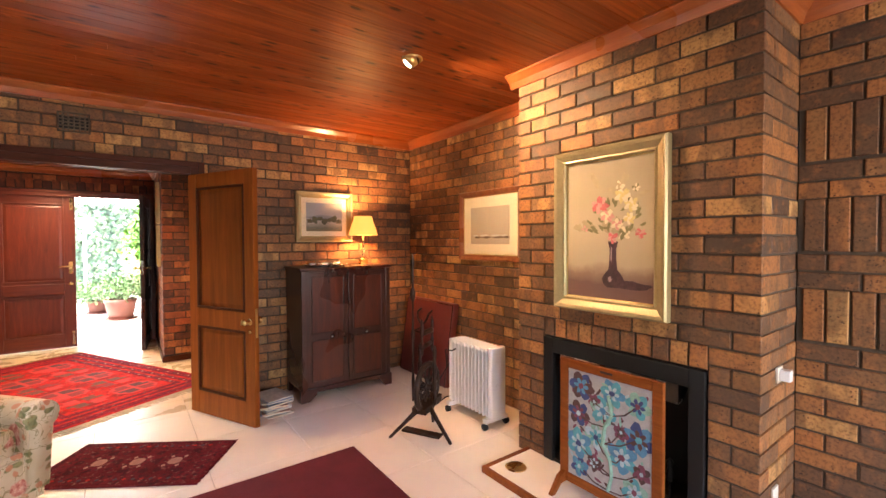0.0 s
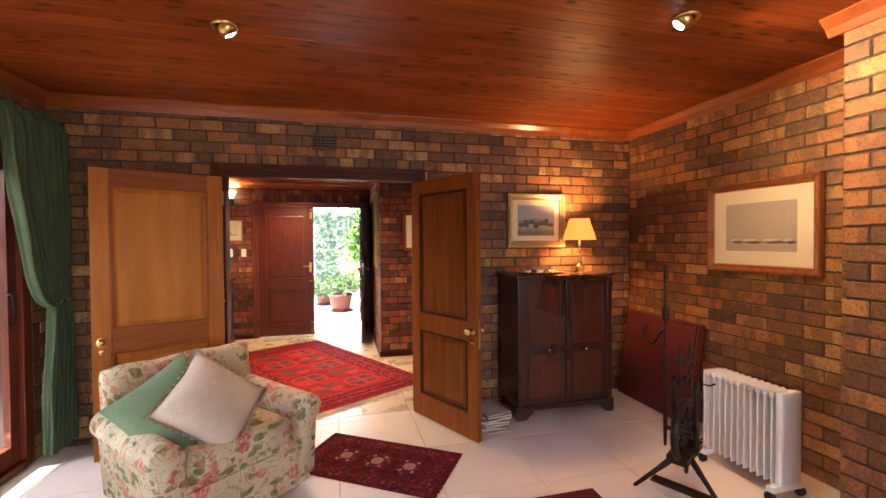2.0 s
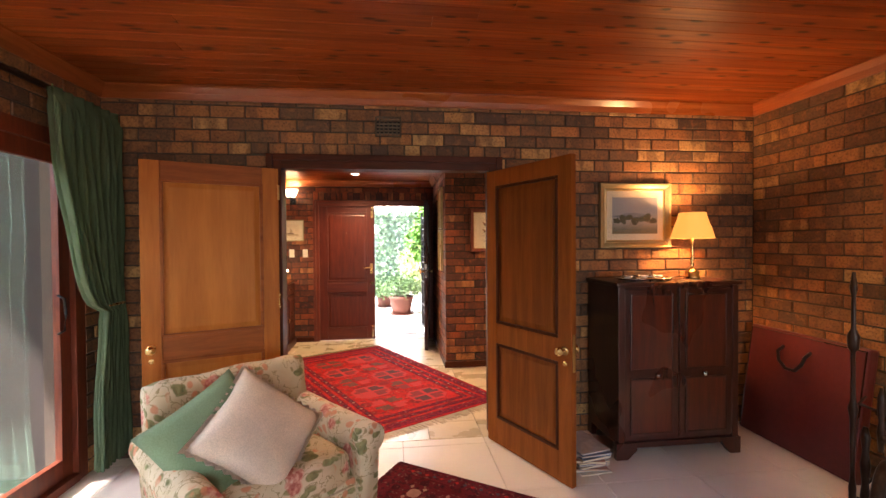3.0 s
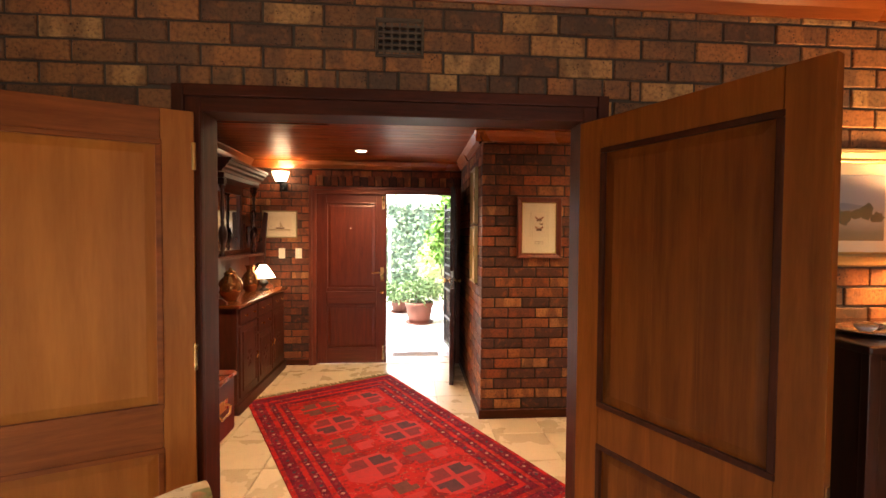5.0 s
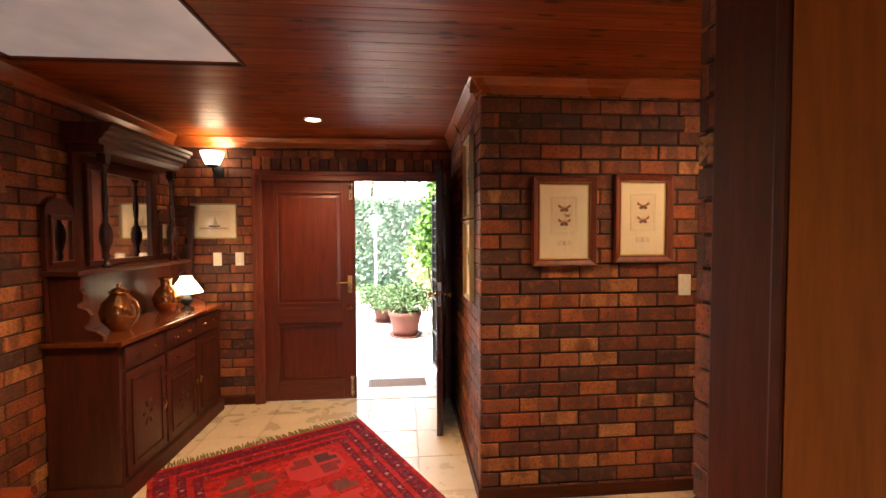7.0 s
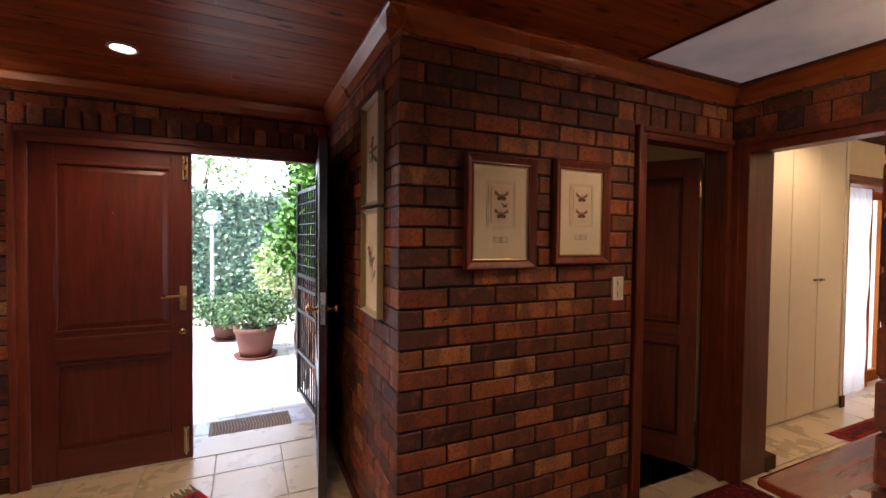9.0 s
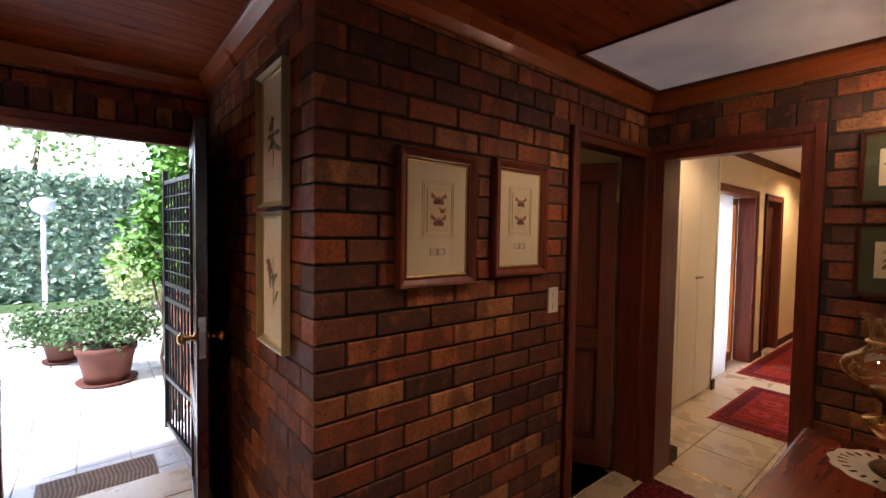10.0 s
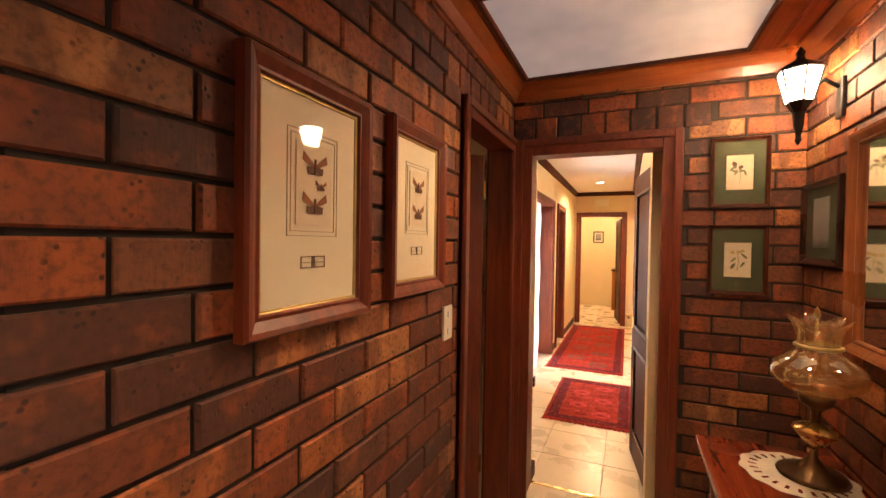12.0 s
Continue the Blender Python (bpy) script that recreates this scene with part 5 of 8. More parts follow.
for k in range(5):
    part("dish", lathe([(0.018, 0), (0.03, 0.012), (0.032, 0.02), (0.026, 0.014), (0.001, 0.01)], 14, (-0.13 + 0.06 * k, rng.uniform(-0.03, 0.03), 0.014)), M_CHROME if k % 2 else M_ENAMEL, t, "", True)

# magazines beside the cabinet
rng = random.Random(8)
M_MAGS = [plain("magazine_cover", c, 0.4, 0, 25, 0.4, 0.03) for c in ((0.55, 0.50, 0.42), (0.20, 0.24, 0.38), (0.60, 0.58, 0.55), (0.42, 0.20, 0.14), (0.16, 0.20, 0.28))]
z = 0.0
for k in range(13):
    h = rng.uniform(0.006, 0.016)
    mg = thing("magazine", "glossy magazine in a loose pile on the floor", "magazine", pose(1.27 + rng.uniform(-0.015, 0.015), 5.25 + rng.uniform(-0.02, 0.02), z, 0, 0, rng.uniform(-14, 14)), "magazine pile")
    part("page_block", boxed(-0.102, 0.103, -0.142, 0.142, 0.001, h - 0.001), M_PAPER, mg)
    part("cover", boxed(-0.105, 0.105, -0.145, 0.145, h - 0.001, h, bevel=0.0003), M_MAGS[k % 5], mg)
    part("cover", boxed(-0.105, 0.105, -0.145, 0.145, 0, 0.001), M_MAGS[k % 5], mg)
    z += h + 0.0005

# folded case against the east wall
M_MAROON = plain("maroon_leatherette", (0.11, 0.020, 0.018), 0.45, 0, 25, 0.2, 0.2)
f = thing("folded_case", "large flat maroon leatherette case with a black handle", "case", pose(2.76, 5.20, 0, 0, 8, 0))
part("shell", boxed(-0.035, 0.035, -0.42, 0.42, 0, 0.81, bevel=0.018), M_MAROON, f)
part("piping", tube([(-0.037, -0.405, 0.02), (-0.037, -0.405, 0.79), (-0.037, 0.405, 0.79), (-0.037, 0.405, 0.02)], 0.005, 6), M_DARK, f)
part("handle", tube([(-0.03, 0.13, 0.70), (-0.075, 0.13, 0.66), (-0.08, 0.11, 0.60), (-0.08, 0.05, 0.555), (-0.08, -0.02, 0.56), (-0.08, -0.06, 0.61), (-0.075, -0.07, 0.66), (-0.03, -0.07, 0.70)], 0.012, 8), M_IRON, f, "black rope handle", True)

# spinning wheel
s = thing("spinning_wheel", "antique dark turned-wood spinning wheel with a tall distaff", "spinning wheel", pose(2.06, 4.11, 0, 0, 0, 28))
part("bench", prism([(-0.13, 0.195), (0.13, 0.225), (0.13, 0.265), (-0.13, 0.235)], 0.11, None, "y", -0.055), M_BLACKWOOD, s)
for q in (((-0.08, 0.03, 0.21), (-0.165, 0.222, 0.0)), ((-0.04, -0.04, 0.22), (-0.073, -0.222, 0.0)), ((0.09, 0.01, 0.23), (0.21, 0.06, 0.0))):
    part("leg", tube([q[0], tuple(a + (b - a) * 0.3 for a, b in zip(*q)), tuple(a + (b - a) * 0.36 for a, b in zip(*q)), tuple(a + (b - a) * 0.7 for a, b in zip(*q)), q[1]], 0.019, 8, None, 0.011), M_BLACKWOOD, s, "", True)
part("treadle", boxed(-0.14, -0.07, -0.16, 0.14, 0.05, 0.066, bevel=0.005), M_BLACKWOOD, s)
bm = bmesh.new()
n, m_ = 32, 8
ring = [[bm.verts.new(((0.165 + 0.022 * math.cos(b) * 0.9) * math.cos(a), 0.022 * math.sin(b), 0.35 + (0.165 + 0.022 * math.cos(b)) * math.sin(a))) for b in (2 * math.pi * j / m_ for j in range(m_))] for a in (2 * math.pi * k / n for k in range(n))]
for k in range(n):
    for j in range(m_):
        bm.faces.new((ring[k][j], ring[(k + 1) % n][j], ring[(k + 1) % n][(j + 1) % m_], ring[k][(j + 1) % m_]))
wheel = part("wheel", bm, M_BLACKWOOD, s, "wooden drive wheel", True)
part("hub", tube([(0, -0.045, 0.35), (0, -0.02, 0.35), (0, 0.02, 0.35), (0, 0.045, 0.35)], 0.022, 10), M_BLACKWOOD, wheel)
for k in range(10):
    a = 2 * math.pi * k / 10
    c_, s_ = math.cos(a), math.sin(a)
    bm = tube([(0.02 * c_, 0, 0.35 + 0.02 * s_), (0.06 * c_, 0, 0.35 + 0.06 * s_)], 0.006, 7, None, 0.012)
    tube([(0.06 * c_, 0, 0.35 + 0.06 * s_), (0.10 * c_, 0, 0.35 + 0.10 * s_)], 0.012, 7, bm, 0.008)
    tube([(0.10 * c_, 0, 0.35 + 0.10 * s_), (0.15 * c_, 0, 0.35 + 0.15 * s_)], 0.006, 7, bm, 0.010)
    part("spoke", bm, M_BLACKWOOD, wheel, "", True)
for y in (-0.06, 0.06):
    part("upright", lathe([(0.014, 0.23), (0.019, 0.28), (0.011, 0.31), (0.017, 0.36), (0.012, 0.42), (0.018, 0.5), (0.011, 0.55), (0.017, 0.62), (0.008, 0.66)], 10, (0.0, y, 0)), M_BLACKWOOD, s, "turned upright", True)
part("maiden_bar", tube([(-0.1, -0.01, 0.66), (0.1, 0.01, 0.66)], 0.016, 8), M_BLACKWOOD, s, "", True)
for x in (-0.08, 0.08):
    part("maiden", lathe([(0.009, 0.6), (0.014, 0.68), (0.008, 0.72), (0.013, 0.77), (0.012, 0.82), (0.004, 0.86)], 10, (x, 0, 0)), M_BLACKWOOD, s, "", True)
part("bobbin", tube([(-0.075, 0, 0.755), (-0.055, 0, 0.755), (-0.05, 0, 0.755), (0.05, 0, 0.755), (0.055, 0, 0.755), (0.075, 0, 0.755)], 0.02, 10), M_BLACKWOOD, s, "", True)
part("flyer", tube([(-0.06, 0, 0.755), (-0.06, 0.07, 0.77), (0.05, 0.07, 0.775)], 0.006, 6), M_BLACKWOOD, s)
part("distaff", lathe([(0.008, 0.25), (0.013, 0.4), (0.008, 0.46), (0.011, 0.7), (0.018, 0.74), (0.009, 0.78), (0.008, 0.98), (0.02, 1.0), (0.022, 1.05), (0.009, 1.08), (0.008, 1.22), (0.014, 1.25), (0.006, 1.32)], 10, (-0.05, 0.09, 0)), M_BLACKWOOD, s, "tall turned distaff", True)
part("distaff_arm", tube([(0, 0.06, 0.34), (-0.05, 0.09, 0.36)], 0.012, 7), M_BLACKWOOD, s)

# oil-filled heater
h = thing("oil_heater", "white oil-filled radiator on castors", "heater", pose(2.545, 4.13, 0))
part("end_panel", boxed(-0.075, 0.075, -0.265, -0.225, 0.085, 0.615, bevel=0.014), M_ENAMEL, h, "control panel")
part("end_panel", boxed(-0.07, 0.07, 0.235, 0.262, 0.085, 0.60, bevel=0.012), M_ENAMEL, h)
for k in range(11):
    y = -0.205 + 0.042 * k
    part("fin", boxed(-0.075, 0.075, y - 0.004, y + 0.004, 0.08, 0.605, bevel=0.003), M_ENAMEL, h)
    part("fin_rib", boxed(-0.078, 0.078, y - 0.015, y + 0.015, 0.57, 0.600, bevel=0.008), M_ENAMEL, h)
part("pipe", tube([(0, -0.23, 0.12), (0, 0.24, 0.12)], 0.028, 10), M_ENAMEL, h, "", True)
part("pipe", tube([(0, -0.23, 0.55), (0, 0.24, 0.55)], 0.028, 10), M_ENAMEL, h, "", True)
part("handle", tube([(-0.075, 0.16, 0.53), (-0.115, 0.16, 0.52), (-0.115, 0.25, 0.51), (-0.09, 0.26, 0.36)], 0.006, 6), M_IRON, h, "black cord grip")
for y in (-0.23, 0.22):
    ax = part("axle", boxed(-0.115, 0.115, y - 0.02, y + 0.02, 0.05, 0.085, bevel=0.004), M_ENAMEL, h)
    for x in (-0.11, 0.11):
        part("castor", tube([(x - 0.014, y, 0.026), (x + 0.014, y, 0.026)], 0.026, 14), M_IRON, ax, "black castor", True)
w = thing("heater_cable", "dark mains cable looping behind the heater", "cable")
part("cord", tube([(2.50, 4.40, 0.40), (2.40, 4.45, 0.22), (2.36, 4.42, 0.08), (2.42, 4.50, 0.012), (2.6, 4.6, 0.010), (2.85, 4.55, 0.010)], 0.005, 6), M_IRON, w, "", True)

# fireplace
f = thing("fireplace", "black steel fireplace set into the brick chimney breast", "fireplace", pose(BX, 2.875, 0))
for a in ((0.40, 0.47, 0.0, 0.81), (-0.47, -0.40, 0.0, 0.81)):
    part("surround", boxed(-0.012, 0.02, *a, bevel=0.003), M_SOOT_AND_HOLLOW, f, "black surround")
part("surround", boxed(-0.012, 0.02, -0.3995, 0.3995, 0.72, 0.81, bevel=0.003), M_SOOT_AND_HOLLOW, f, "black surround")
part("hood", prism([(0.0, 0.72), (0.0, 0.62), (0.03, 0.62), (0.16, 0.72)], 0.70, None, "y", -0.35), M_CHROME, f, "dull steel hood")
part("firebox", boxed(0.36, 0.40, -0.47, 0.47, 0, 0.81), M_SOOT_AND_HOLLOW, f, "sooty back")
for y0, y1 in ((-0.48, -0.47), (0.47, 0.48)):
    part("firebox", boxed(0.02, 0.40, y0, y1, 0, 0.81), M_SOOT_AND_HOLLOW, f)
part("firebox", boxed(0.02, 0.40, -0.48, 0.48, 0.81, 0.82), M_SOOT_AND_HOLLOW, f)
part("firebox", boxed(0.0, 0.40, -0.47, 0.47, 0.0, 0.05), M_SOOT_AND_HOLLOW, f)
g = part("grate", boxed(0.05, 0.07, -0.30, 0.30, 0.10, 0.12), M_IRON, f, "iron fire grate")
for k in range(11):
    y = -0.29 + 0.058 * k
    part("bar", tube([(0.055, y, 0.05), (0.05, y, 0.2), (0.04, y, 0.23)], 0.007, 6), M_IRON, g)
for y in (-0.29, 0.29):
    part("finial", lathe([(0.012, 0.2), (0.02, 0.24), (0.01, 0.27), (0.018, 0.30), (0.002, 0.32)], 10, (0.05, y, 0)), M_IRON, g, "", True)
hs = thing("hearth", "pale stone hearth slab edged with brown timber", "hearth", pose(0, 0, 0))
part("slab", boxed(2.06, BX - 0.002, 2.10, 3.465, 0.0, 0.032, bevel=0.004), M_TILE_LOUNGE, hs)
part("edging", boxed(2.035, 2.06, 2.08, 3.49, 0.0, 0.04, bevel=0.004), M_OAK_RAIL, hs, "timber edging")
part("edging", boxed(2.0605, BX - 0.002, 3.465, 3.49, 0.0, 0.04, bevel=0.004), M_OAK_RAIL, hs, "timber edging")
b = thing("brass_trivet", "small round pierced brass trivet on the hearth", "trivet", pose(2.20, 3.36, 0.032))
part("disc", lathe([(0.001, 0.004), (0.05, 0.004), (0.062, 0.007), (0.066, 0.004), (0.06, 0.0)], 24), M_BRASS, b, "", True)
fs = thing("fire_screen", "timber-framed fire screen with floral embroidery", "fire screen", pose(2.27, 2.79, 0.032, 0, 0, -90))
part("post", boxed(-0.285, -0.235, -0.014, 0.014, 0.05, 0.735, bevel=0.004), M_OAK_RAIL, fs), part("post", boxed(0.235, 0.285, -0.014, 0.014, 0.05, 0.735, bevel=0.004), M_OAK_RAIL, fs)
part("rail", boxed(-0.2345, 0.2345, -0.013, 0.013, 0.685, 0.735, bevel=0.004), M_OAK_RAIL, fs), part("rail", boxed(-0.2345, 0.2345, -0.013, 0.013, 0.05, 0.1, bevel=0.004), M_OAK_RAIL, fs)
part("finger_grip", boxed(-0.035, 0.035, -0.015, -0.0128, 0.705, 0.718, bevel=0.001), M_DARK, fs)
for x in (-0.26, 0.26):
    part("foot", prism([(-0.13, 0), (-0.10, 0), (-0.05, 0.045), (0.05, 0.045), (0.10, 0), (0.13, 0), (0.06, 0.085), (0.0, 0.11), (-0.06, 0.085)], 0.026, None, "x", x - 0.013), M_OAK_RAIL, fs)
M_EMB = plain("grey_embroidery_ground", (0.43, 0.41, 0.39), 0.9, 0, 200, 0.2, 0.5)
cloth = part("embroidery", boxed(-0.234, 0.234, -0.006, 0.002, 0.1, 0.685), M_EMB, fs, "grey cloth with blue and maroon flowers")
T_NAVY, T_BLUE, T_TEAL, T_MINT, T_MAROON, T_PALE, T_BROWN = [plain("embroidery_thread", c, 0.8, 0, 200, 0.35, 0.5) for c in ((0.055, 0.075, 0.19), (0.09, 0.26, 0.42), (0.10, 0.36, 0.42), (0.26, 0.46, 0.36), (0.20, 0.06, 0.09), (0.42, 0.55, 0.58), (0.10, 0.05, 0.045))]


def stitched_flower(x, z, size, ring, inner, heart, seed):
    """A large open flower: two rings of petals and a heart."""
    n = 6
    for q in range(n):
        a = q * 2 * math.pi / n + seed
        part("stitched_petal", blob(x + size * 0.62 * math.cos(a), z + size * 0.62 * math.sin(a), size * 0.56, size * 0.42, -0.0062 - 0.0003 * q, 10, 0.15, seed * 10 + q, a), ring[q % len(ring)], cloth)
        part("stitched_petal", blob(x + size * 0.42 * math.cos(a), z + size * 0.42 * math.sin(a), size * 0.26, size * 0.16, -0.0082 - 0.0003 * q, 9, 0.15, seed * 20 + q, a), inner, cloth)
    part("stitched_heart", blob(x, z, size * 0.24, size * 0.24, -0.0104, 10, 0.2, seed), heart, cloth)


stem_line = [(0.01, 0.11), (0.03, 0.19), (0.02, 0.27), (-0.02, 0.34), (-0.01, 0.43), (0.03, 0.50), (0.01, 0.60)]
part("stitched_stem", tube([(x, -0.008, z) for x, z in stem_line], 0.010, 6), T_MINT, cloth)
rng = random.Random(12)
for k, (x, z, size, ring, inner, heart) in enumerate(((-0.15, 0.605, 0.055, (T_NAVY, T_BROWN), T_BLUE, T_MAROON), (0.03, 0.615, 0.050, (T_BLUE, T_TEAL), T_PALE, T_NAVY), (0.165, 0.59, 0.048, (T_TEAL, T_MINT), T_NAVY, T_MAROON),
        (-0.165, 0.455, 0.050, (T_BROWN, T_NAVY), T_MAROON, T_PALE), (-0.02, 0.51, 0.055, (T_MINT, T_TEAL), T_PALE, T_BLUE), (0.17, 0.43, 0.058, (T_NAVY, T_BLUE), T_BROWN, T_TEAL), (0.08, 0.435, 0.032, (T_MAROON,), T_BROWN, T_PALE),
        (-0.06, 0.36, 0.050, (T_MINT, T_PALE), T_TEAL, T_NAVY), (-0.165, 0.29, 0.060, (T_BLUE, T_TEAL), T_PALE, T_NAVY), (0.085, 0.31, 0.060, (T_TEAL, T_BLUE), T_PALE, T_MAROON), (0.185, 0.27, 0.034, (T_BROWN, T_MAROON), T_MAROON, T_PALE),
        (-0.07, 0.22, 0.034, (T_MAROON, T_BROWN), T_PALE, T_BROWN), (0.15, 0.165, 0.050, (T_MINT, T_TEAL), T_PALE, T_MAROON), (-0.16, 0.165, 0.040, (T_NAVY, T_BLUE), T_TEAL, T_PALE), (-0.07, 0.545, 0.028, (T_MAROON,), T_BROWN, T_PALE))):
    near_z = min(stem_line, key=lambda q: abs(q[1] - z + 0.06))
    part("stitched_tendril", tube([(near_z[0], -0.0075, near_z[1]), ((x + near_z[0]) / 2, -0.0078, (z + near_z[1]) / 2 - 0.02), (x, -0.0075, z)], 0.0035, 5), T_BROWN, cloth)
    stitched_flower(x, z, size * 1.2, ring, inner, heart, k + 1)
for k in range(70):
    x, z = rng.uniform(-0.215, 0.215), rng.uniform(0.12, 0.67)
    part("stitched_leaf", blob(x, z, rng.uniform(0.012, 0.026), 0.007, -0.0061 - 0.00001 * k, 9, 0.2, k, rng.uniform(0, 3)), (T_MINT, T_BROWN, T_PALE, T_MAROON)[k % 4], cloth)


def plate_switch(name, label, m, w=0.07, h=0.115, rockers=1, plug=False):
    s = thing(name, label, "switch", m)
    part("face_plate", boxed(-w / 2, w / 2, -0.009, 0, 0, h, bevel=0.002), M_PLASTIC, s)
    for k in range(rockers):
        z = h * (k + 0.5) / rockers
        part("rocker", boxed(-0.008, 0.008, -0.013, -0.008, z - 0.012, z + 0.012, bevel=0.002), M_ENAMEL if rockers > 1 else M_PLASTIC, s)
    if plug:
        part("plug", boxed(-0.022, 0.022, -0.05, -0.01, 0.01, 0.06, bevel=0.006), M_ENAMEL, s, "white plug")


plate_switch("wall_socket", "white wall socket on the chimney breast side", pose(2.66, BY0 - 0.001, 0.78), 0.07, 0.07, 1, True)
plate_switch("wall_socket", "white wall socket with a plug near the floor", pose(2.62, BY0 - 0.001, 0.20), 0.07, 0.115, 1, True)


# ---------------------------------------------------------------- rugs
def rug(name, label, m, L, W, pile, band, guls, gul_mats, fringe, fringe_mat, h=0.009, bands=2, stripe=None, second=None, quarters=None):
    r = thing(name, label, "rug", m)
    part("rug_body", boxed(-W / 2, W / 2, -L / 2, L / 2, 0, h, bevel=0.003), pile, r)
    inset = 0.03
    for b in range(bands):
        bw = 0.05 if b else 0.085
        bm = bmesh.new()
        x, y = W / 2 - inset, L / 2 - inset
        for a in ((-x, x, -y, -y + bw), (-x, x, y - bw, y), (-x, -x + bw, -y + bw, y - bw), (x - bw, x, -y + bw, y - bw)):
            box(bm, *a, h - 0.002, h + 0.0012)
        part("border", bm, band, r, "darker patterned border")
        if stripe:
            n = int(2 * y / 0.06)
            for sx in (-x + bw / 2, x - bw / 2):
                for k in range(n):
                    yy = -y + bw + (2 * y - 2 * bw) * (k + 0.5) / n
                    part("rosette", prism([(sx - 0.014, yy), (sx, yy - 0.014), (sx + 0.014, yy), (sx, yy + 0.014)], 0.0016, None, "z", h + 0.0006), stripe[k % len(stripe)], r)
        inset += bw + 0.035
    cols, rows = guls
    gw, gl = (W - 2 * inset) / cols, (L - 2 * inset) / rows
    for i in range(cols):
        for j in range(rows):
            cx, cy = -W / 2 + inset + gw * (i + 0.5), -L / 2 + inset + gl * (j + 0.5)
            a, b = (gw * 0.45, gl * 0.42) if quarters else (gw * 0.36, gl * 0.36)
            octo = [(-a, -b * 0.5), (-a * 0.55, -b), (a * 0.55, -b), (a, -b * 0.5), (a, b * 0.5), (a * 0.55, b), (-a * 0.55, b), (-a, b * 0.5)]
            g = part("medallion", prism([(cx + p, cy + q) for p, q in octo], 0.0016, None, "z", h - 0.0004), gul_mats[(i + j) % len(gul_mats)], r)
            if quarters:
                rq = random.Random(i * 17 + j)
                for p, q in ((-1, -1), (1, -1), (1, 1), (-1, 1)):
                    x0, x1, y0, y1 = p * a * 0.10, p * a * 0.86, q * b * 0.10, q * b * 0.80
                    steps_ = [(x0, y0), (x1, y0), (x1, y0 + (y1 - y0) * 0.45), (x0 + (x1 - x0) * 0.72, y0 + (y1 - y0) * 0.45), (x0 + (x1 - x0) * 0.72, y1), (x0, y1)]
                    part("quarter", prism([(cx + u, cy + v) for u, v in steps_], 0.0008, None, "z", h + 0.0010), quarters[((p * q > 0) + 2 * ((i + j) % 2) + (rq.random() < 0.2)) % len(quarters)], g)
                for q in (-1, 1):
                    for k in range(7):
                        xx = cx + a * (-0.85 + 0.283 * k)
                        part("tooth", boxed(xx - 0.008, xx + 0.008, cy + q * b * 1.06 - 0.006, cy + q * b * 1.06 + 0.006, h - 0.0004, h + 0.001), second, g)
                continue
            part("medallion_heart", prism([(cx + p * 0.45, cy + q * 0.45) for p, q in octo], 0.0012, None, "z", h + 0.0014), second or pile, g)
            for p, q in ((-1, -1), (1, -1), (1, 1), (-1, 1)):
                part("hook", prism([(cx + p * a * 0.62, cy + q * b * 0.34), (cx + p * a * 0.82, cy + q * b * 0.5), (cx + p * a * 0.62, cy + q * b * 0.66), (cx + p * a * 0.42, cy + q * b * 0.5)], 0.001, None, "z", h + 0.0014), second or pile, g)
    rng = random.Random(name)
    for end, mat in zip((-1, 1), fringe_mat):
        verts, faces = [], []
        n = int(W / 0.011)
        for k in range(n):
            x = -W / 2 + W * (k + 0.5) / n
            dx, ln = rng.uniform(-0.02, 0.02), fringe * rng.uniform(0.75, 1.1)
            y0 = end * L / 2
            i = len(verts)
            for yy, xx, z, wd in ((y0, x, h * 0.7, 0.0045), (y0 + end * ln * 0.5, x + dx * 0.4, 0.006, 0.005), (y0 + end * ln, x + dx, 0.002, 0.003)):
                verts += [(xx - wd, yy, z), (xx + wd, yy, z), (xx + wd, yy, 0.0004), (xx - wd, yy, 0.0004)]
            for s in (0, 4):
                for q in range(4):
                    faces.append((i + s + q, i + s + (q + 1) % 4, i + s + 4 + (q + 1) % 4, i + s + 4 + q))
        data = bpy.data.meshes.new("fringe")
        data.from_pydata(verts, [], faces)
        data.materials.append(mat)
        ob = new("fringe", data)
        ob.parent = r
        tagged(ob, "knotted yarn fringe")
    return r


M_ROSE = plain("faded_rose_wool", (0.34, 0.17, 0.13), 0.95, 0, 200, 0.3, 0.4)
M_MIDRED = plain("mid_crimson_wool", (0.19, 0.014, 0.016), 0.95, 0, 200, 0.35, 0.4)
M_SLATE = plain("slate_wool", (0.050, 0.028, 0.042), 0.95, 0, 200, 0.3, 0.4)
M_BRIGHT = plain("scarlet_wool", (0.42, 0.022, 0.02), 0.95, 0, 200, 0.25, 0.4)
turn = math.degrees(math.atan2(0.482, 0.876))
rug("oriental_rug", "large crimson oriental rug with dark medallions and fringe", pose(-0.19, 7.18, 0.001, 0, 0, turn), 2.52, 1.44, M_RUG, M_RUG_BORDER, (2, 5), [M_RUG, M_BRIGHT], 0.10, (M_FRINGE, M_FRINGE_OLIVE), 0.010, 3, [M_MIDRED, M_ROSE, M_SLATE], M_MIDRED, [M_BRIGHT, M_GUL_OLIVE, M_MIDRED, M_GUL])
rug("small_rug", "small dark maroon rug with three pale medallions", pose(0.345, 4.895, 0.001, 0, 0, 56.5), 1.00, 0.55, M_RUG_DARK, M_RUG_BAND, (1, 3), [M_RUG_BAND], 0.012, (M_RUG_DARK, M_RUG_DARK), 0.008, 1, [M_RUG, M_SLATE], M_ROSE)
cp = thing("carpet", "plain maroon wool carpet on the lounge floor", "carpet", pose(0.62, 2.92, 0.001))
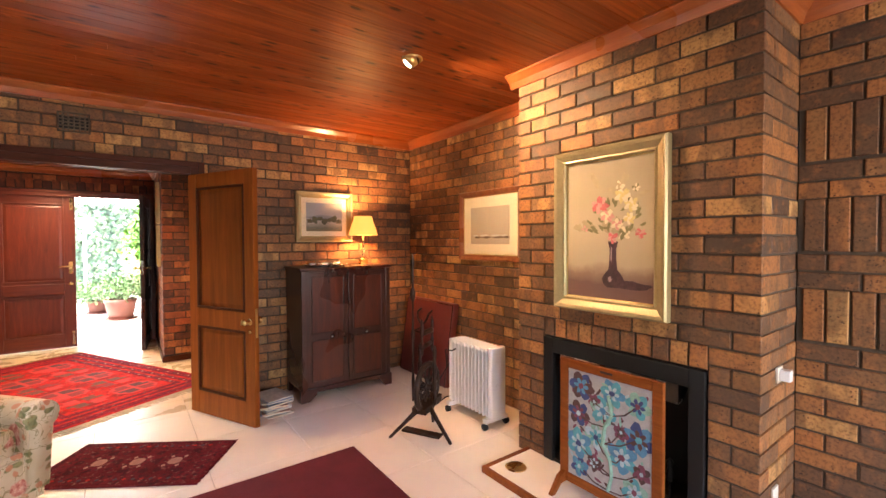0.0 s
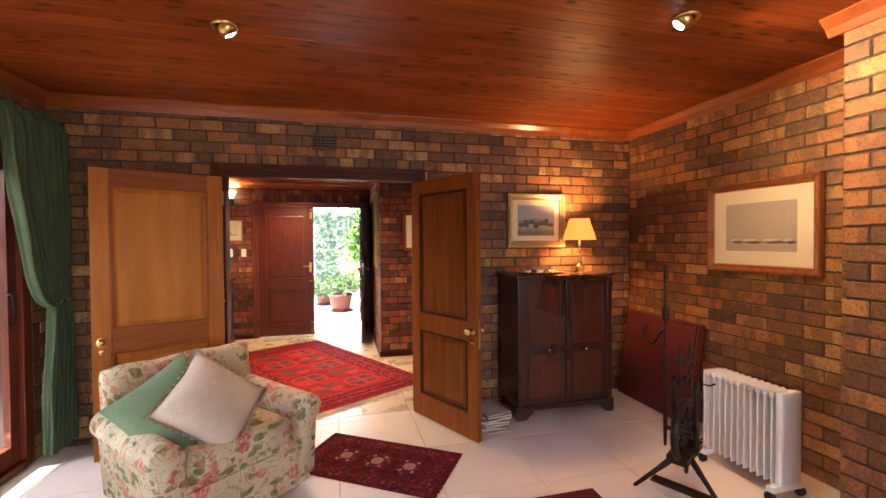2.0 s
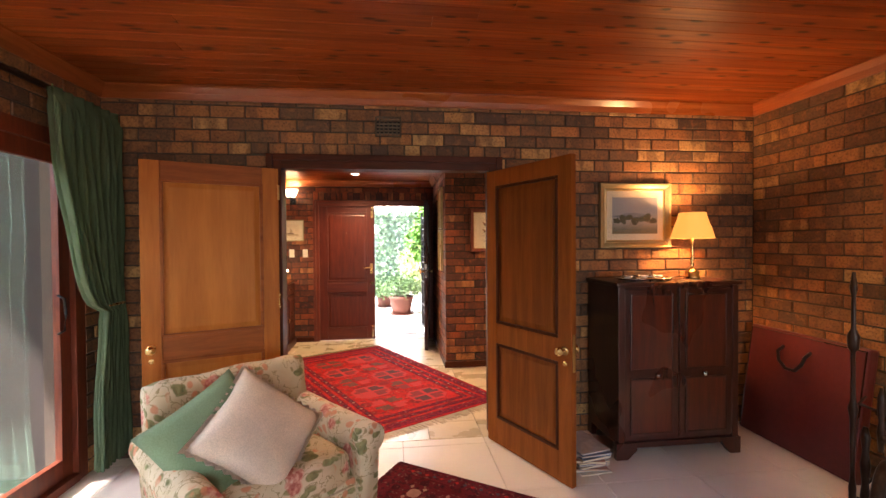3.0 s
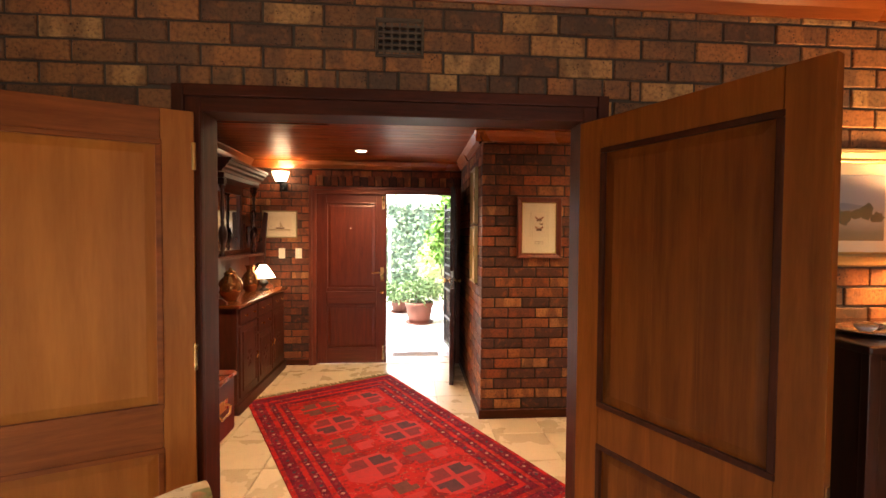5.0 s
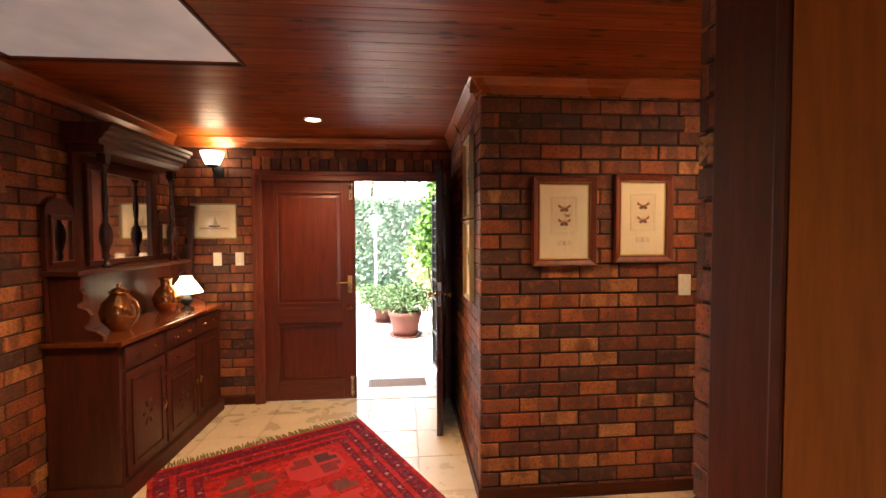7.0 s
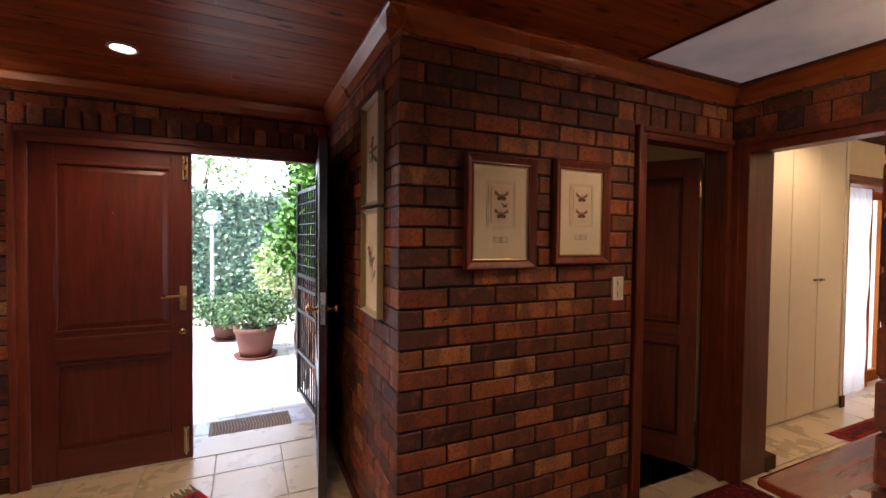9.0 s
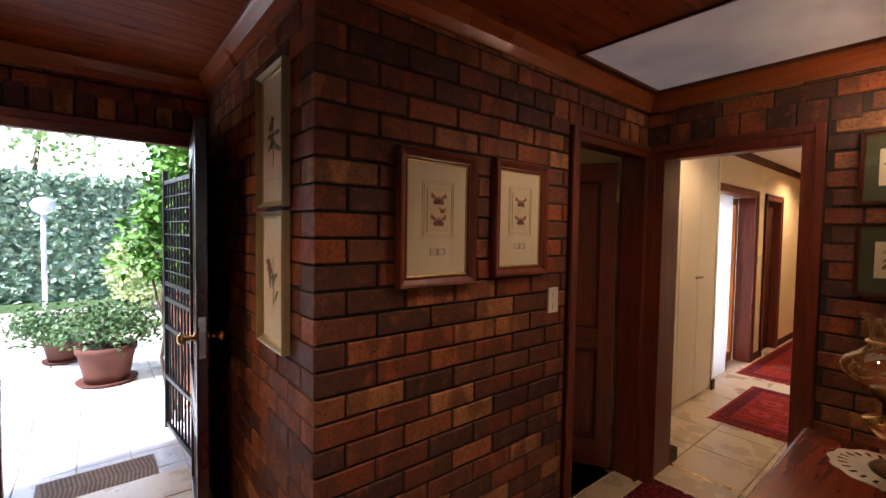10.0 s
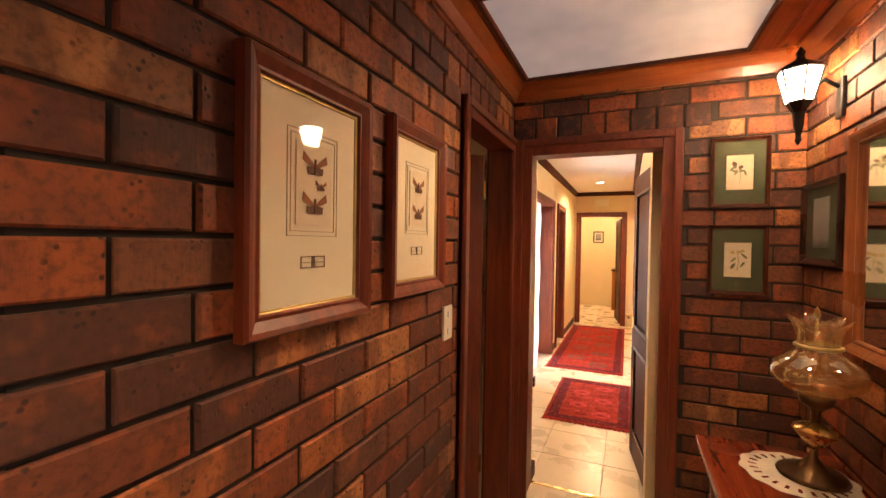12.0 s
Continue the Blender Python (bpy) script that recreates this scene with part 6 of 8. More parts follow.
part("carpet_body", boxed(-0.92, 0.92, -1.33, 1.33, 0, 0.012, bevel=0.004), M_CARPET, cp)


# ---------------------------------------------------------------- armchair
def puffed(w, d, h, seg=12, pinch=0.0):
    """A stuffed cushion, flat in xy."""
    bm = bmesh.new()
    grid = {}
    for side in (-1, 1):
        for i in range(seg + 1):
            for j in range(seg + 1):
                u, v = 2 * i / seg - 1, 2 * j / seg - 1
                edge = i in (0, seg) or j in (0, seg)
                if side == 1 and edge:
                    grid[side, i, j] = grid[-1, i, j]
                    continue
                bulge = (max(0, 1 - abs(u) ** 2.6) * max(0, 1 - abs(v) ** 2.6)) ** 0.5
                x, y = u * w / 2 * (1 - pinch * (1 - v * v) * (1 if abs(u) > 0.9 else abs(u))), v * d / 2 * (1 - pinch * (1 - u * u) * (1 if abs(v) > 0.9 else abs(v)))
                grid[side, i, j] = bm.verts.new((x, y, side * h / 2 * bulge + noise.noise(Vector((x * 6, y * 6, side))) * 0.008 * bulge))
    for side in (-1, 1):
        for i in range(seg):
            for j in range(seg):
                q = [grid[side, i, j], grid[side, i + 1, j], grid[side, i + 1, j + 1], grid[side, i, j + 1]]
                bm.faces.new(q if side == 1 else q[::-1])
    bmesh.ops.recalc_face_normals(bm, faces=bm.faces[:])
    return bm


fx, fy = 0.654, -0.756
ac = thing("armchair", "wide floral chintz armchair with scrolled arms", "armchair", pose(-0.64, 4.80, 0, 0, 0, math.degrees(math.atan2(fy, fx)) + 90))
base_m = ac.matrix_world.copy()
ac.matrix_world = base_m @ Matrix.Diagonal((0.90, 0.95, 0.99, 1))
part("base", boxed(-0.44, 0.44, -0.40, 0.36, 0.06, 0.30, bevel=0.02), M_FLORAL, ac)
part("skirt", boxed(-0.45, 0.45, -0.415, -0.40, 0.02, 0.27, bevel=0.006), M_FLORAL, ac)
bm = boxed(-0.32, 0.32, -0.43, 0.20, 0.29, 0.45, bevel=0.06)
for v in bm.verts:
    v.co.z += 0.02 * (1 - (v.co.x / 0.32) ** 2) * (1 if v.co.z > 0.37 else 0)
part("seat_cushion", bm, M_FLORAL, ac, "thick loose seat cushion", True)
bm = bmesh.new()
prof = []
for k in range(15):
    a = -0.5 + k * (math.pi + 0.7) / 14
    prof.append((0.345 + 0.075 * math.cos(a), 0.71 + 0.075 * math.sin(a)))
outline = [(0.38, 0.10), (0.385, 0.40)] + prof + [(0.262, 0.64), (0.235, 0.54), (0.215, 0.36), (0.24, 0.10)]
slices, rows_ = 14, []
for k in range(slices + 1):
    u = 2 * k / slices - 1
    pinch = 1 - max(0.0, abs(u) - 0.72) ** 2 * 2.4
    rows_.append([bm.verts.new((u * 0.45, 0.32 + (y - 0.32) * (0.55 + 0.45 * pinch), z * (0.93 + 0.07 * pinch) + 0.006 * math.sin(7 * u + 9 * z))) for y, z in outline])
for a, b in zip(rows_, rows_[1:]):
    for k in range(len(outline)):
        bm.faces.new((a[k], a[(k + 1) % len(outline)], b[(k + 1) % len(outline)], b[k]))
bm.faces.new(rows_[0]), bm.faces.new(rows_[-1][::-1])
bmesh.ops.recalc_face_normals(bm, faces=bm.faces[:])
part("backrest", bm, M_FLORAL, ac, "rolled padded back", True)
for s in (-1, 1):
    turns = [-1.0 + k * (math.pi + 1.5) / 16 for k in range(17)]
    prof = [(s * (0.435 + 0.09 * math.cos(a)), 0.475 + 0.08 * math.sin(a)) for a in turns]
    outline = [(s * 0.46, 0.08)] + prof + [(s * 0.35, 0.38), (s * 0.335, 0.08)]
    bm, rows_ = bmesh.new(), []
    for y, grow in ((-0.445, 0.90), (-0.435, 0.97), (-0.41, 1.0), (-0.2, 0.99), (0.0, 0.985), (0.18, 0.98), (0.34, 0.96)):
        rows_.append([bm.verts.new((s * 0.42 + (x - s * 0.42) * grow, y, (z if z < 0.2 else z * (0.95 + 0.05 * grow)) + 0.03 * max(0.0, y))) for x, z in outline])
    for a, b in zip(rows_, rows_[1:]):
        for k in range(len(outline)):
            bm.faces.new((a[k], a[(k + 1) % len(outline)], b[(k + 1) % len(outline)], b[k]))
    bm.faces.new(rows_[0]), bm.faces.new(rows_[-1][::-1])
    bmesh.ops.recalc_face_normals(bm, faces=bm.faces[:])
    arm = part("arm", bm, M_FLORAL, ac, "scrolled arm", True)
    pts = [(s * (0.435 + 0.084 * math.cos(a)), -0.44, 0.474 + 0.074 * math.sin(a)) for a in turns]
    part("piping", tube([(s * 0.455, -0.44, 0.1), *pts, (s * 0.357, -0.44, 0.38), (s * 0.342, -0.44, 0.1)], 0.006, 6), M_FLORAL, arm, "", True)
for x in (-0.38, 0.38):
    for y in (-0.34, 0.30):
        part("foot", lathe([(0.02, 0), (0.028, 0.03), (0.025, 0.065)], 12, (x, y, 0)), M_DARK, ac, "dark wooden foot", True)
for nm, lab, mat, m, size in (("cushion", "sage green square cushion leaning on the armchair", M_CUSHION_G, pose(-0.235, -0.13, 0.60, 55, 0, -14) @ pose(0, 0, 0, 0, 0, 32), 0.45),
                              ("cushion", "cream frilled cushion propped on one corner", M_CUSHION, pose(-0.075, -0.21, 0.605, 52, 0, 8) @ pose(0, 0, 0, 0, 0, 38), 0.45)):
    cu = thing(nm, lab, "cushion", base_m @ m)
    part("cover", puffed(size, size, 0.17, 14, 0.07), mat, cu, "", True)
    if mat is M_CUSHION:
        n, pts = 24, []
        verts = bmesh.new()
        ring_in, ring_out = [], []
        rng = random.Random(4)
        for k in range(4 * n):
            e, f_ = divmod(k, n)
            tt = 2 * f_ / n - 1
            c0 = [(tt, -1), (1, tt), (-tt, 1), (-1, -tt)][e]
            sc = 1 - 0.07 * (1 - tt * tt)
            p0 = Vector((c0[0] * size / 2 * (sc if abs(c0[0]) > 0.99 else 1), c0[1] * size / 2 * (sc if abs(c0[1]) > 0.99 else 1), 0))
            ring_in.append(verts.verts.new(p0 * 0.985)), ring_out.append(verts.verts.new(p0 * 1.075 + Vector((0, 0, 0.012 * (1 if k % 2 else -1)))))
        for k in range(4 * n):
            verts.faces.new((ring_in[k], ring_in[(k + 1) % (4 * n)], ring_out[(k + 1) % (4 * n)], ring_out[k]))
        bmesh.ops.solidify(verts, geom=verts.faces[:], thickness=0.003)
        part("frill", verts, M_CUSHION, cu, "pleated frill", True)

# ---------------------------------------------------------------- sliding doors and curtain
sd = thing("sliding_door", "glazed sliding door in a dark red timber frame", "sliding door", pose(LW - 0.05, 1.72, 0))
sd["kind"] = "structure"
DH = 2.13
part("frame", boxed(-0.06, 0.05, 3.72, 3.80, 0.0, DH, bevel=0.004), M_REDUP, sd), part("frame", boxed(-0.06, 0.05, -0.02, 0.06, 0.0, DH, bevel=0.004), M_REDUP, sd)
part("head", boxed(-0.06, 0.05, 0.0605, 3.7195, DH - 0.09, DH, bevel=0.004), M_REDUP, sd), part("sill", boxed(-0.06, 0.06, 0.0605, 3.7195, 0.0, 0.05, bevel=0.004), M_REDUP, sd)
for n, (y0, y1, x) in enumerate(((2.45, 3.715, 0.0), (1.25, 2.55, -0.03), (0.06, 1.30, 0.0))):
    pn = part("sash", boxed(x - 0.02, x + 0.02, y0, y0 + 0.08, 0.05, DH - 0.09, bevel=0.003), M_REDUP, sd)
    part("stile", boxed(x - 0.02, x + 0.02, y1 - 0.08, y1, 0.05, DH - 0.09, bevel=0.003), M_REDUP, pn)
    part("rail", boxed(x - 0.019, x + 0.019, y0 + 0.08, y1 - 0.08, 0.05, 0.17, bevel=0.003), M_REDUP, pn), part("rail", boxed(x - 0.019, x + 0.019, y0 + 0.08, y1 - 0.08, DH - 0.19, DH - 0.09, bevel=0.003), M_REDUP, pn)
    part("pane", boxed(x - 0.003, x + 0.003, y0 + 0.08, y1 - 0.08, 0.17, DH - 0.19), M_GLASS, pn).visible_shadow = False
part("pull_handle", tube([(0.02, 3.62, 0.93), (0.055, 3.62, 0.95), (0.06, 3.625, 1.05), (0.055, 3.62, 1.14), (0.02, 3.62, 1.16)], 0.008, 8), M_IRON, sd, "black pull handle", True)


def drape(name, label, m, top_w, tie_w, bottom_w, h, tie, lean, mat, folds=9, depth=0.035, thick=0.003):
    c = thing(name, label, "curtain", m)
    bm = bmesh.new()
    rows, cols = 44, 90
    grid = []
    for i in range(rows + 1):
        z = h * i / rows
        if z > tie:
            f = (z - tie) / (h - tie)
            e = f ** 0.42
            w, off = tie_w + (top_w - tie_w) * e, lean * (1 - e)
        else:
            f = (tie - z) / tie
            w, off = tie_w + (bottom_w - tie_w) * math.sqrt(f), lean * (1 - 0.12 * f)
        amp = depth * (0.5 + 0.5 * w / top_w)
        if z > h - 0.09:
            amp *= 0.55
        row = []
        for j in range(cols + 1):
            u = j / cols
            ph = 2 * math.pi * folds * u + 0.5 * math.sin(3 * u + z)
            fine = 0.35 * math.sin(2 * ph + 1.3) if z > h - 0.10 else 0.0
            row.append(bm.verts.new((amp * (math.sin(ph) + fine) + 0.006 * math.sin(9 * z + 14 * u), off + (u - 0.5) * w + 0.3 * amp * math.sin(ph * 2), z)))
        grid.append(row)
    for a, b in zip(grid, grid[1:]):
        for j in range(cols):
            bm.faces.new((a[j], a[j + 1], b[j + 1], b[j]))
    if thick:
        bmesh.ops.solidify(bm, geom=bm.faces[:], thickness=thick)
    part("cloth", bm, mat, c, "", True)
    return c


cu = drape("curtain", "sage green curtain held back by a brass tie", pose(LW + 0.14, 5.35, 0.07), 0.60, 0.17, 0.32, 2.24, 0.97, 0.21, M_GREEN, 8, 0.05)
part("tie_back", tube([(0.055 * math.cos(a), 0.20 + 0.075 * math.sin(a), 1.0 + 0.012 * math.cos(a)) for a in (2 * math.pi * k / 20 for k in range(21))], 0.009, 6), M_BRASS, cu, "brass tie-back", True)
rail = thing("curtain_rail", "dark timber curtain rail over the sliding door", "curtain rail", pose(LW + 0.06, 0, 2.32))
part("pole", tube([(0.02, 1.6, 0.0), (0.02, 5.66, 0.0)], 0.016, 10), M_DARK, rail, "", True)
for y in (1.7, 3.6, 5.6):
    part("bracket", boxed(-0.061, 0.02, y - 0.012, y + 0.012, -0.012, 0.012), M_DARK, rail)

# ---------------------------------------------------------------- hall: front door
door_frame("door_frame_2", "dark mahogany front door frame", "x", HN, -1.135, 0.635, 2.095, -0.02, 0.12, 0.07, -1, 0.085, (M_REDUP, M_REDACROSS), 0.024)
fd = door_leaf("front_door", "closed red mahogany front door leaf with raised panels", pose(-1.055, HN + 0.03, 0.012, 0, 0, 0), 0.815, 2.005, [(0.17, 0.69), (0.88, 1.90)], 0.115, M_MAHOG, M_MAHOG_H, M_MAHOG, 0.045, M_MAHOG, 0)
part("lock_rail_board", boxed(0.116, 0.70, -0.048, -0.0225, 0.715, 0.855, bevel=0.009), M_MAHOG_H, fd, "raised weather board")
handle_set(fd, 0.765, 1.08, -1, 0.12)
part("door_knob", lathe([(0.022, 0), (0.024, 0.004), (0.009, 0.01), (0.009, 0.025), (0.022, 0.035), (0.024, 0.045), (0.012, 0.054), (0.001, 0.056)], 18), M_BRASS, fd, "round brass knob", True).matrix_basis = pose(0.765, -0.0225, 0.85, 90)
part("spyhole", lathe([(0.008, 0), (0.008, 0.004), (0.004, 0.005)], 12), M_CHROME, fd, "", True).matrix_basis = pose(0.40, -0.022, 1.60, 90)
for z, ln in ((0.04, 0.17), (1.83, 0.15)):
    b = part("bolt", boxed(0.765, 0.795, -0.03, -0.0225, z, z + ln, bevel=0.002), M_BRASS, fd, "barrel bolt")
    part("bolt_rod", tube([(0.78, -0.036, z - 0.01), (0.78, -0.036, z + ln)], 0.006, 8), M_CHROME, b)
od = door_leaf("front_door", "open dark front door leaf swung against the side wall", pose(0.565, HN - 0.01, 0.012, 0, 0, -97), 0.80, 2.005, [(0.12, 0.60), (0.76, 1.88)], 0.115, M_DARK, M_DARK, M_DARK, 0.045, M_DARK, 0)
part("lock_plate", boxed(0.8, 0.803, -0.014, 0.014, 0.98, 1.16, bevel=0.001), M_CHROME, od, "steel lock plate")
for sd_ in (-1, 1):
    k = part("door_knob", lathe([(0.022, 0), (0.024, 0.004), (0.010, 0.01), (0.010, 0.035), (0.024, 0.045), (0.026, 0.058), (0.014, 0.068), (0.001, 0.07)], 18), M_BRASS, od, "round brass knob", True)
    k.matrix_basis = pose(0.735, sd_ * 0.0225, 1.06, 90 if sd_ < 0 else -90)
structure("threshold", boxed(-1.06, 0.56, HN + 0.0, HN + 0.30, -0.11, 0.004), M_TILE, "pale stone door threshold", "threshold")

g = thing("security_gate", "black wrought-iron security gate standing open", "gate", pose(0.63, HN + 0.33, -0.04, 0, 0, 96))
for x in (0.0, 0.78):
    part("stile", boxed(x, x + 0.035, -0.016, 0.016, 0, 2.03, bevel=0.002), M_IRON, g)
for z in (0.02, 0.40, 0.80, 1.02, 1.14, 1.92):
    part("rail", boxed(0.0355, 0.7795, -0.012, 0.012, z, z + 0.03, bevel=0.002), M_IRON, g)
for k in range(1, 9):
    part("bar", tube([(0.035 + 0.745 * k / 9, 0, 0.03), (0.035 + 0.745 * k / 9, 0, 1.95)], 0.007, 6), M_IRON, g)
for k in range(1, 8):
    part("cross_bar", tube([(0.035, 0.004, 1.16 + 0.095 * k), (0.78, 0.004, 1.16 + 0.095 * k)], 0.005, 6), M_IRON, g)
for k in range(9):
    x = 0.035 + 0.745 * (k + 0.5) / 9
    for z in (1.09, 1.84):
        part("scroll", tube([(x + 0.03 * math.cos(a) * (1 - a / 14), -0.008, z + 0.03 * math.sin(a) * (1 - a / 14)) for a in (0.5 * q for q in range(16))], 0.0045, 5), M_IRON, g)

# side door and corridor door
door_frame("door_frame_3", "red-brown timber frame of the side room door", "x", AN, 1.955, 2.786, 2.09, 0.0, 0.13, 0.05, -1, 0.07, (M_REDUP, M_REDACROSS), 0.022)
sdoor = door_leaf("side_room_door", "dark panelled timber door standing ajar", pose(2.735, AN + 0.16, 0.012, 0, 0, 122), 0.73, 2.0, [(0.18, 0.78), (0.92, 1.88)], 0.10, M_REDUP, M_REDACROSS, M_REDUP, 0.04, M_FRAME, 0)
for z in (0.2, 1.75):
    part("hinge", lathe([(0.008, 0), (0.008, 0.1)], 8, (0.0, 0.024, z)), M_BRASS, sdoor, "brass hinge")
structure("trim", boxed(2.737, 2.79, AN + 0.005, AN + 0.14, 0, 2.09), M_FRAME, "dark door post at the corner", "trim")
door_frame("door_frame_4", "red-brown timber frame of the corridor doorway", "y", HE, 6.64, 7.46, 2.09, 0.0, 0.31, 0.05, -1, 0.09, (M_REDUP, M_REDACROSS), 0.022)
cdoor = door_leaf("corridor_door", "open dark panelled door folded back along the corridor", pose(3.125, 6.712, 0.012, 0, 0, 8.5), 0.72, 1.99, [(0.18, 0.78), (0.92, 1.86)], 0.10, M_FRAME, M_FRAME_H, M_FRAME, 0.04, M_DARK, 0)
handle_set(cdoor, 0.66, 1.0, 1, 0.1)
structure("threshold", boxed(3.10, 3.125, 6.70, 7.41, -0.01, 0.004), M_BRASS, "thin brass strip across the doorway", "threshold")
structure("trim", boxed(3.09, 3.22, 7.41, 7.53, 0, 0.09, ), M_FRAME, "dark skirting block", "trim")

# arched doorway lining
bm = bmesh.new()
a0, a1, spring, crown, wdt = HS + 0.36, HS + 1.21, 1.74, 2.12, 0.075
half, mid = (a1 - a0) / 2, (a0 + a1) / 2
outer = [(a1, 0)] + [(mid + half * math.cos(a), spring + (crown - spring) * math.sin(a)) for a in (math.pi * k / 20 for k in range(21))] + [(a0, 0)]
inner = [(mid + (y - mid) * (half - wdt) / half, z if z < spring else spring + (z - spring) * (crown - spring - wdt) / (crown - spring)) for y, z in outer]
prism(outer + inner[::-1], 0.10, bm, "x", HW - 0.13)
structure("arch_lining", bm, M_REDUP, "red-brown timber lining of the arched doorway", "door frame")

# ---------------------------------------------------------------- hall: dresser
d = thing("dresser", "carved brown oak dresser with a mirrored, pillared top", "dresser", pose(HW + 0.012, 8.30, 0))
Y0, Y1, DX, TZ = -0.655, 0.655, 0.40, 0.935
part("body", boxed(0.0, DX - 0.01, Y0 + 0.01, Y1 - 0.01, 0.09, TZ - 0.03, bevel=0.004), M_DRESSER, d)
part("plinth", boxed(0.0, DX + 0.015, Y0 - 0.008, Y1 + 0.008, 0, 0.10, bevel=0.008), M_DRESSER, d)
part("worktop", boxed(-0.0, DX + 0.03, Y0 - 0.025, Y1 + 0.025, TZ - 0.03, TZ, bevel=0.008), M_DRESSER_TOP, d, "polished top")
thirds = [Y0 + 0.03, Y0 + 0.45, Y0 + 0.86, Y1 - 0.03]
for k, (a, b) in enumerate(zip(thirds, thirds[1:])):
    for z0, z1 in (((0.76, 0.89), (0.61, 0.74)) if k == 1 else ((0.76, 0.89),)):
        dr = part("drawer", boxed(DX - 0.012, DX + 0.008, a + 0.012, b - 0.012, z0, z1, bevel=0.005), M_DRESSER, d)
        for q in (0.28, 0.72):
            part("knob", lathe([(0.005, 0), (0.006, 0.01), (0.013, 0.02), (0.001, 0.028)], 12), M_BRASS, dr, "brass knob", True).matrix_basis = pose(DX + 0.006, a + (b - a) * q, (z0 + z1) / 2, 0, 90)
    top = 0.59 if k == 1 else 0.74
    dd = part("door", boxed(DX - 0.012, DX + 0.006, a + 0.012, b - 0.012, 0.13, top, bevel=0.004), M_DRESSER, d)
    part("panel", boxed(DX + 0.004, DX + 0.012, a + 0.075, b - 0.075, 0.20, top - 0.07, bevel=0.006), M_DRESSER, dd)
    bm = bmesh.new()
    for z0, z1, y0, y1 in ((0.18, 0.195, a + 0.055, b - 0.055), (top - 0.065, top - 0.05, a + 0.055, b - 0.055), (0.195, top - 0.065, a + 0.055, a + 0.07), (0.195, top - 0.065, b - 0.07, b - 0.055)):
        box(bm, DX + 0.004, DX + 0.016, y0, y1, z0, z1)
    part("moulding", bm, M_DRESSER, dd)
    c_y, c_z = (a + b) / 2, (0.20 + top - 0.07) / 2
    for q in range(6):
        an = q * math.pi / 3
        bm = bmesh.new()
        bmesh.ops.create_uvsphere(bm, u_segments=8, v_segments=5, radius=1, matrix=Matrix.Translation((DX + 0.012, c_y + 0.035 * math.cos(an), c_z + 0.06 * math.sin(an))) @ pose(0, 0, 0, math.degrees(an)) @ Matrix.Diagonal((0.006, 0.03, 0.014, 1)))
        part("carved_leaf", bm, M_DRESSER, dd, "", True)
    part("door_pull", tube([(DX + 0.006, b - 0.035 if k != 2 else a + 0.035, 0.44), (DX + 0.025, b - 0.035 if k != 2 else a + 0.035, 0.43), (DX + 0.012, b - 0.035 if k != 2 else a + 0.035, 0.38)], 0.006, 6), M_BRASS, dd, "brass drop pull", True)
# upper part: shelf on scrolled brackets, a tall mirror between two pillars, low arched wings
part("splash_board", boxed(0.0, 0.025, Y0 + 0.02, Y1 - 0.02, TZ, 1.30, bevel=0.003), M_DRESSER, d)
part("shelf", boxed(0.0, 0.20, Y0 + 0.0, Y1 - 0.0, 1.30, 1.328, bevel=0.006), M_DRESSER, d)
scroll = [(0.026, TZ), (0.30, TZ), (0.295, TZ + 0.02), (0.26, TZ + 0.045), (0.205, TZ + 0.06), (0.20, TZ + 0.085), (0.225, TZ + 0.105), (0.235, TZ + 0.14), (0.215, TZ + 0.17), (0.17, TZ + 0.185), (0.165, TZ + 0.205), (0.195, TZ + 0.225), (0.20, TZ + 0.26), (0.18, TZ + 0.29), (0.19, 1.299), (0.026, 1.299)]
for y in (Y0 + 0.03, Y1 - 0.06):
    part("side_bracket", prism(scroll, 0.03, None, "y", y), M_DRESSER, d, "scrolled side bracket")
part("back_board", boxed(0.0, 0.025, -0.43, 0.43, 1.329, 2.03, bevel=0.003), M_DRESSER, d)
part("canopy", boxed(0.0, 0.205, -0.43, 0.43, 2.03, 2.075, bevel=0.006), M_DRESSER, d, "overhanging canopy")
part("canopy_moulding", prism([(0.0, 2.076), (0.205, 2.076), (0.21, 2.10), (0.235, 2.115), (0.24, 2.135), (0.262, 2.15), (0.27, 2.172), (0.285, 2.178), (0.285, 2.20), (0.0, 2.20)], 0.95, None, "y", -0.475), M_DRESSER, d, "heavy stepped cornice")
for y in (-0.375, 0.375):
    pl = part("pillar", lathe([(0.026, 1.329), (0.026, 1.345), (0.016, 1.355), (0.013, 1.375), (0.024, 1.40), (0.016, 1.42), (0.021, 1.445), (0.036, 1.49), (0.040, 1.54), (0.028, 1.59), (0.013, 1.615), (0.020, 1.63), (0.012, 1.65), (0.017, 1.68), (0.021, 1.75), (0.015, 1.84), (0.012, 1.88), (0.021, 1.90), (0.012, 1.92), (0.019, 1.945), (0.026, 1.955), (0.026, 1.97)], 16, (0.165, y, 0)), M_DARK, d, "turned dark pillar", True)
    part("block", boxed(0.138, 0.192, y - 0.027, y + 0.027, 1.9705, 2.0295, bevel=0.003), M_DARK, pl)
mi = part("mirror", boxed(0.026, 0.030, -0.31, 0.31, 1.37, 1.94), M_MIRROR, d, "bevelled mirror")
for a in ((-0.35, 0.35, 1.335, 1.37), (-0.35, 0.35, 1.94, 1.98), (-0.35, -0.31, 1.3705, 1.9395), (0.31, 0.35, 1.3705, 1.9395)):
    part("mirror_frame", boxed(0.026, 0.05, *a, bevel=0.005), M_DRESSER, mi)
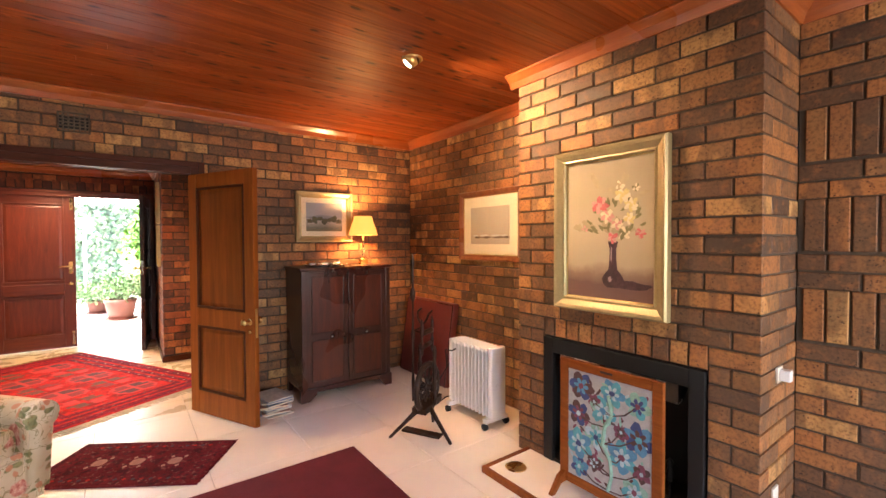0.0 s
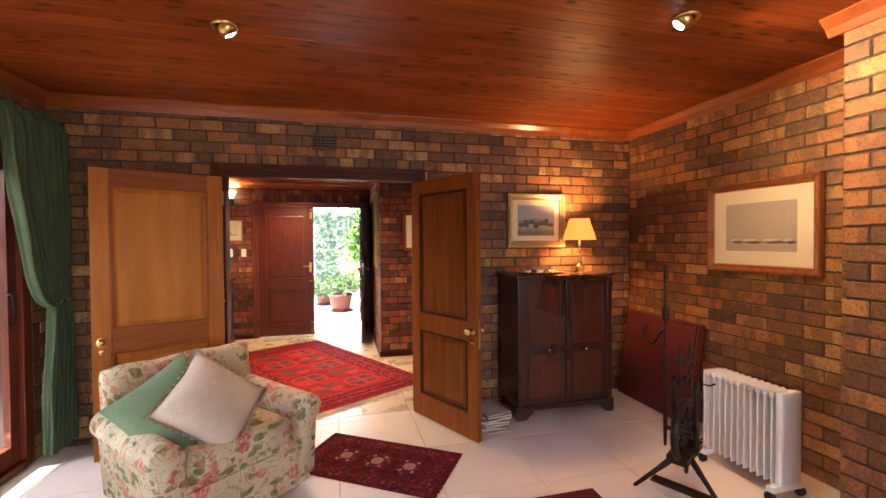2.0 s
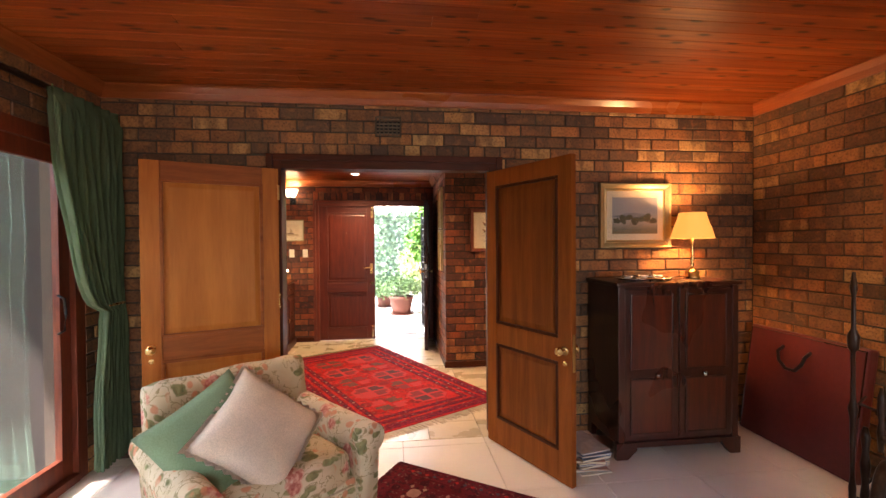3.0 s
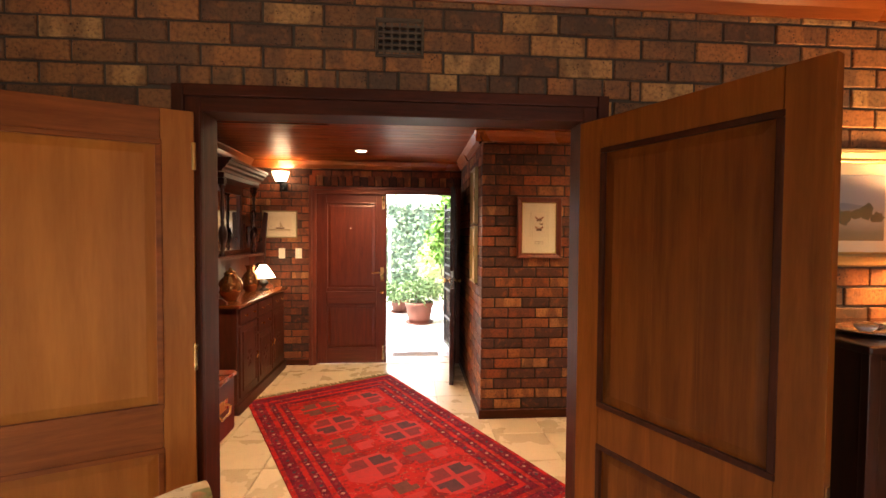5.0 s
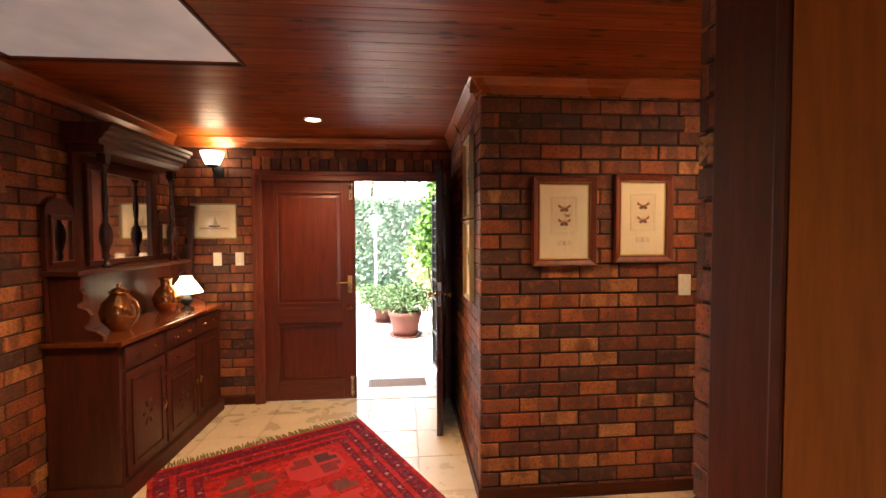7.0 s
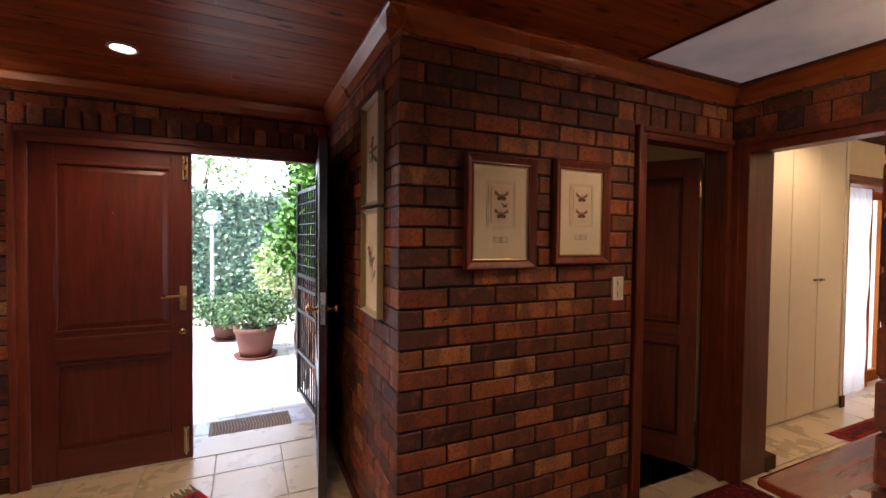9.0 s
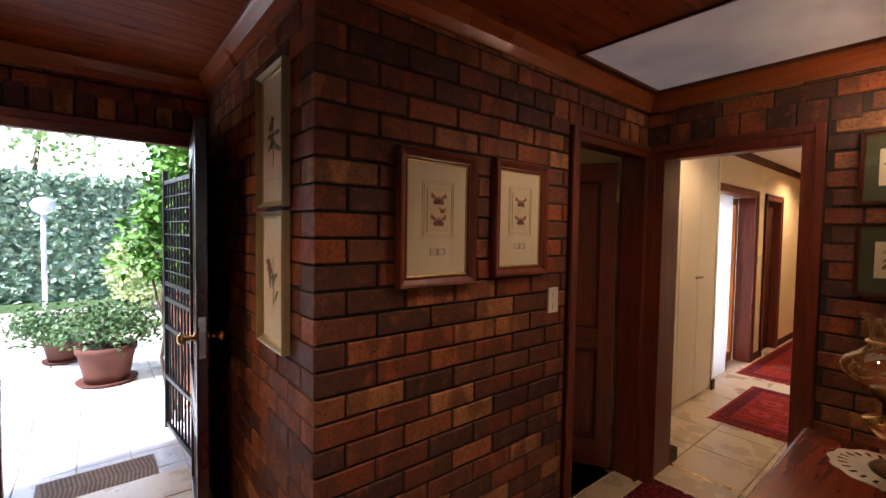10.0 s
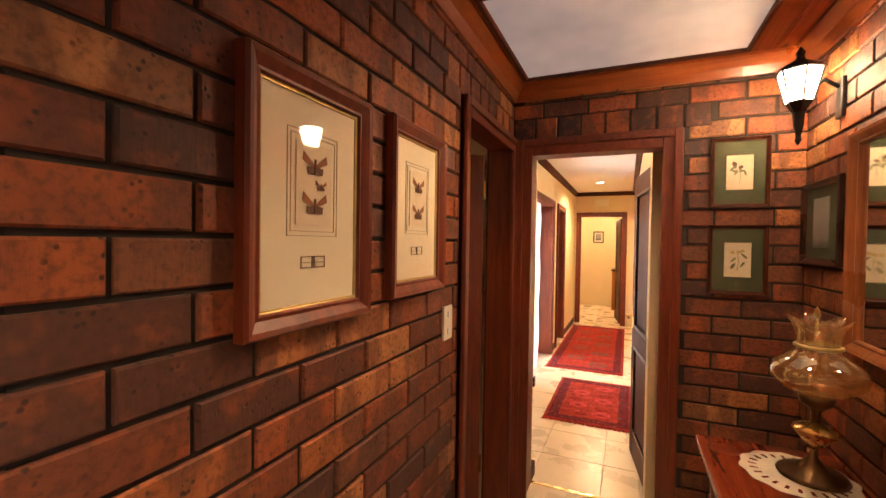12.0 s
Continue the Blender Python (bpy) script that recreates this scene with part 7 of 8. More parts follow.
for sd_ in (-1, 1):
    c_ = sd_ * 0.535
    arch_ = [(c_ + 0.105 * math.cos(a), 1.66 + 0.085 * math.sin(a)) for a in (math.pi * q / 12 for q in range(13))]
    wing = part("wing", prism([(c_ + 0.105, 1.329)] + arch_ + [(c_ - 0.105, 1.329)], 0.025, None, "x", 0.0), M_DRESSER, d, "low arched wing with a small mirror")
    part("mirror", boxed(0.0255, 0.0285, c_ - 0.065, c_ + 0.065, 1.38, 1.62), M_MIRROR, wing, "small mirror")
    for a in ((c_ - 0.085, c_ + 0.085, 1.36, 1.38), (c_ - 0.085, c_ + 0.085, 1.62, 1.645), (c_ - 0.085, c_ - 0.065, 1.3805, 1.6195), (c_ + 0.065, c_ + 0.085, 1.3805, 1.6195)):
        part("mirror_frame", boxed(0.0255, 0.042, *a, bevel=0.004), M_DRESSER, wing)
M_COPPER = plain("copper_lustre_glaze", (0.36, 0.15, 0.055), 0.14, 0.85, 30, 0.2, 0.1)
v = thing("ginger_jar", "bulbous copper-lustre jar on the dresser", "jar", pose(-1.56, 7.93, TZ + 0.001))
part("jar", lathe([(0.05, 0), (0.06, 0.02), (0.098, 0.07), (0.108, 0.12), (0.09, 0.18), (0.055, 0.215), (0.05, 0.235)], 24), M_COPPER, v, "", True)
part("lid", lathe([(0.055, 0.235), (0.056, 0.245), (0.035, 0.262), (0.012, 0.27), (0.016, 0.285), (0.001, 0.295)], 20), M_COPPER, v, "domed lid", True)
v = thing("vase", "copper-coloured vase behind a small lamp", "vase", pose(-1.62, 8.56, TZ + 0.001))
part("vase_body", lathe([(0.05, 0), (0.08, 0.05), (0.095, 0.11), (0.07, 0.17), (0.035, 0.21), (0.04, 0.25), (0.055, 0.27)], 22), M_COPPER, v, "", True)
v = thing("small_lamp", "small lit oil lamp with a white fluted shade", "lamp", pose(-1.52, 8.66, TZ + 0.001))
part("base", lathe([(0.05, 0), (0.052, 0.01), (0.02, 0.025), (0.018, 0.04), (0.045, 0.06), (0.05, 0.085), (0.025, 0.11), (0.016, 0.15)], 20), M_IRON, v, "dark metal base", True)
bm = bmesh.new()
n = 36
rings = [[bm.verts.new((r * (1 + f * 0.06 * (1 if k % 2 else -1)) * math.cos(2 * math.pi * k / n), r * (1 + f * 0.06 * (1 if k % 2 else -1)) * math.sin(2 * math.pi * k / n), z)) for k in range(n)] for r, z, f in ((0.115, 0.135, 1), (0.10, 0.16, 0.8), (0.07, 0.215, 0.5), (0.045, 0.25, 0.2), (0.04, 0.265, 0.0))]
for a, b in zip(rings, rings[1:]):
    for k in range(n):
        bm.faces.new((a[k], a[(k + 1) % n], b[(k + 1) % n], b[k]))
part("shade", bm, M_SHADE_WHITE, v, "glowing white fluted shade", True)
v = thing("carved_paddle", "long dark carved wooden paddle leaning in the corner", "paddle", pose(-1.66, 8.85, TZ + 0.001, -6, 5, 0))
part("blade", prism([(-0.06, 0), (0.06, 0), (0.055, 0.30), (0.03, 0.62), (0.02, 0.85), (-0.02, 0.85), (-0.03, 0.62), (-0.055, 0.30)], 0.025, None, "y", -0.012), M_DARK, v)

# hall: chest on a stand
k = thing("chest", "reddish wooden chest with brass end handles on a stand", "chest", pose(-1.36, HS + 0.215, 0))
part("stand", boxed(-0.36, 0.03, -0.17, 0.15, 0, 0.385, bevel=0.006), M_DARK, k, "dark recessed stand")
part("body", boxed(-0.39, 0.385, -0.195, 0.185, 0.385, 0.70, bevel=0.005), M_MAHOG, k)
part("lid", boxed(-0.40, 0.40, -0.205, 0.20, 0.70, 0.725, bevel=0.006), M_TABLE, k, "polished lid")
part("carrying_handle", tube([(0.386, -0.07, 0.57), (0.41, -0.07, 0.56), (0.415, -0.05, 0.525), (0.415, 0.05, 0.525), (0.41, 0.07, 0.56), (0.386, 0.07, 0.57)], 0.007, 8), M_BRASS, k, "brass carrying handle", True)
part("handle_plate", boxed(0.385, 0.389, -0.09, 0.09, 0.54, 0.60, bevel=0.001), M_BRASS, k, "brass plate")
bk = thing("folded_cloth", "brown folded cloth lying on the chest", "cloth", pose(-1.40, HS + 0.16, 0.725))
part("folds", boxed(-0.2, 0.26, -0.13, 0.12, 0, 0.025, bevel=0.011), M_TABLE, bk)

# ---------------------------------------------------------------- hall: wall pieces
p = picture("boat_print", "small print of a sailing boat in a thin frame", pose(-1.467, HN - 0.004, 1.493), 0.395, 0.315, 0.014, M_GILT_DULL, M_MOUNT, 0.03, M_PAPER, (0.27, 0.19), 0.016)
part("printed_boat", prism([(-0.05, 0.12), (0.06, 0.12), (0.045, 0.105), (-0.035, 0.105)], -0.001, None, "y", -0.0095), M_INK, p)
part("printed_sail", prism([(0.0, 0.125), (0.04, 0.125), (0.005, 0.20)], -0.001, None, "y", -0.0095), M_INK_PALE, p)
part("printed_sea", boxed(-0.12, 0.12, -0.0102, -0.0092, 0.085, 0.102), M_INK_PALE, p)
plate_switch("light_switch", "ivory light switch on the brick wall", pose(-1.445, HN - 0.001, 1.255), 0.072, 0.118, 1)
plate_switch("light_switch", "ivory double light switch on the brick wall", pose(-1.255, HN - 0.001, 1.255), 0.072, 0.118, 3)
plate_switch("light_switch", "ivory light switch beside the side room door", pose(1.845, AN - 0.001, 1.166), 0.074, 0.122, 2)
s = thing("wall_sconce", "lit opal glass wall sconce on a dark bracket", "wall lamp", pose(-1.42, HN, 2.07))
part("back_plate", boxed(-0.045, 0.045, -0.02, 0, -0.04, 0.06, bevel=0.008), M_IRON, s)
part("arm", tube([(0, -0.015, 0.0), (0, -0.07, -0.02), (0, -0.115, 0.01), (0, -0.12, 0.045)], 0.009, 8), M_IRON, s, "", True)
part("gallery", lathe([(0.03, 0.04), (0.05, 0.05), (0.052, 0.06)], 16, (0, -0.12, 0)), M_IRON, s, "", True)
bm = bmesh.new()
n = 24
rings = [[bm.verts.new((r * math.cos(2 * math.pi * k / n), -0.12 + r * math.sin(2 * math.pi * k / n), z)) for k in range(n)] for r, z in ((0.05, 0.055), (0.068, 0.09), (0.085, 0.14), (0.095, 0.165))]
for a, b in zip(rings, rings[1:]):
    for k in range(n):
        bm.faces.new((a[k], a[(k + 1) % n], b[(k + 1) % n], b[k]))
part("shade", bm, M_SHADE_WHITE, s, "glowing opal shade", True)


def downlight(m):
    e = thing("downlight", "round recessed white downlight, lit", "downlight", m, "recessed downlights")
    part("rim", lathe([(0.05, 0.0), (0.066, 0.0), (0.068, -0.005), (0.06, -0.010), (0.05, -0.006)], 28, loop=True), M_ENAMEL, e, "white rim", True)
    part("lamp", lathe([(0.001, -0.003), (0.05, -0.003), (0.05, 0.0), (0.001, 0.0)], 24), M_BULB, e, "glowing lamp")


for x, y, z in ((-0.46, 8.40, HC), (-0.40, 6.66, HC), (1.74, 6.76, HC), (7.6, 7.3, CC), (4.0, 7.3, CC)):
    downlight(pose(x, y, z - 0.001))


def butterfly(p, cx, cz, s, seed, y=-0.0098):
    for sd_ in (-1, 1):
        part("printed_wing", prism([(cx, cz), (cx + sd_ * s * 1.0, cz + s * 0.75), (cx + sd_ * s * 1.1, cz + s * 0.25), (cx + sd_ * s * 0.35, cz - s * 0.05)][::sd_], -0.001, None, "y", y), M_INK_ORANGE, p)
        part("printed_wing", prism([(cx, cz), (cx + sd_ * s * 0.7, cz - s * 0.1), (cx + sd_ * s * 0.65, cz - s * 0.5), (cx + sd_ * s * 0.2, cz - s * 0.55)][::sd_], -0.001, None, "y", y - 0.0004), M_INK, p)
    part("printed_body", boxed(cx - s * 0.06, cx + s * 0.06, y - 0.002, y, cz - s * 0.5, cz + s * 0.4), M_INK, p)


M_INK_ORANGE = plain("orange_brown_ink", (0.27, 0.10, 0.04), 0.8, 0, 160, 0.5)
for n, (x, z, w, h) in enumerate(((1.117, 1.345, 0.372, 0.505), (1.583, 1.362, 0.352, 0.50))):
    p = picture("butterfly_print", "butterfly print in a mahogany frame with gilt slip", pose(x, AN - 0.004, z), w, h, 0.042, M_REDUP, M_MOUNT, 0.05, M_PAPER, (0.105, 0.165), 0.03, M_GILT)
    bits = p.children
    for o in bits:
        if o.name.startswith("print"):
            o.location.z = 0.035
    cz = h / 2 + 0.035
    for g_, mat in ((0.066, M_INK_PALE), (0.075, M_INK_PALE)):
        a, b = g_, 0.085 + (g_ - 0.055)
        bm = bmesh.new()
        for q in ((-a, a, cz - b, cz - b + 0.0015), (-a, a, cz + b - 0.0015, cz + b), (-a, -a + 0.0015, cz - b, cz + b), (a - 0.0015, a, cz - b, cz + b)):
            box(bm, q[0], q[1], -0.0075, -0.0058, q[2], q[3])
        part("ruled_line", bm, mat, p)
    butterfly(p, 0.0, cz + 0.038, 0.034, 1), butterfly(p, 0.0, cz - 0.042, 0.034, 2)
    if n == 0:
        butterfly(p, 0.018, cz - 0.002, 0.016, 3)
    for x0 in (-0.036, 0.002):
        bm = bmesh.new()
        a0, a1, b0, b1 = x0, x0 + 0.034, 0.118, 0.142
        for q in ((a0, a1, b0, b0 + 0.0018), (a0, a1, b1 - 0.0018, b1), (a0, a0 + 0.0018, b0, b1), (a1 - 0.0018, a1, b0, b1)):
            box(bm, q[0], q[1], -0.0075, -0.0058, q[2], q[3])
        part("caption_box", bm, M_INK, p)
        part("caption_line", boxed(a0 + 0.007, a1 - 0.007, -0.0072, -0.0058, 0.128, 0.1305), M_INK_PALE, p)
M_BOTANY = plain("olive_botanical_ink", (0.16, 0.18, 0.09), 0.8, 0, 120, 0.4)


def sprig(p, cx, cz, s, seed, bloom):
    rng = random.Random(seed)
    stem = part("printed_stem", tube([(cx, -0.0098, cz - s), (cx + 0.004, -0.0098, cz), (cx - 0.004, -0.0098, cz + s * 0.8)], 0.0012, 5), M_BOTANY, p)
    for k in range(7):
        part("printed_leaf", blob(cx + rng.uniform(-0.6, 0.6) * s, cz + rng.uniform(-0.7, 0.6) * s, s * 0.30, s * 0.09, -0.0098, 8, 0.2, k, rng.uniform(0, 3)), M_BOTANY, stem)
    for k in range(3):
        part("printed_bloom", blob(cx + rng.uniform(-0.5, 0.5) * s, cz + rng.uniform(0.3, 0.9) * s, s * 0.18, s * 0.16, -0.0106, 8, 0.3, k + 9), bloom, stem)


for z, h in ((1.63, 0.50), (1.115, 0.50)):
    p = picture("botanical_picture", "tall botanical print in a thin dull-gilt frame", pose(AX - 0.004, 7.825, z, 0, 0, -90), 0.30, h, 0.018, M_GILT_DULL, M_MOUNT, 0.05, M_PAPER, (0.16, 0.29), 0.03, M_GILT)
    sprig(p, 0, h / 2, 0.10, int(z * 10), M_INK_ORANGE)
for n, (z, h) in enumerate(((1.70, 0.325), (1.295, 0.325))):
    p = picture("flower_print", "flower print with dark green mount and brown frame", pose(HE - 0.004, 6.41, z, 0, 0, -90), 0.235, h, 0.018, M_FRAME, M_MOUNT_GREEN, 0.05, M_PAPER, (0.105, 0.16), 0.02, None)
    sprig(p, 0, h / 2, 0.05, n + 3, M_GILT if n else M_INK)
M_DARKPRINT = painting_material("grey_engraving", [(0.0, (0.08, 0.075, 0.07)), (0.4, (0.12, 0.115, 0.105)), (0.55, (0.24, 0.23, 0.21)), (1.0, (0.30, 0.29, 0.265))], 9, 0.6, 0.2)
p = picture("engraving", "small grey engraving in a dark wooden frame", pose(2.585, HS + 0.004, 1.45, 0, 0, 180), 0.36, 0.34, 0.025, M_DARK, M_MOUNT_GREEN, 0.04, M_DARKPRINT, (0.15, 0.20), 0.022)
mr = picture("hall_mirror", "brown timber-framed wall mirror over the side table", pose(1.96, HS + 0.004, 1.17, 0, 0, 180), 0.70, 0.74, 0.045, M_MAHOG_LIGHT, M_MIRROR, 0, None, None, 0.035, None, False)
tagged(mr, "", "mirror")

# lantern
s = thing("wall_lantern", "lit black carriage lantern with opal panes", "wall lamp", pose(2.455, HS, 1.985) @ Matrix.Scale(0.82, 4))
part("back_plate", boxed(-0.035, 0.035, 0.0, 0.018, 0.02, 0.20, bevel=0.006), M_IRON, s)
part("arm", tube([(0, 0.015, 0.16), (0, 0.07, 0.20), (0, 0.12, 0.17), (0, 0.16, 0.10)], 0.010, 8), M_IRON, s, "", True)
part("tail", lathe([(0.004, -0.09), (0.014, -0.07), (0.010, -0.05), (0.02, 0.0), (0.024, 0.06), (0.05, 0.10), (0.052, 0.11)], 6, (0, 0.16, 0)), M_IRON, s)
part("cage_glass", lathe([(0.052, 0.112), (0.085, 0.245)], 6, (0, 0.16, 0)), M_LANTERN, s, "glowing opal panes")
for k in range(6):
    a = 2 * math.pi * k / 6
    part("cage_bar", tube([(0.054 * math.cos(a), 0.16 + 0.054 * math.sin(a), 0.108), (0.088 * math.cos(a), 0.16 + 0.088 * math.sin(a), 0.248)], 0.005, 6), M_IRON, s)
part("roof", lathe([(0.098, 0.246), (0.098, 0.256), (0.05, 0.285), (0.02, 0.30), (0.014, 0.32), (0.02, 0.335), (0.004, 0.36)], 6, (0, 0.16, 0)), M_IRON, s)

# side table, doily, oil lamp
t = thing("side_table", "polished red-brown side table under the mirror", "table", pose(1.965, HS + 0.225, 0))
bm = boxed(-0.46, 0.46, -0.215, 0.225, 0.725, 0.755, bevel=0.012)
part("tabletop", bm, M_TABLE, t, "polished red top")
part("apron", boxed(-0.41, 0.41, -0.18, 0.18, 0.62, 0.725, bevel=0.004), M_MAHOG, t)
for x in (-0.38, 0.38):
    for y in (-0.15, 0.15):
        part("leg", lathe([(0.018, 0), (0.022, 0.05), (0.016, 0.10), (0.024, 0.25), (0.02, 0.45), (0.03, 0.56), (0.03, 0.625)], 12, (x, y, 0)), M_MAHOG, t, "turned leg", True)
M_LACE_CLOTH = fabric("ivory_lace", (0.72, 0.66, 0.54), 200)
dl = thing("doily", "ivory crocheted lace doily on the side table", "doily", pose(2.20, 6.34, 0.756))
bm = bmesh.new()
n = 72
rings = [[bm.verts.new((r * (1 + sc * math.cos(12 * 2 * math.pi * k / n)) * math.cos(2 * math.pi * k / n), r * (1 + sc * math.cos(12 * 2 * math.pi * k / n)) * math.sin(2 * math.pi * k / n), z)) for k in range(n)] for r, sc, z in ((0.16, 0.03, 0.0), (0.16, 0.03, 0.002), (0.135, 0, 0.0025), (0.11, 0, 0.0025), (0.09, 0, 0.003))]
for i, (a, b) in enumerate(zip(rings, rings[1:])):
    for k in range(n):
        if i == 2 and k % 3 == 0:
            continue
        bm.faces.new((a[k], a[(k + 1) % n], b[(k + 1) % n], b[k]))
bm.faces.new(rings[-1])
part("lace", bm, M_LACE_CLOTH, dl)
o = thing("oil_lamp", "antique oil lamp with amber glass shade and brass font", "oil lamp", pose(2.20, 6.30, 0.759) @ Matrix.Scale(0.93, 4))
part("foot", lathe([(0.10, 0), (0.105, 0.008), (0.095, 0.018), (0.05, 0.032), (0.03, 0.05), (0.016, 0.07), (0.008, 0.10)], 28), M_BRONZE, o, "dull brass foot", True)
part("rod", tube([(0, 0, 0.09), (0, 0, 0.57)], 0.005, 8), M_BRASS, o, "brass rod", True)
part("rod_finial", lathe([(0.005, 0.565), (0.012, 0.58), (0.006, 0.60), (0.001, 0.61)], 12), M_BRASS, o, "", True)
ox, oy, oz = -0.17, 0.05, 0.055
part("bracket", tube([(0, 0, 0.31), (-0.03, 0.009, 0.335), (-0.08, 0.024, 0.335), (ox + 0.03, oy - 0.008, 0.30)], 0.005, 6), M_BRASS, o, "curved brass bracket", True)
part("font", lathe([(0.006, 0.115), (0.025, 0.125), (0.046, 0.15), (0.062, 0.172), (0.058, 0.18), (0.03, 0.188), (0.016, 0.20)], 26, (ox, oy, oz)), M_BRASS, o, "brass oil font", True)
part("burner_cup", lathe([(0.014, 0.198), (0.014, 0.235), (0.03, 0.25), (0.045, 0.262), (0.048, 0.288)], 24, (ox, oy, oz)), M_BRONZE, o, "dark burner cup", True)
outer = [(0.045, 0.286), (0.09, 0.305), (0.122, 0.335), (0.128, 0.36), (0.115, 0.385), (0.08, 0.41), (0.058, 0.43), (0.06, 0.445), (0.055, 0.452), (0.055, 0.475), (0.062, 0.50), (0.078, 0.53)]
bm = bmesh.new()
n = 40
full = outer + [(r - 0.003, z) for r, z in reversed(outer)]
rings = []
for r, z in full:
    fl = max(0, (z - 0.49) / 0.04)
    rings.append([bm.verts.new((r * (1 + 0.14 * fl * math.cos(6 * 2 * math.pi * k / n)) * math.cos(2 * math.pi * k / n), r * (1 + 0.14 * fl * math.cos(6 * 2 * math.pi * k / n)) * math.sin(2 * math.pi * k / n), z + 0.012 * fl * math.cos(6 * 2 * math.pi * k / n))) for k in range(n)])
for a, b in zip(rings, rings[1:] + rings[:1]):
    for k in range(n):
        bm.faces.new((a[k], a[(k + 1) % n], b[(k + 1) % n], b[k]))
bmesh.ops.recalc_face_normals(bm, faces=bm.faces[:])
bmesh.ops.translate(bm, verts=bm.verts[:], vec=(ox, oy, oz))
part("glass_shade", bm, M_AMBER, o, "amber glass shade with a frilled rim", True)
part("chimney_ring", lathe([(0.058, 0.438), (0.064, 0.442), (0.064, 0.448), (0.058, 0.452)], 28, (ox, oy, oz), loop=True), M_GILT, o, "gilt band", True)

# dark mat in front of the side room door
rug("door_rug", "small very dark fringed rug before the doorway", pose(2.45, 7.17, 0.001, 0, 0, 90), 0.75, 0.50, M_RUG_DARK, M_RUG_BAND, (1, 2), [M_SLATE], 0.03, (M_RUG_DARK, M_RUG_DARK), 0.008, 1, None, M_RUG_DARK)

# ---------------------------------------------------------------- corridor
for n, (x0, x1) in enumerate(((3.115, 3.66), (3.66, 4.08), (4.08, 4.50), (4.50, 4.91))):
    c = thing("built_in_cupboard", "tall ivory built-in cupboard with a flat door", "cupboard", pose(x0, 7.80, 0), "corridor cupboards")
    part("body", boxed(0.001, x1 - x0 - 0.001, -0.0, 0.029, 0.0, CC - 0.07), M_CUPBOARD, c)
    dr = part("door", boxed(0.003, x1 - x0 - 0.003, -0.022, -0.001, 0.03, CC - 0.09, bevel=0.002), M_CUPBOARD, c)
    x = x1 - x0 - 0.04 if n % 2 == 0 else 0.04
    part("handle", boxed(x - 0.03, x + 0.03, -0.045, -0.022, 1.15, 1.17, bevel=0.004), M_GILT_DULL, dr, "small handle")
structure("trim", boxed(4.915, 4.955, 7.77, 7.8295, 0, CC - 0.07), M_CUPBOARD, "ivory cupboard end post", "trim")
structure("trim", boxed(4.905, 4.975, 7.755, 7.769, 0, 0.10), M_FRAME, "dark skirting block", "trim")
door_frame("door_frame_5", "dark timber frame of the glazed side door", "x", 7.83, 5.0, 6.40, 2.10, 0.0, 0.17, 0.08, -1, 0.08, (M_REDUP, M_REDACROSS), 0.02)
door_frame("door_frame_6", "dark timber frame of a bedroom door", "x", 7.83, 6.72, 7.50, 2.10, 0.0, 0.17, 0.08, -1, 0.08, (M_REDUP, M_REDACROSS), 0.02)
structure("bedroom_door", boxed(6.80, 7.42, 7.90, 7.94, 0, 2.02), M_FRAME, "closed dark bedroom door", "door")
door_frame("door_frame_7", "dark timber frame at the corridor's end", "y", 9.0, 6.90, 7.80, 2.12, 0.0, 0.15, 0.08, -1, 0.09, (M_REDUP, M_REDACROSS), 0.02)
er = door_leaf("end_door", "open dark door at the corridor's end", pose(9.17, 6.99, 0.012, 0, 0, 8), 0.72, 2.0, [(0.18, 0.78), (0.92, 1.88)], 0.1, M_FRAME, M_FRAME_H, M_FRAME)
structure("mullion", boxed(5.78, 5.86, 7.93, 8.0, 0.0, 2.02), M_OAK, "pale timber mullion of the glazed door", "trim")
gd = thing("glazed_door", "bright glazed side door behind a white net curtain", "door", pose(5.08, 8.02, 0))
for a in ((0.0, 0.07, 0, 2.02), (1.17, 1.24, 0, 2.02)):
    part("stile", boxed(a[0], a[1], -0.02, 0.02, a[2], a[3], bevel=0.003), M_OAK, gd)
part("rail", boxed(0.0705, 1.1695, -0.02, 0.02, 0, 0.12, bevel=0.003), M_OAK, gd), part("rail", boxed(0.0705, 1.1695, -0.02, 0.02, 1.93, 2.02, bevel=0.003), M_OAK, gd)
part("pane", boxed(0.07, 1.17, -0.003, 0.003, 0.12, 1.93), M_GLASS, gd).visible_shadow = False
nc = drape("net_curtain", "white net curtain over the glazed door", pose(5.36, 7.862, 0.03, 0, 0, 90), 0.56, 0.50, 0.54, 1.97, 0.5, 0.0, M_NET, 9, 0.014, 0)
rug("corridor_runner", "bright red patterned runner on the cream tiles", pose(4.76, 7.17, 0.001, 0, 0, 90), 1.20, 0.72, M_RUNNER, M_RUG_BAND, (2, 5), [M_BRIGHT, M_RUNNER], 0.03, (M_RUNNER, M_RUNNER), 0.008, 1, None, M_RUNNER)
rug("corridor_rug", "long faded crimson rug further down the corridor", pose(7.2, 7.34, 0.001, 0, 0, 90), 2.9, 0.88, M_RUNNER, M_RUG_BAND, (2, 9), [M_GUL_OLIVE, M_RUNNER], 0.04, (M_RUNNER, M_RUNNER), 0.008, 1, None, M_RUNNER)
plate_switch("light_switch", "ivory light switch in the corridor", pose(6.6, 7.829, 1.2), 0.07, 0.115)
vt = thing("air_vent", "cream wall vent over the end doorway", "vent", pose(9.0, 7.35, 2.24, 0, 0, -90))
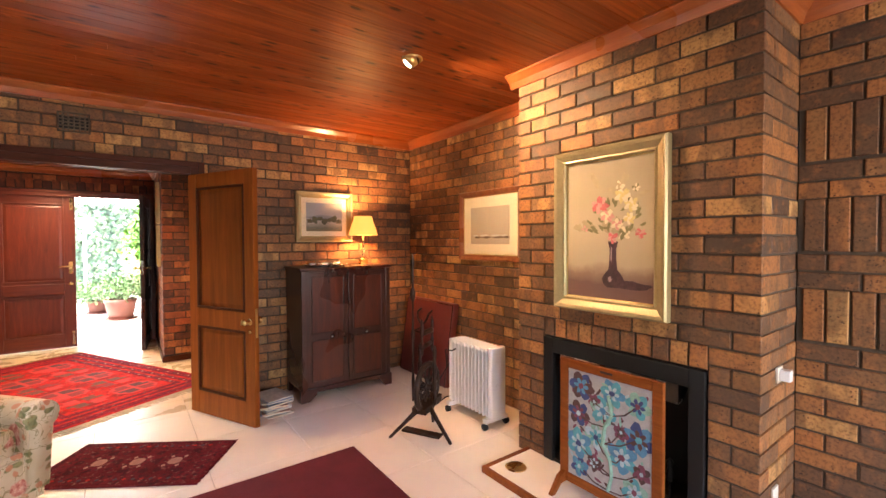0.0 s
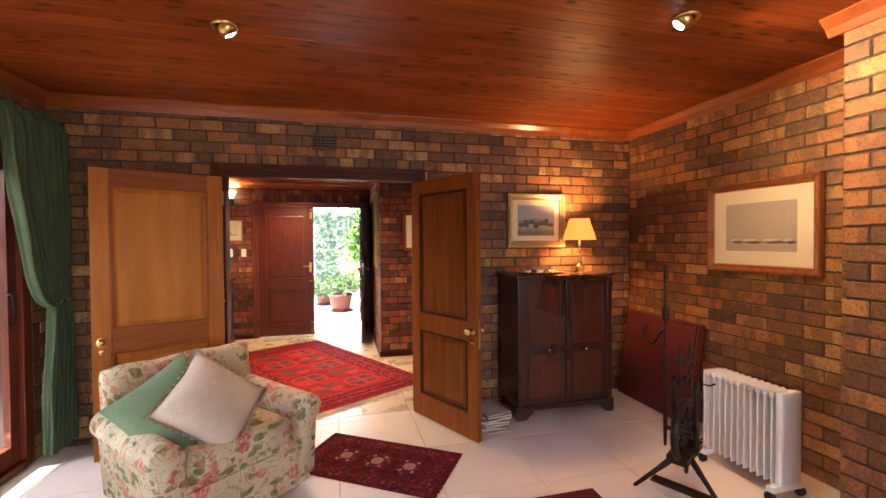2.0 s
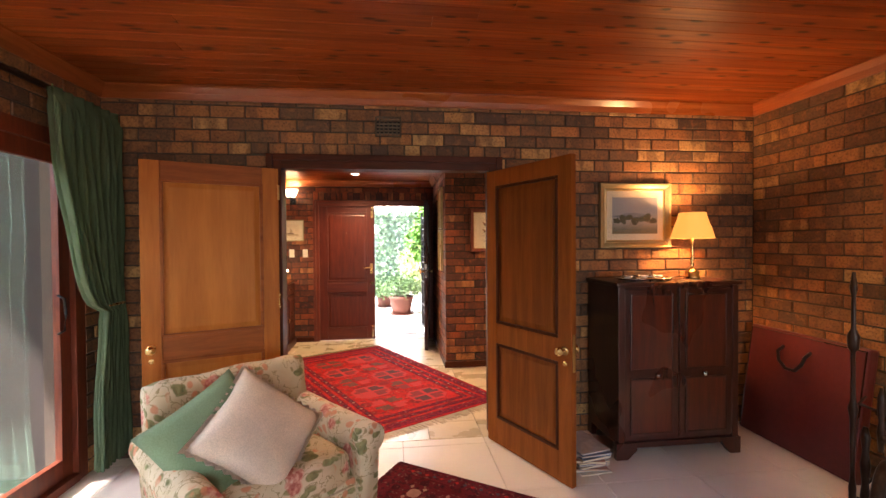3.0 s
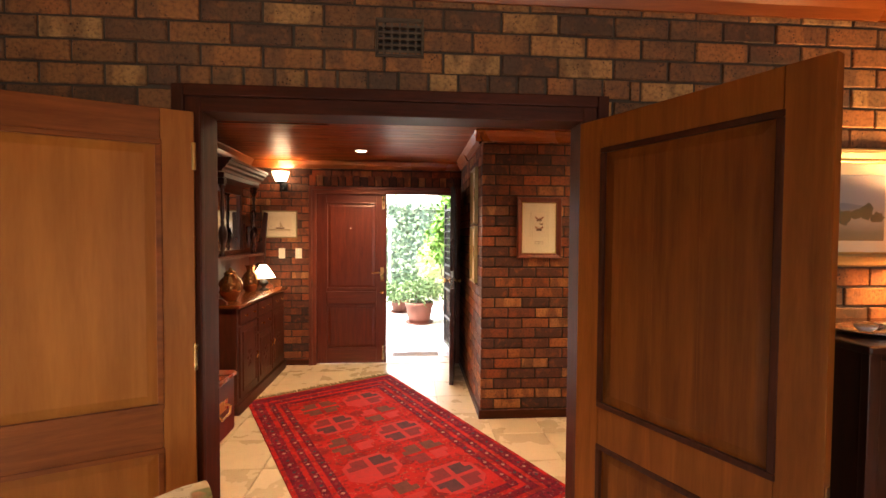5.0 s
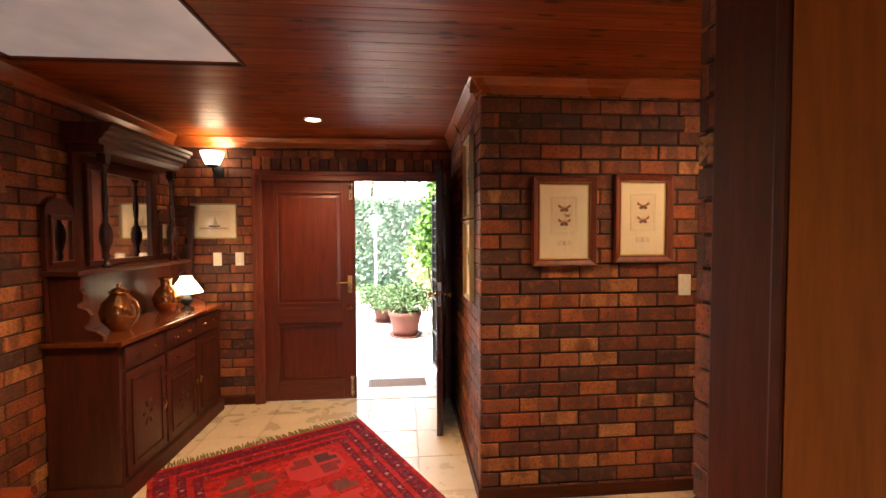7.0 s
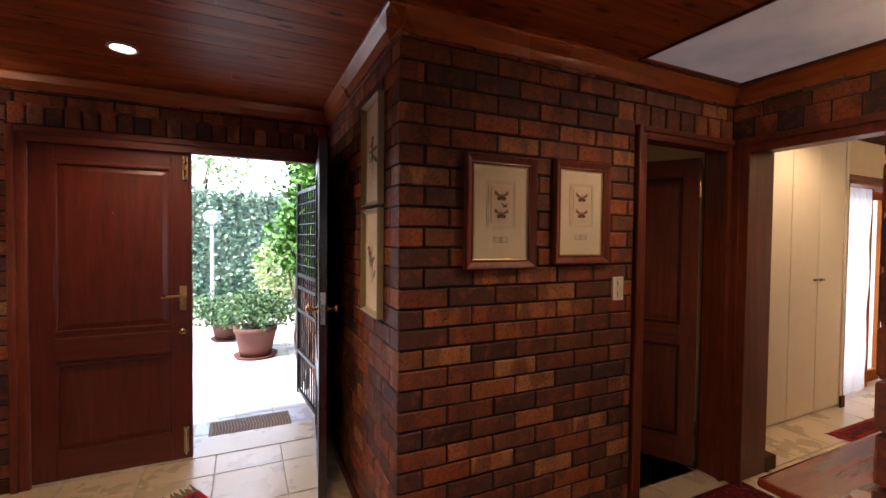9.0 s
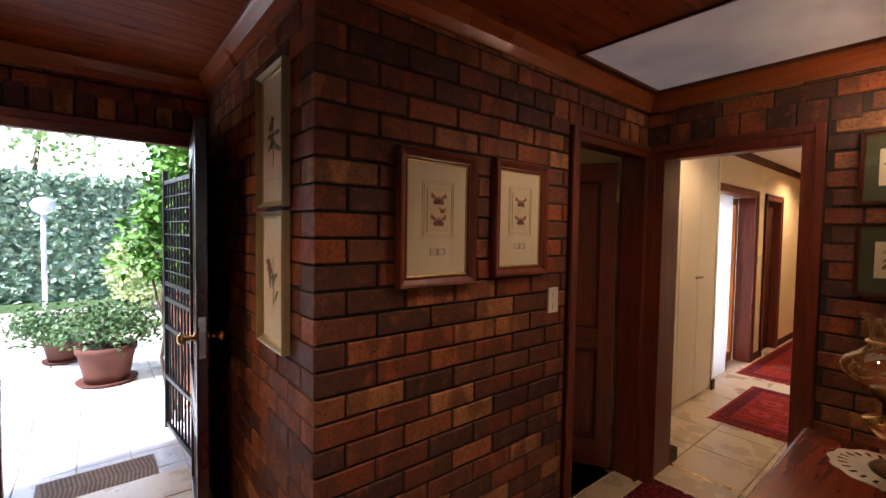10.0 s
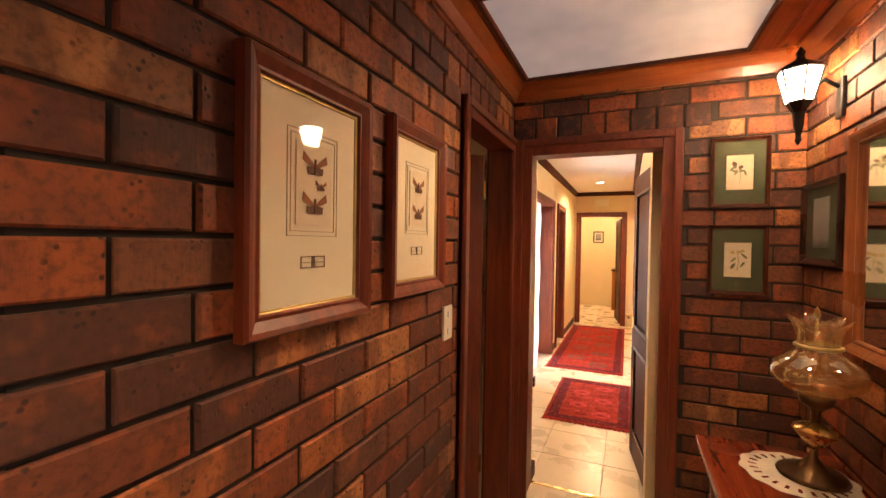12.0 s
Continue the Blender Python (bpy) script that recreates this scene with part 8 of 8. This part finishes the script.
part("frame", boxed(-0.12, 0.12, -0.012, 0, 0, 0.12, bevel=0.003), M_CUPBOARD, vt)
for k in range(5):
    part("slat", boxed(-0.1, 0.1, -0.018, -0.011, 0.02 + 0.018 * k, 0.028 + 0.018 * k), M_CUPBOARD, vt)
picture("small_picture", "small dark-framed picture in the end room", pose(11.595, 7.55, 1.55, 0, 0, -90), 0.24, 0.28, 0.025, M_DARK, M_MOUNT, 0.03, M_DARKPRINT, (0.13, 0.16))
cb = thing("kitchen_counter", "pale timber counter with a dark worktop", "counter", pose(11.25, 6.75, 0))
part("body", boxed(-0.3, 0.33, -0.5, 0.45, 0.0, 0.9, bevel=0.004), M_OAK, cb)
part("worktop", boxed(-0.33, 0.34, -0.5, 0.47, 0.9, 0.94, bevel=0.004), M_DARK, cb)
tp = thing("kettle", "dark kettle standing on the counter", "kettle", pose(11.15, 6.98, 0.941))
part("pot", lathe([(0.08, 0), (0.10, 0.04), (0.09, 0.12), (0.05, 0.16), (0.01, 0.18)], 18), M_IRON, tp, "", True)
part("handle", tube([(-0.08, 0, 0.12), (-0.06, 0, 0.22), (0.0, 0, 0.26), (0.06, 0, 0.22), (0.08, 0, 0.12)], 0.009, 8), M_IRON, tp, "", True)

# ---------------------------------------------------------------- garden
def leaves(name, spots, size, mat, seed, parent, spread=1.0, label=""):
    """Many small pointed leaves, each two folded halves, joined as one part."""
    rng = random.Random(seed)
    verts, faces = [], []
    for p in spots:
        d = Vector((rng.gauss(0, 1), rng.gauss(0, 1), rng.gauss(0, 0.7))).normalized()
        s = Vector((rng.gauss(0, 1), rng.gauss(0, 1), rng.gauss(0, 1))).cross(d).normalized()
        up = d.cross(s)
        k = size * rng.uniform(0.6, 1.3)
        p = Vector(p)
        i = len(verts)
        verts += [tuple(p), tuple(p + d * k * 0.5 + s * k * 0.32 + up * k * 0.1), tuple(p + d * k), tuple(p + d * k * 0.5 - s * k * 0.32 + up * k * 0.1)]
        faces += [(i, i + 1, i + 2), (i, i + 2, i + 3)]
    data = bpy.data.meshes.new(name)
    data.from_pydata(verts, [], faces)
    data.update()
    data.materials.append(mat)
    ob = new(name, data)
    ob.parent = parent
    return tagged(ob, label)


def potted(x, y, r, h, crown, seed, label, mat):
    p = thing("potted_shrub", label, "potted plant", pose(x, y, -0.1), "potted shrubs")
    part("saucer", lathe([(r * 0.7, 0), (r * 0.95, 0.012), (r * 1.0, 0.035), (r * 0.94, 0.03), (r * 0.7, 0.018)], 26), M_TERRACOTTA, p, "terracotta saucer", True)
    part("pot", lathe([(r * 0.70, 0.02), (r * 0.78, h * 0.3), (r * 0.92, h * 0.8), (r * 0.98, h * 0.84), (r * 1.0, h), (r * 0.92, h), (r * 0.88, h * 0.86)], 30), M_TERRACOTTA, p, "terracotta pot", True)
    part("soil", lathe([(0.001, h * 0.9), (r * 0.88, h * 0.9), (r * 0.88, h * 0.86), (0.001, h * 0.86)], 24), M_SOIL, p)
    rng = random.Random(seed)
    spots = []
    for k in range(16):
        a, b = rng.uniform(0, 2 * math.pi), rng.uniform(0.2, 1)
        tip = Vector((math.cos(a) * b * crown, math.sin(a) * b * crown, h + crown * rng.uniform(0.15, 0.85) * (1.2 - 0.5 * b)))
        part("branch", tube([(math.cos(a) * 0.03, math.sin(a) * 0.03, h * 0.88), tuple(tip * 0.5 + Vector((0, 0, h * 0.55))), tuple(tip)], 0.009, 5, None, 0.003), M_BARK, p)
        for q in range(150):
            spots.append(tip + Vector((rng.gauss(0, 0.28), rng.gauss(0, 0.28), rng.gauss(0, 0.20))) * crown)
    leaves("foliage", [s for s in spots if s.z > h * 0.9], 0.055, mat, seed, p, label="dense small leaves")


potted(0.20, 11.95, 0.27, 0.40, 0.42, 3, "rounded green shrub in a large terracotta pot", M_LEAF_POT)
potted(-0.20, 13.1, 0.20, 0.28, 0.42, 5, "pale green shrub in a small terracotta pot", M_LEAF_POT)
mt = thing("door_mat", "brown ribbed coir door mat on the paving", "door mat", pose(0.12, 9.675, -0.099, 0, 0, 1))
part("coir", boxed(-0.31, 0.31, -0.19, 0.19, 0, 0.012, bevel=0.003), plain("brown_coir", (0.34, 0.24, 0.16), 0.95, 0, 150, 0.35, 0.6), mt)
M_COIR_DARK = plain("dark_brown_coir", (0.20, 0.13, 0.08), 0.95, 0, 150, 0.3, 0.6)
for k in range(26):
    x = -0.285 + 0.0228 * k
    part("rib", prism([(x - 0.006, -0.175), (x + 0.006, -0.175), (x + 0.024, 0.0), (x + 0.006, 0.175), (x - 0.006, 0.175), (x + 0.012, 0.0)], 0.004, None, "z", 0.0115), M_COIR_DARK, mt)
part("edging", boxed(-0.314, 0.314, -0.196, -0.19, 0, 0.014, bevel=0.002), M_IRON, mt, "black rubber edge")
cr = thing("creeper", "leafy green creeper hanging over the garden wall", "creeper", pose(0.62, 10.6, -0.1))
rng = random.Random(21)
for k in range(7):
    y = rng.uniform(-0.3, 0.5)
    part("stem", tube([(rng.uniform(-0.02, 0.08), y, 0.0), (0.02 + rng.uniform(-0.08, 0.06), y + rng.uniform(-0.1, 0.1), 0.5), (rng.uniform(-0.10, 0.05), y + rng.uniform(-0.2, 0.2), 1.0), (rng.uniform(-0.18, 0.0), y + rng.uniform(-0.2, 0.2), 1.6)], 0.018, 6, None, 0.008), M_BARK, cr)
spots = []
for k in range(6000):
    z = 2.62 - 1.45 * abs(rng.uniform(-1, 1)) ** 1.2
    bulge = 0.06 + 0.13 * math.sin(min(1, max(0, (z - 0.9) / 1.6)) * math.pi) ** 0.7
    y = rng.uniform(-0.3, 0.55)
    spots.append((0.12 - abs(rng.gauss(0, 1)) * bulge * (0.7 + 0.3 * math.sin(5 * z + 3 * y)), y + rng.gauss(0, 0.1), z))
leaves("foliage", spots, 0.078, M_LEAF, 4, cr, label="bright green leaves")
hd = thing("hedge", "tall ivy-covered hedge at the end of the garden", "hedge", pose(0, 19.0, -0.13))
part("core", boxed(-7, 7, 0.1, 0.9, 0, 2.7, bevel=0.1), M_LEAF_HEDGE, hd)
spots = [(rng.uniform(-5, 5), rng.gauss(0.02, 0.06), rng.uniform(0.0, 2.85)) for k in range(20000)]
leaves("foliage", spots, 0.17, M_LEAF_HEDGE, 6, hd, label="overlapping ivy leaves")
bs = thing("bush", "sunlit pale green bush in front of the hedge", "bush", pose(0.9, 16.6, -0.13))
part("stem", tube([(0, 0, 0), (0.05, 0, 0.4), (0, 0.05, 0.9)], 0.03, 6, None, 0.01), M_BARK, bs)
spots = []
for k in range(2600):
    d_ = Vector((rng.gauss(0, 1), rng.gauss(0, 1), rng.gauss(0, 1))).normalized() * rng.uniform(0.6, 1.1)
    spots.append((d_.x * 0.62, d_.y * 0.5, 0.85 + d_.z * 0.75))
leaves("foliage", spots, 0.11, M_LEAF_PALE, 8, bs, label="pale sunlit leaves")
lp = thing("garden_lamp", "pale grey garden lamp post with a domed shade", "lamp post", pose(-0.62, 17.0, -0.13))
part("post", tube([(0, 0, 0), (0, 0, 1.9)], 0.04, 10), M_LAMPGREY, lp, "", True)
part("shade", lathe([(0.04, 1.88), (0.15, 1.95), (0.19, 2.08), (0.12, 2.17), (0.02, 2.20)], 18), M_LAMPGREY, lp, "grey-white shade", True)
tr = thing("tree", "sunlit leafy tree crown behind the hedge", "tree", pose(-1.5, 26, -0.13))
part("trunk", tube([(0, 0, 0), (0.1, 0, 1.6), (0, 0.1, 3.2), (0.2, 0, 4.6)], 0.2, 8, None, 0.06), M_BARK, tr)
spots = []
for k in range(12):
    c_ = Vector((rng.gauss(0, 2.0), rng.gauss(0, 1.2), rng.uniform(3.6, 6.5)))
    spots += [tuple(c_ + Vector((rng.gauss(0, 0.5), rng.gauss(0, 0.5), rng.gauss(0, 0.4)))) for q in range(60)]
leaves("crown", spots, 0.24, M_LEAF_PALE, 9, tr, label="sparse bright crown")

# garden west of the lounge
structure("lawn_west", boxed(-40, LW - 0.36, -30, 5.4, -0.4, -0.05), M_EARTH, "green lawn outside the sliding doors", "ground")
structure("patio_west", boxed(LW - 2.2, LW - 0.30, -1.0, 5.4, -0.12, -0.03), M_TERRACOTTA, "red-brown patio outside the sliding doors", "pavement")
hw = thing("garden_hedge", "dark green garden hedge beyond the lawn", "hedge", pose(-9, 3, -0.05))
part("core", boxed(-0.6, 0.3, -9, 9, 0, 3.2, bevel=0.15), M_LEAF_HEDGE, hw)
leaves("foliage", [(0.35 + rng.gauss(0, 0.12), rng.uniform(-8, 8), rng.uniform(0, 3.4)) for k in range(7000)], 0.22, M_LEAF_HEDGE, 7, hw, label="overlapping leaves")
sc = drape("sheer_curtain", "pale sheer curtain drawn behind the glass", pose(LW - 0.16, 4.55, 0.06), 1.55, 1.5, 1.55, 2.0, 0.6, 0.0, M_SHEER, 18, 0.02, 0)

# ---------------------------------------------------------------- pieces of walls, floors and paving
lay_tiles()
lay_bricks()
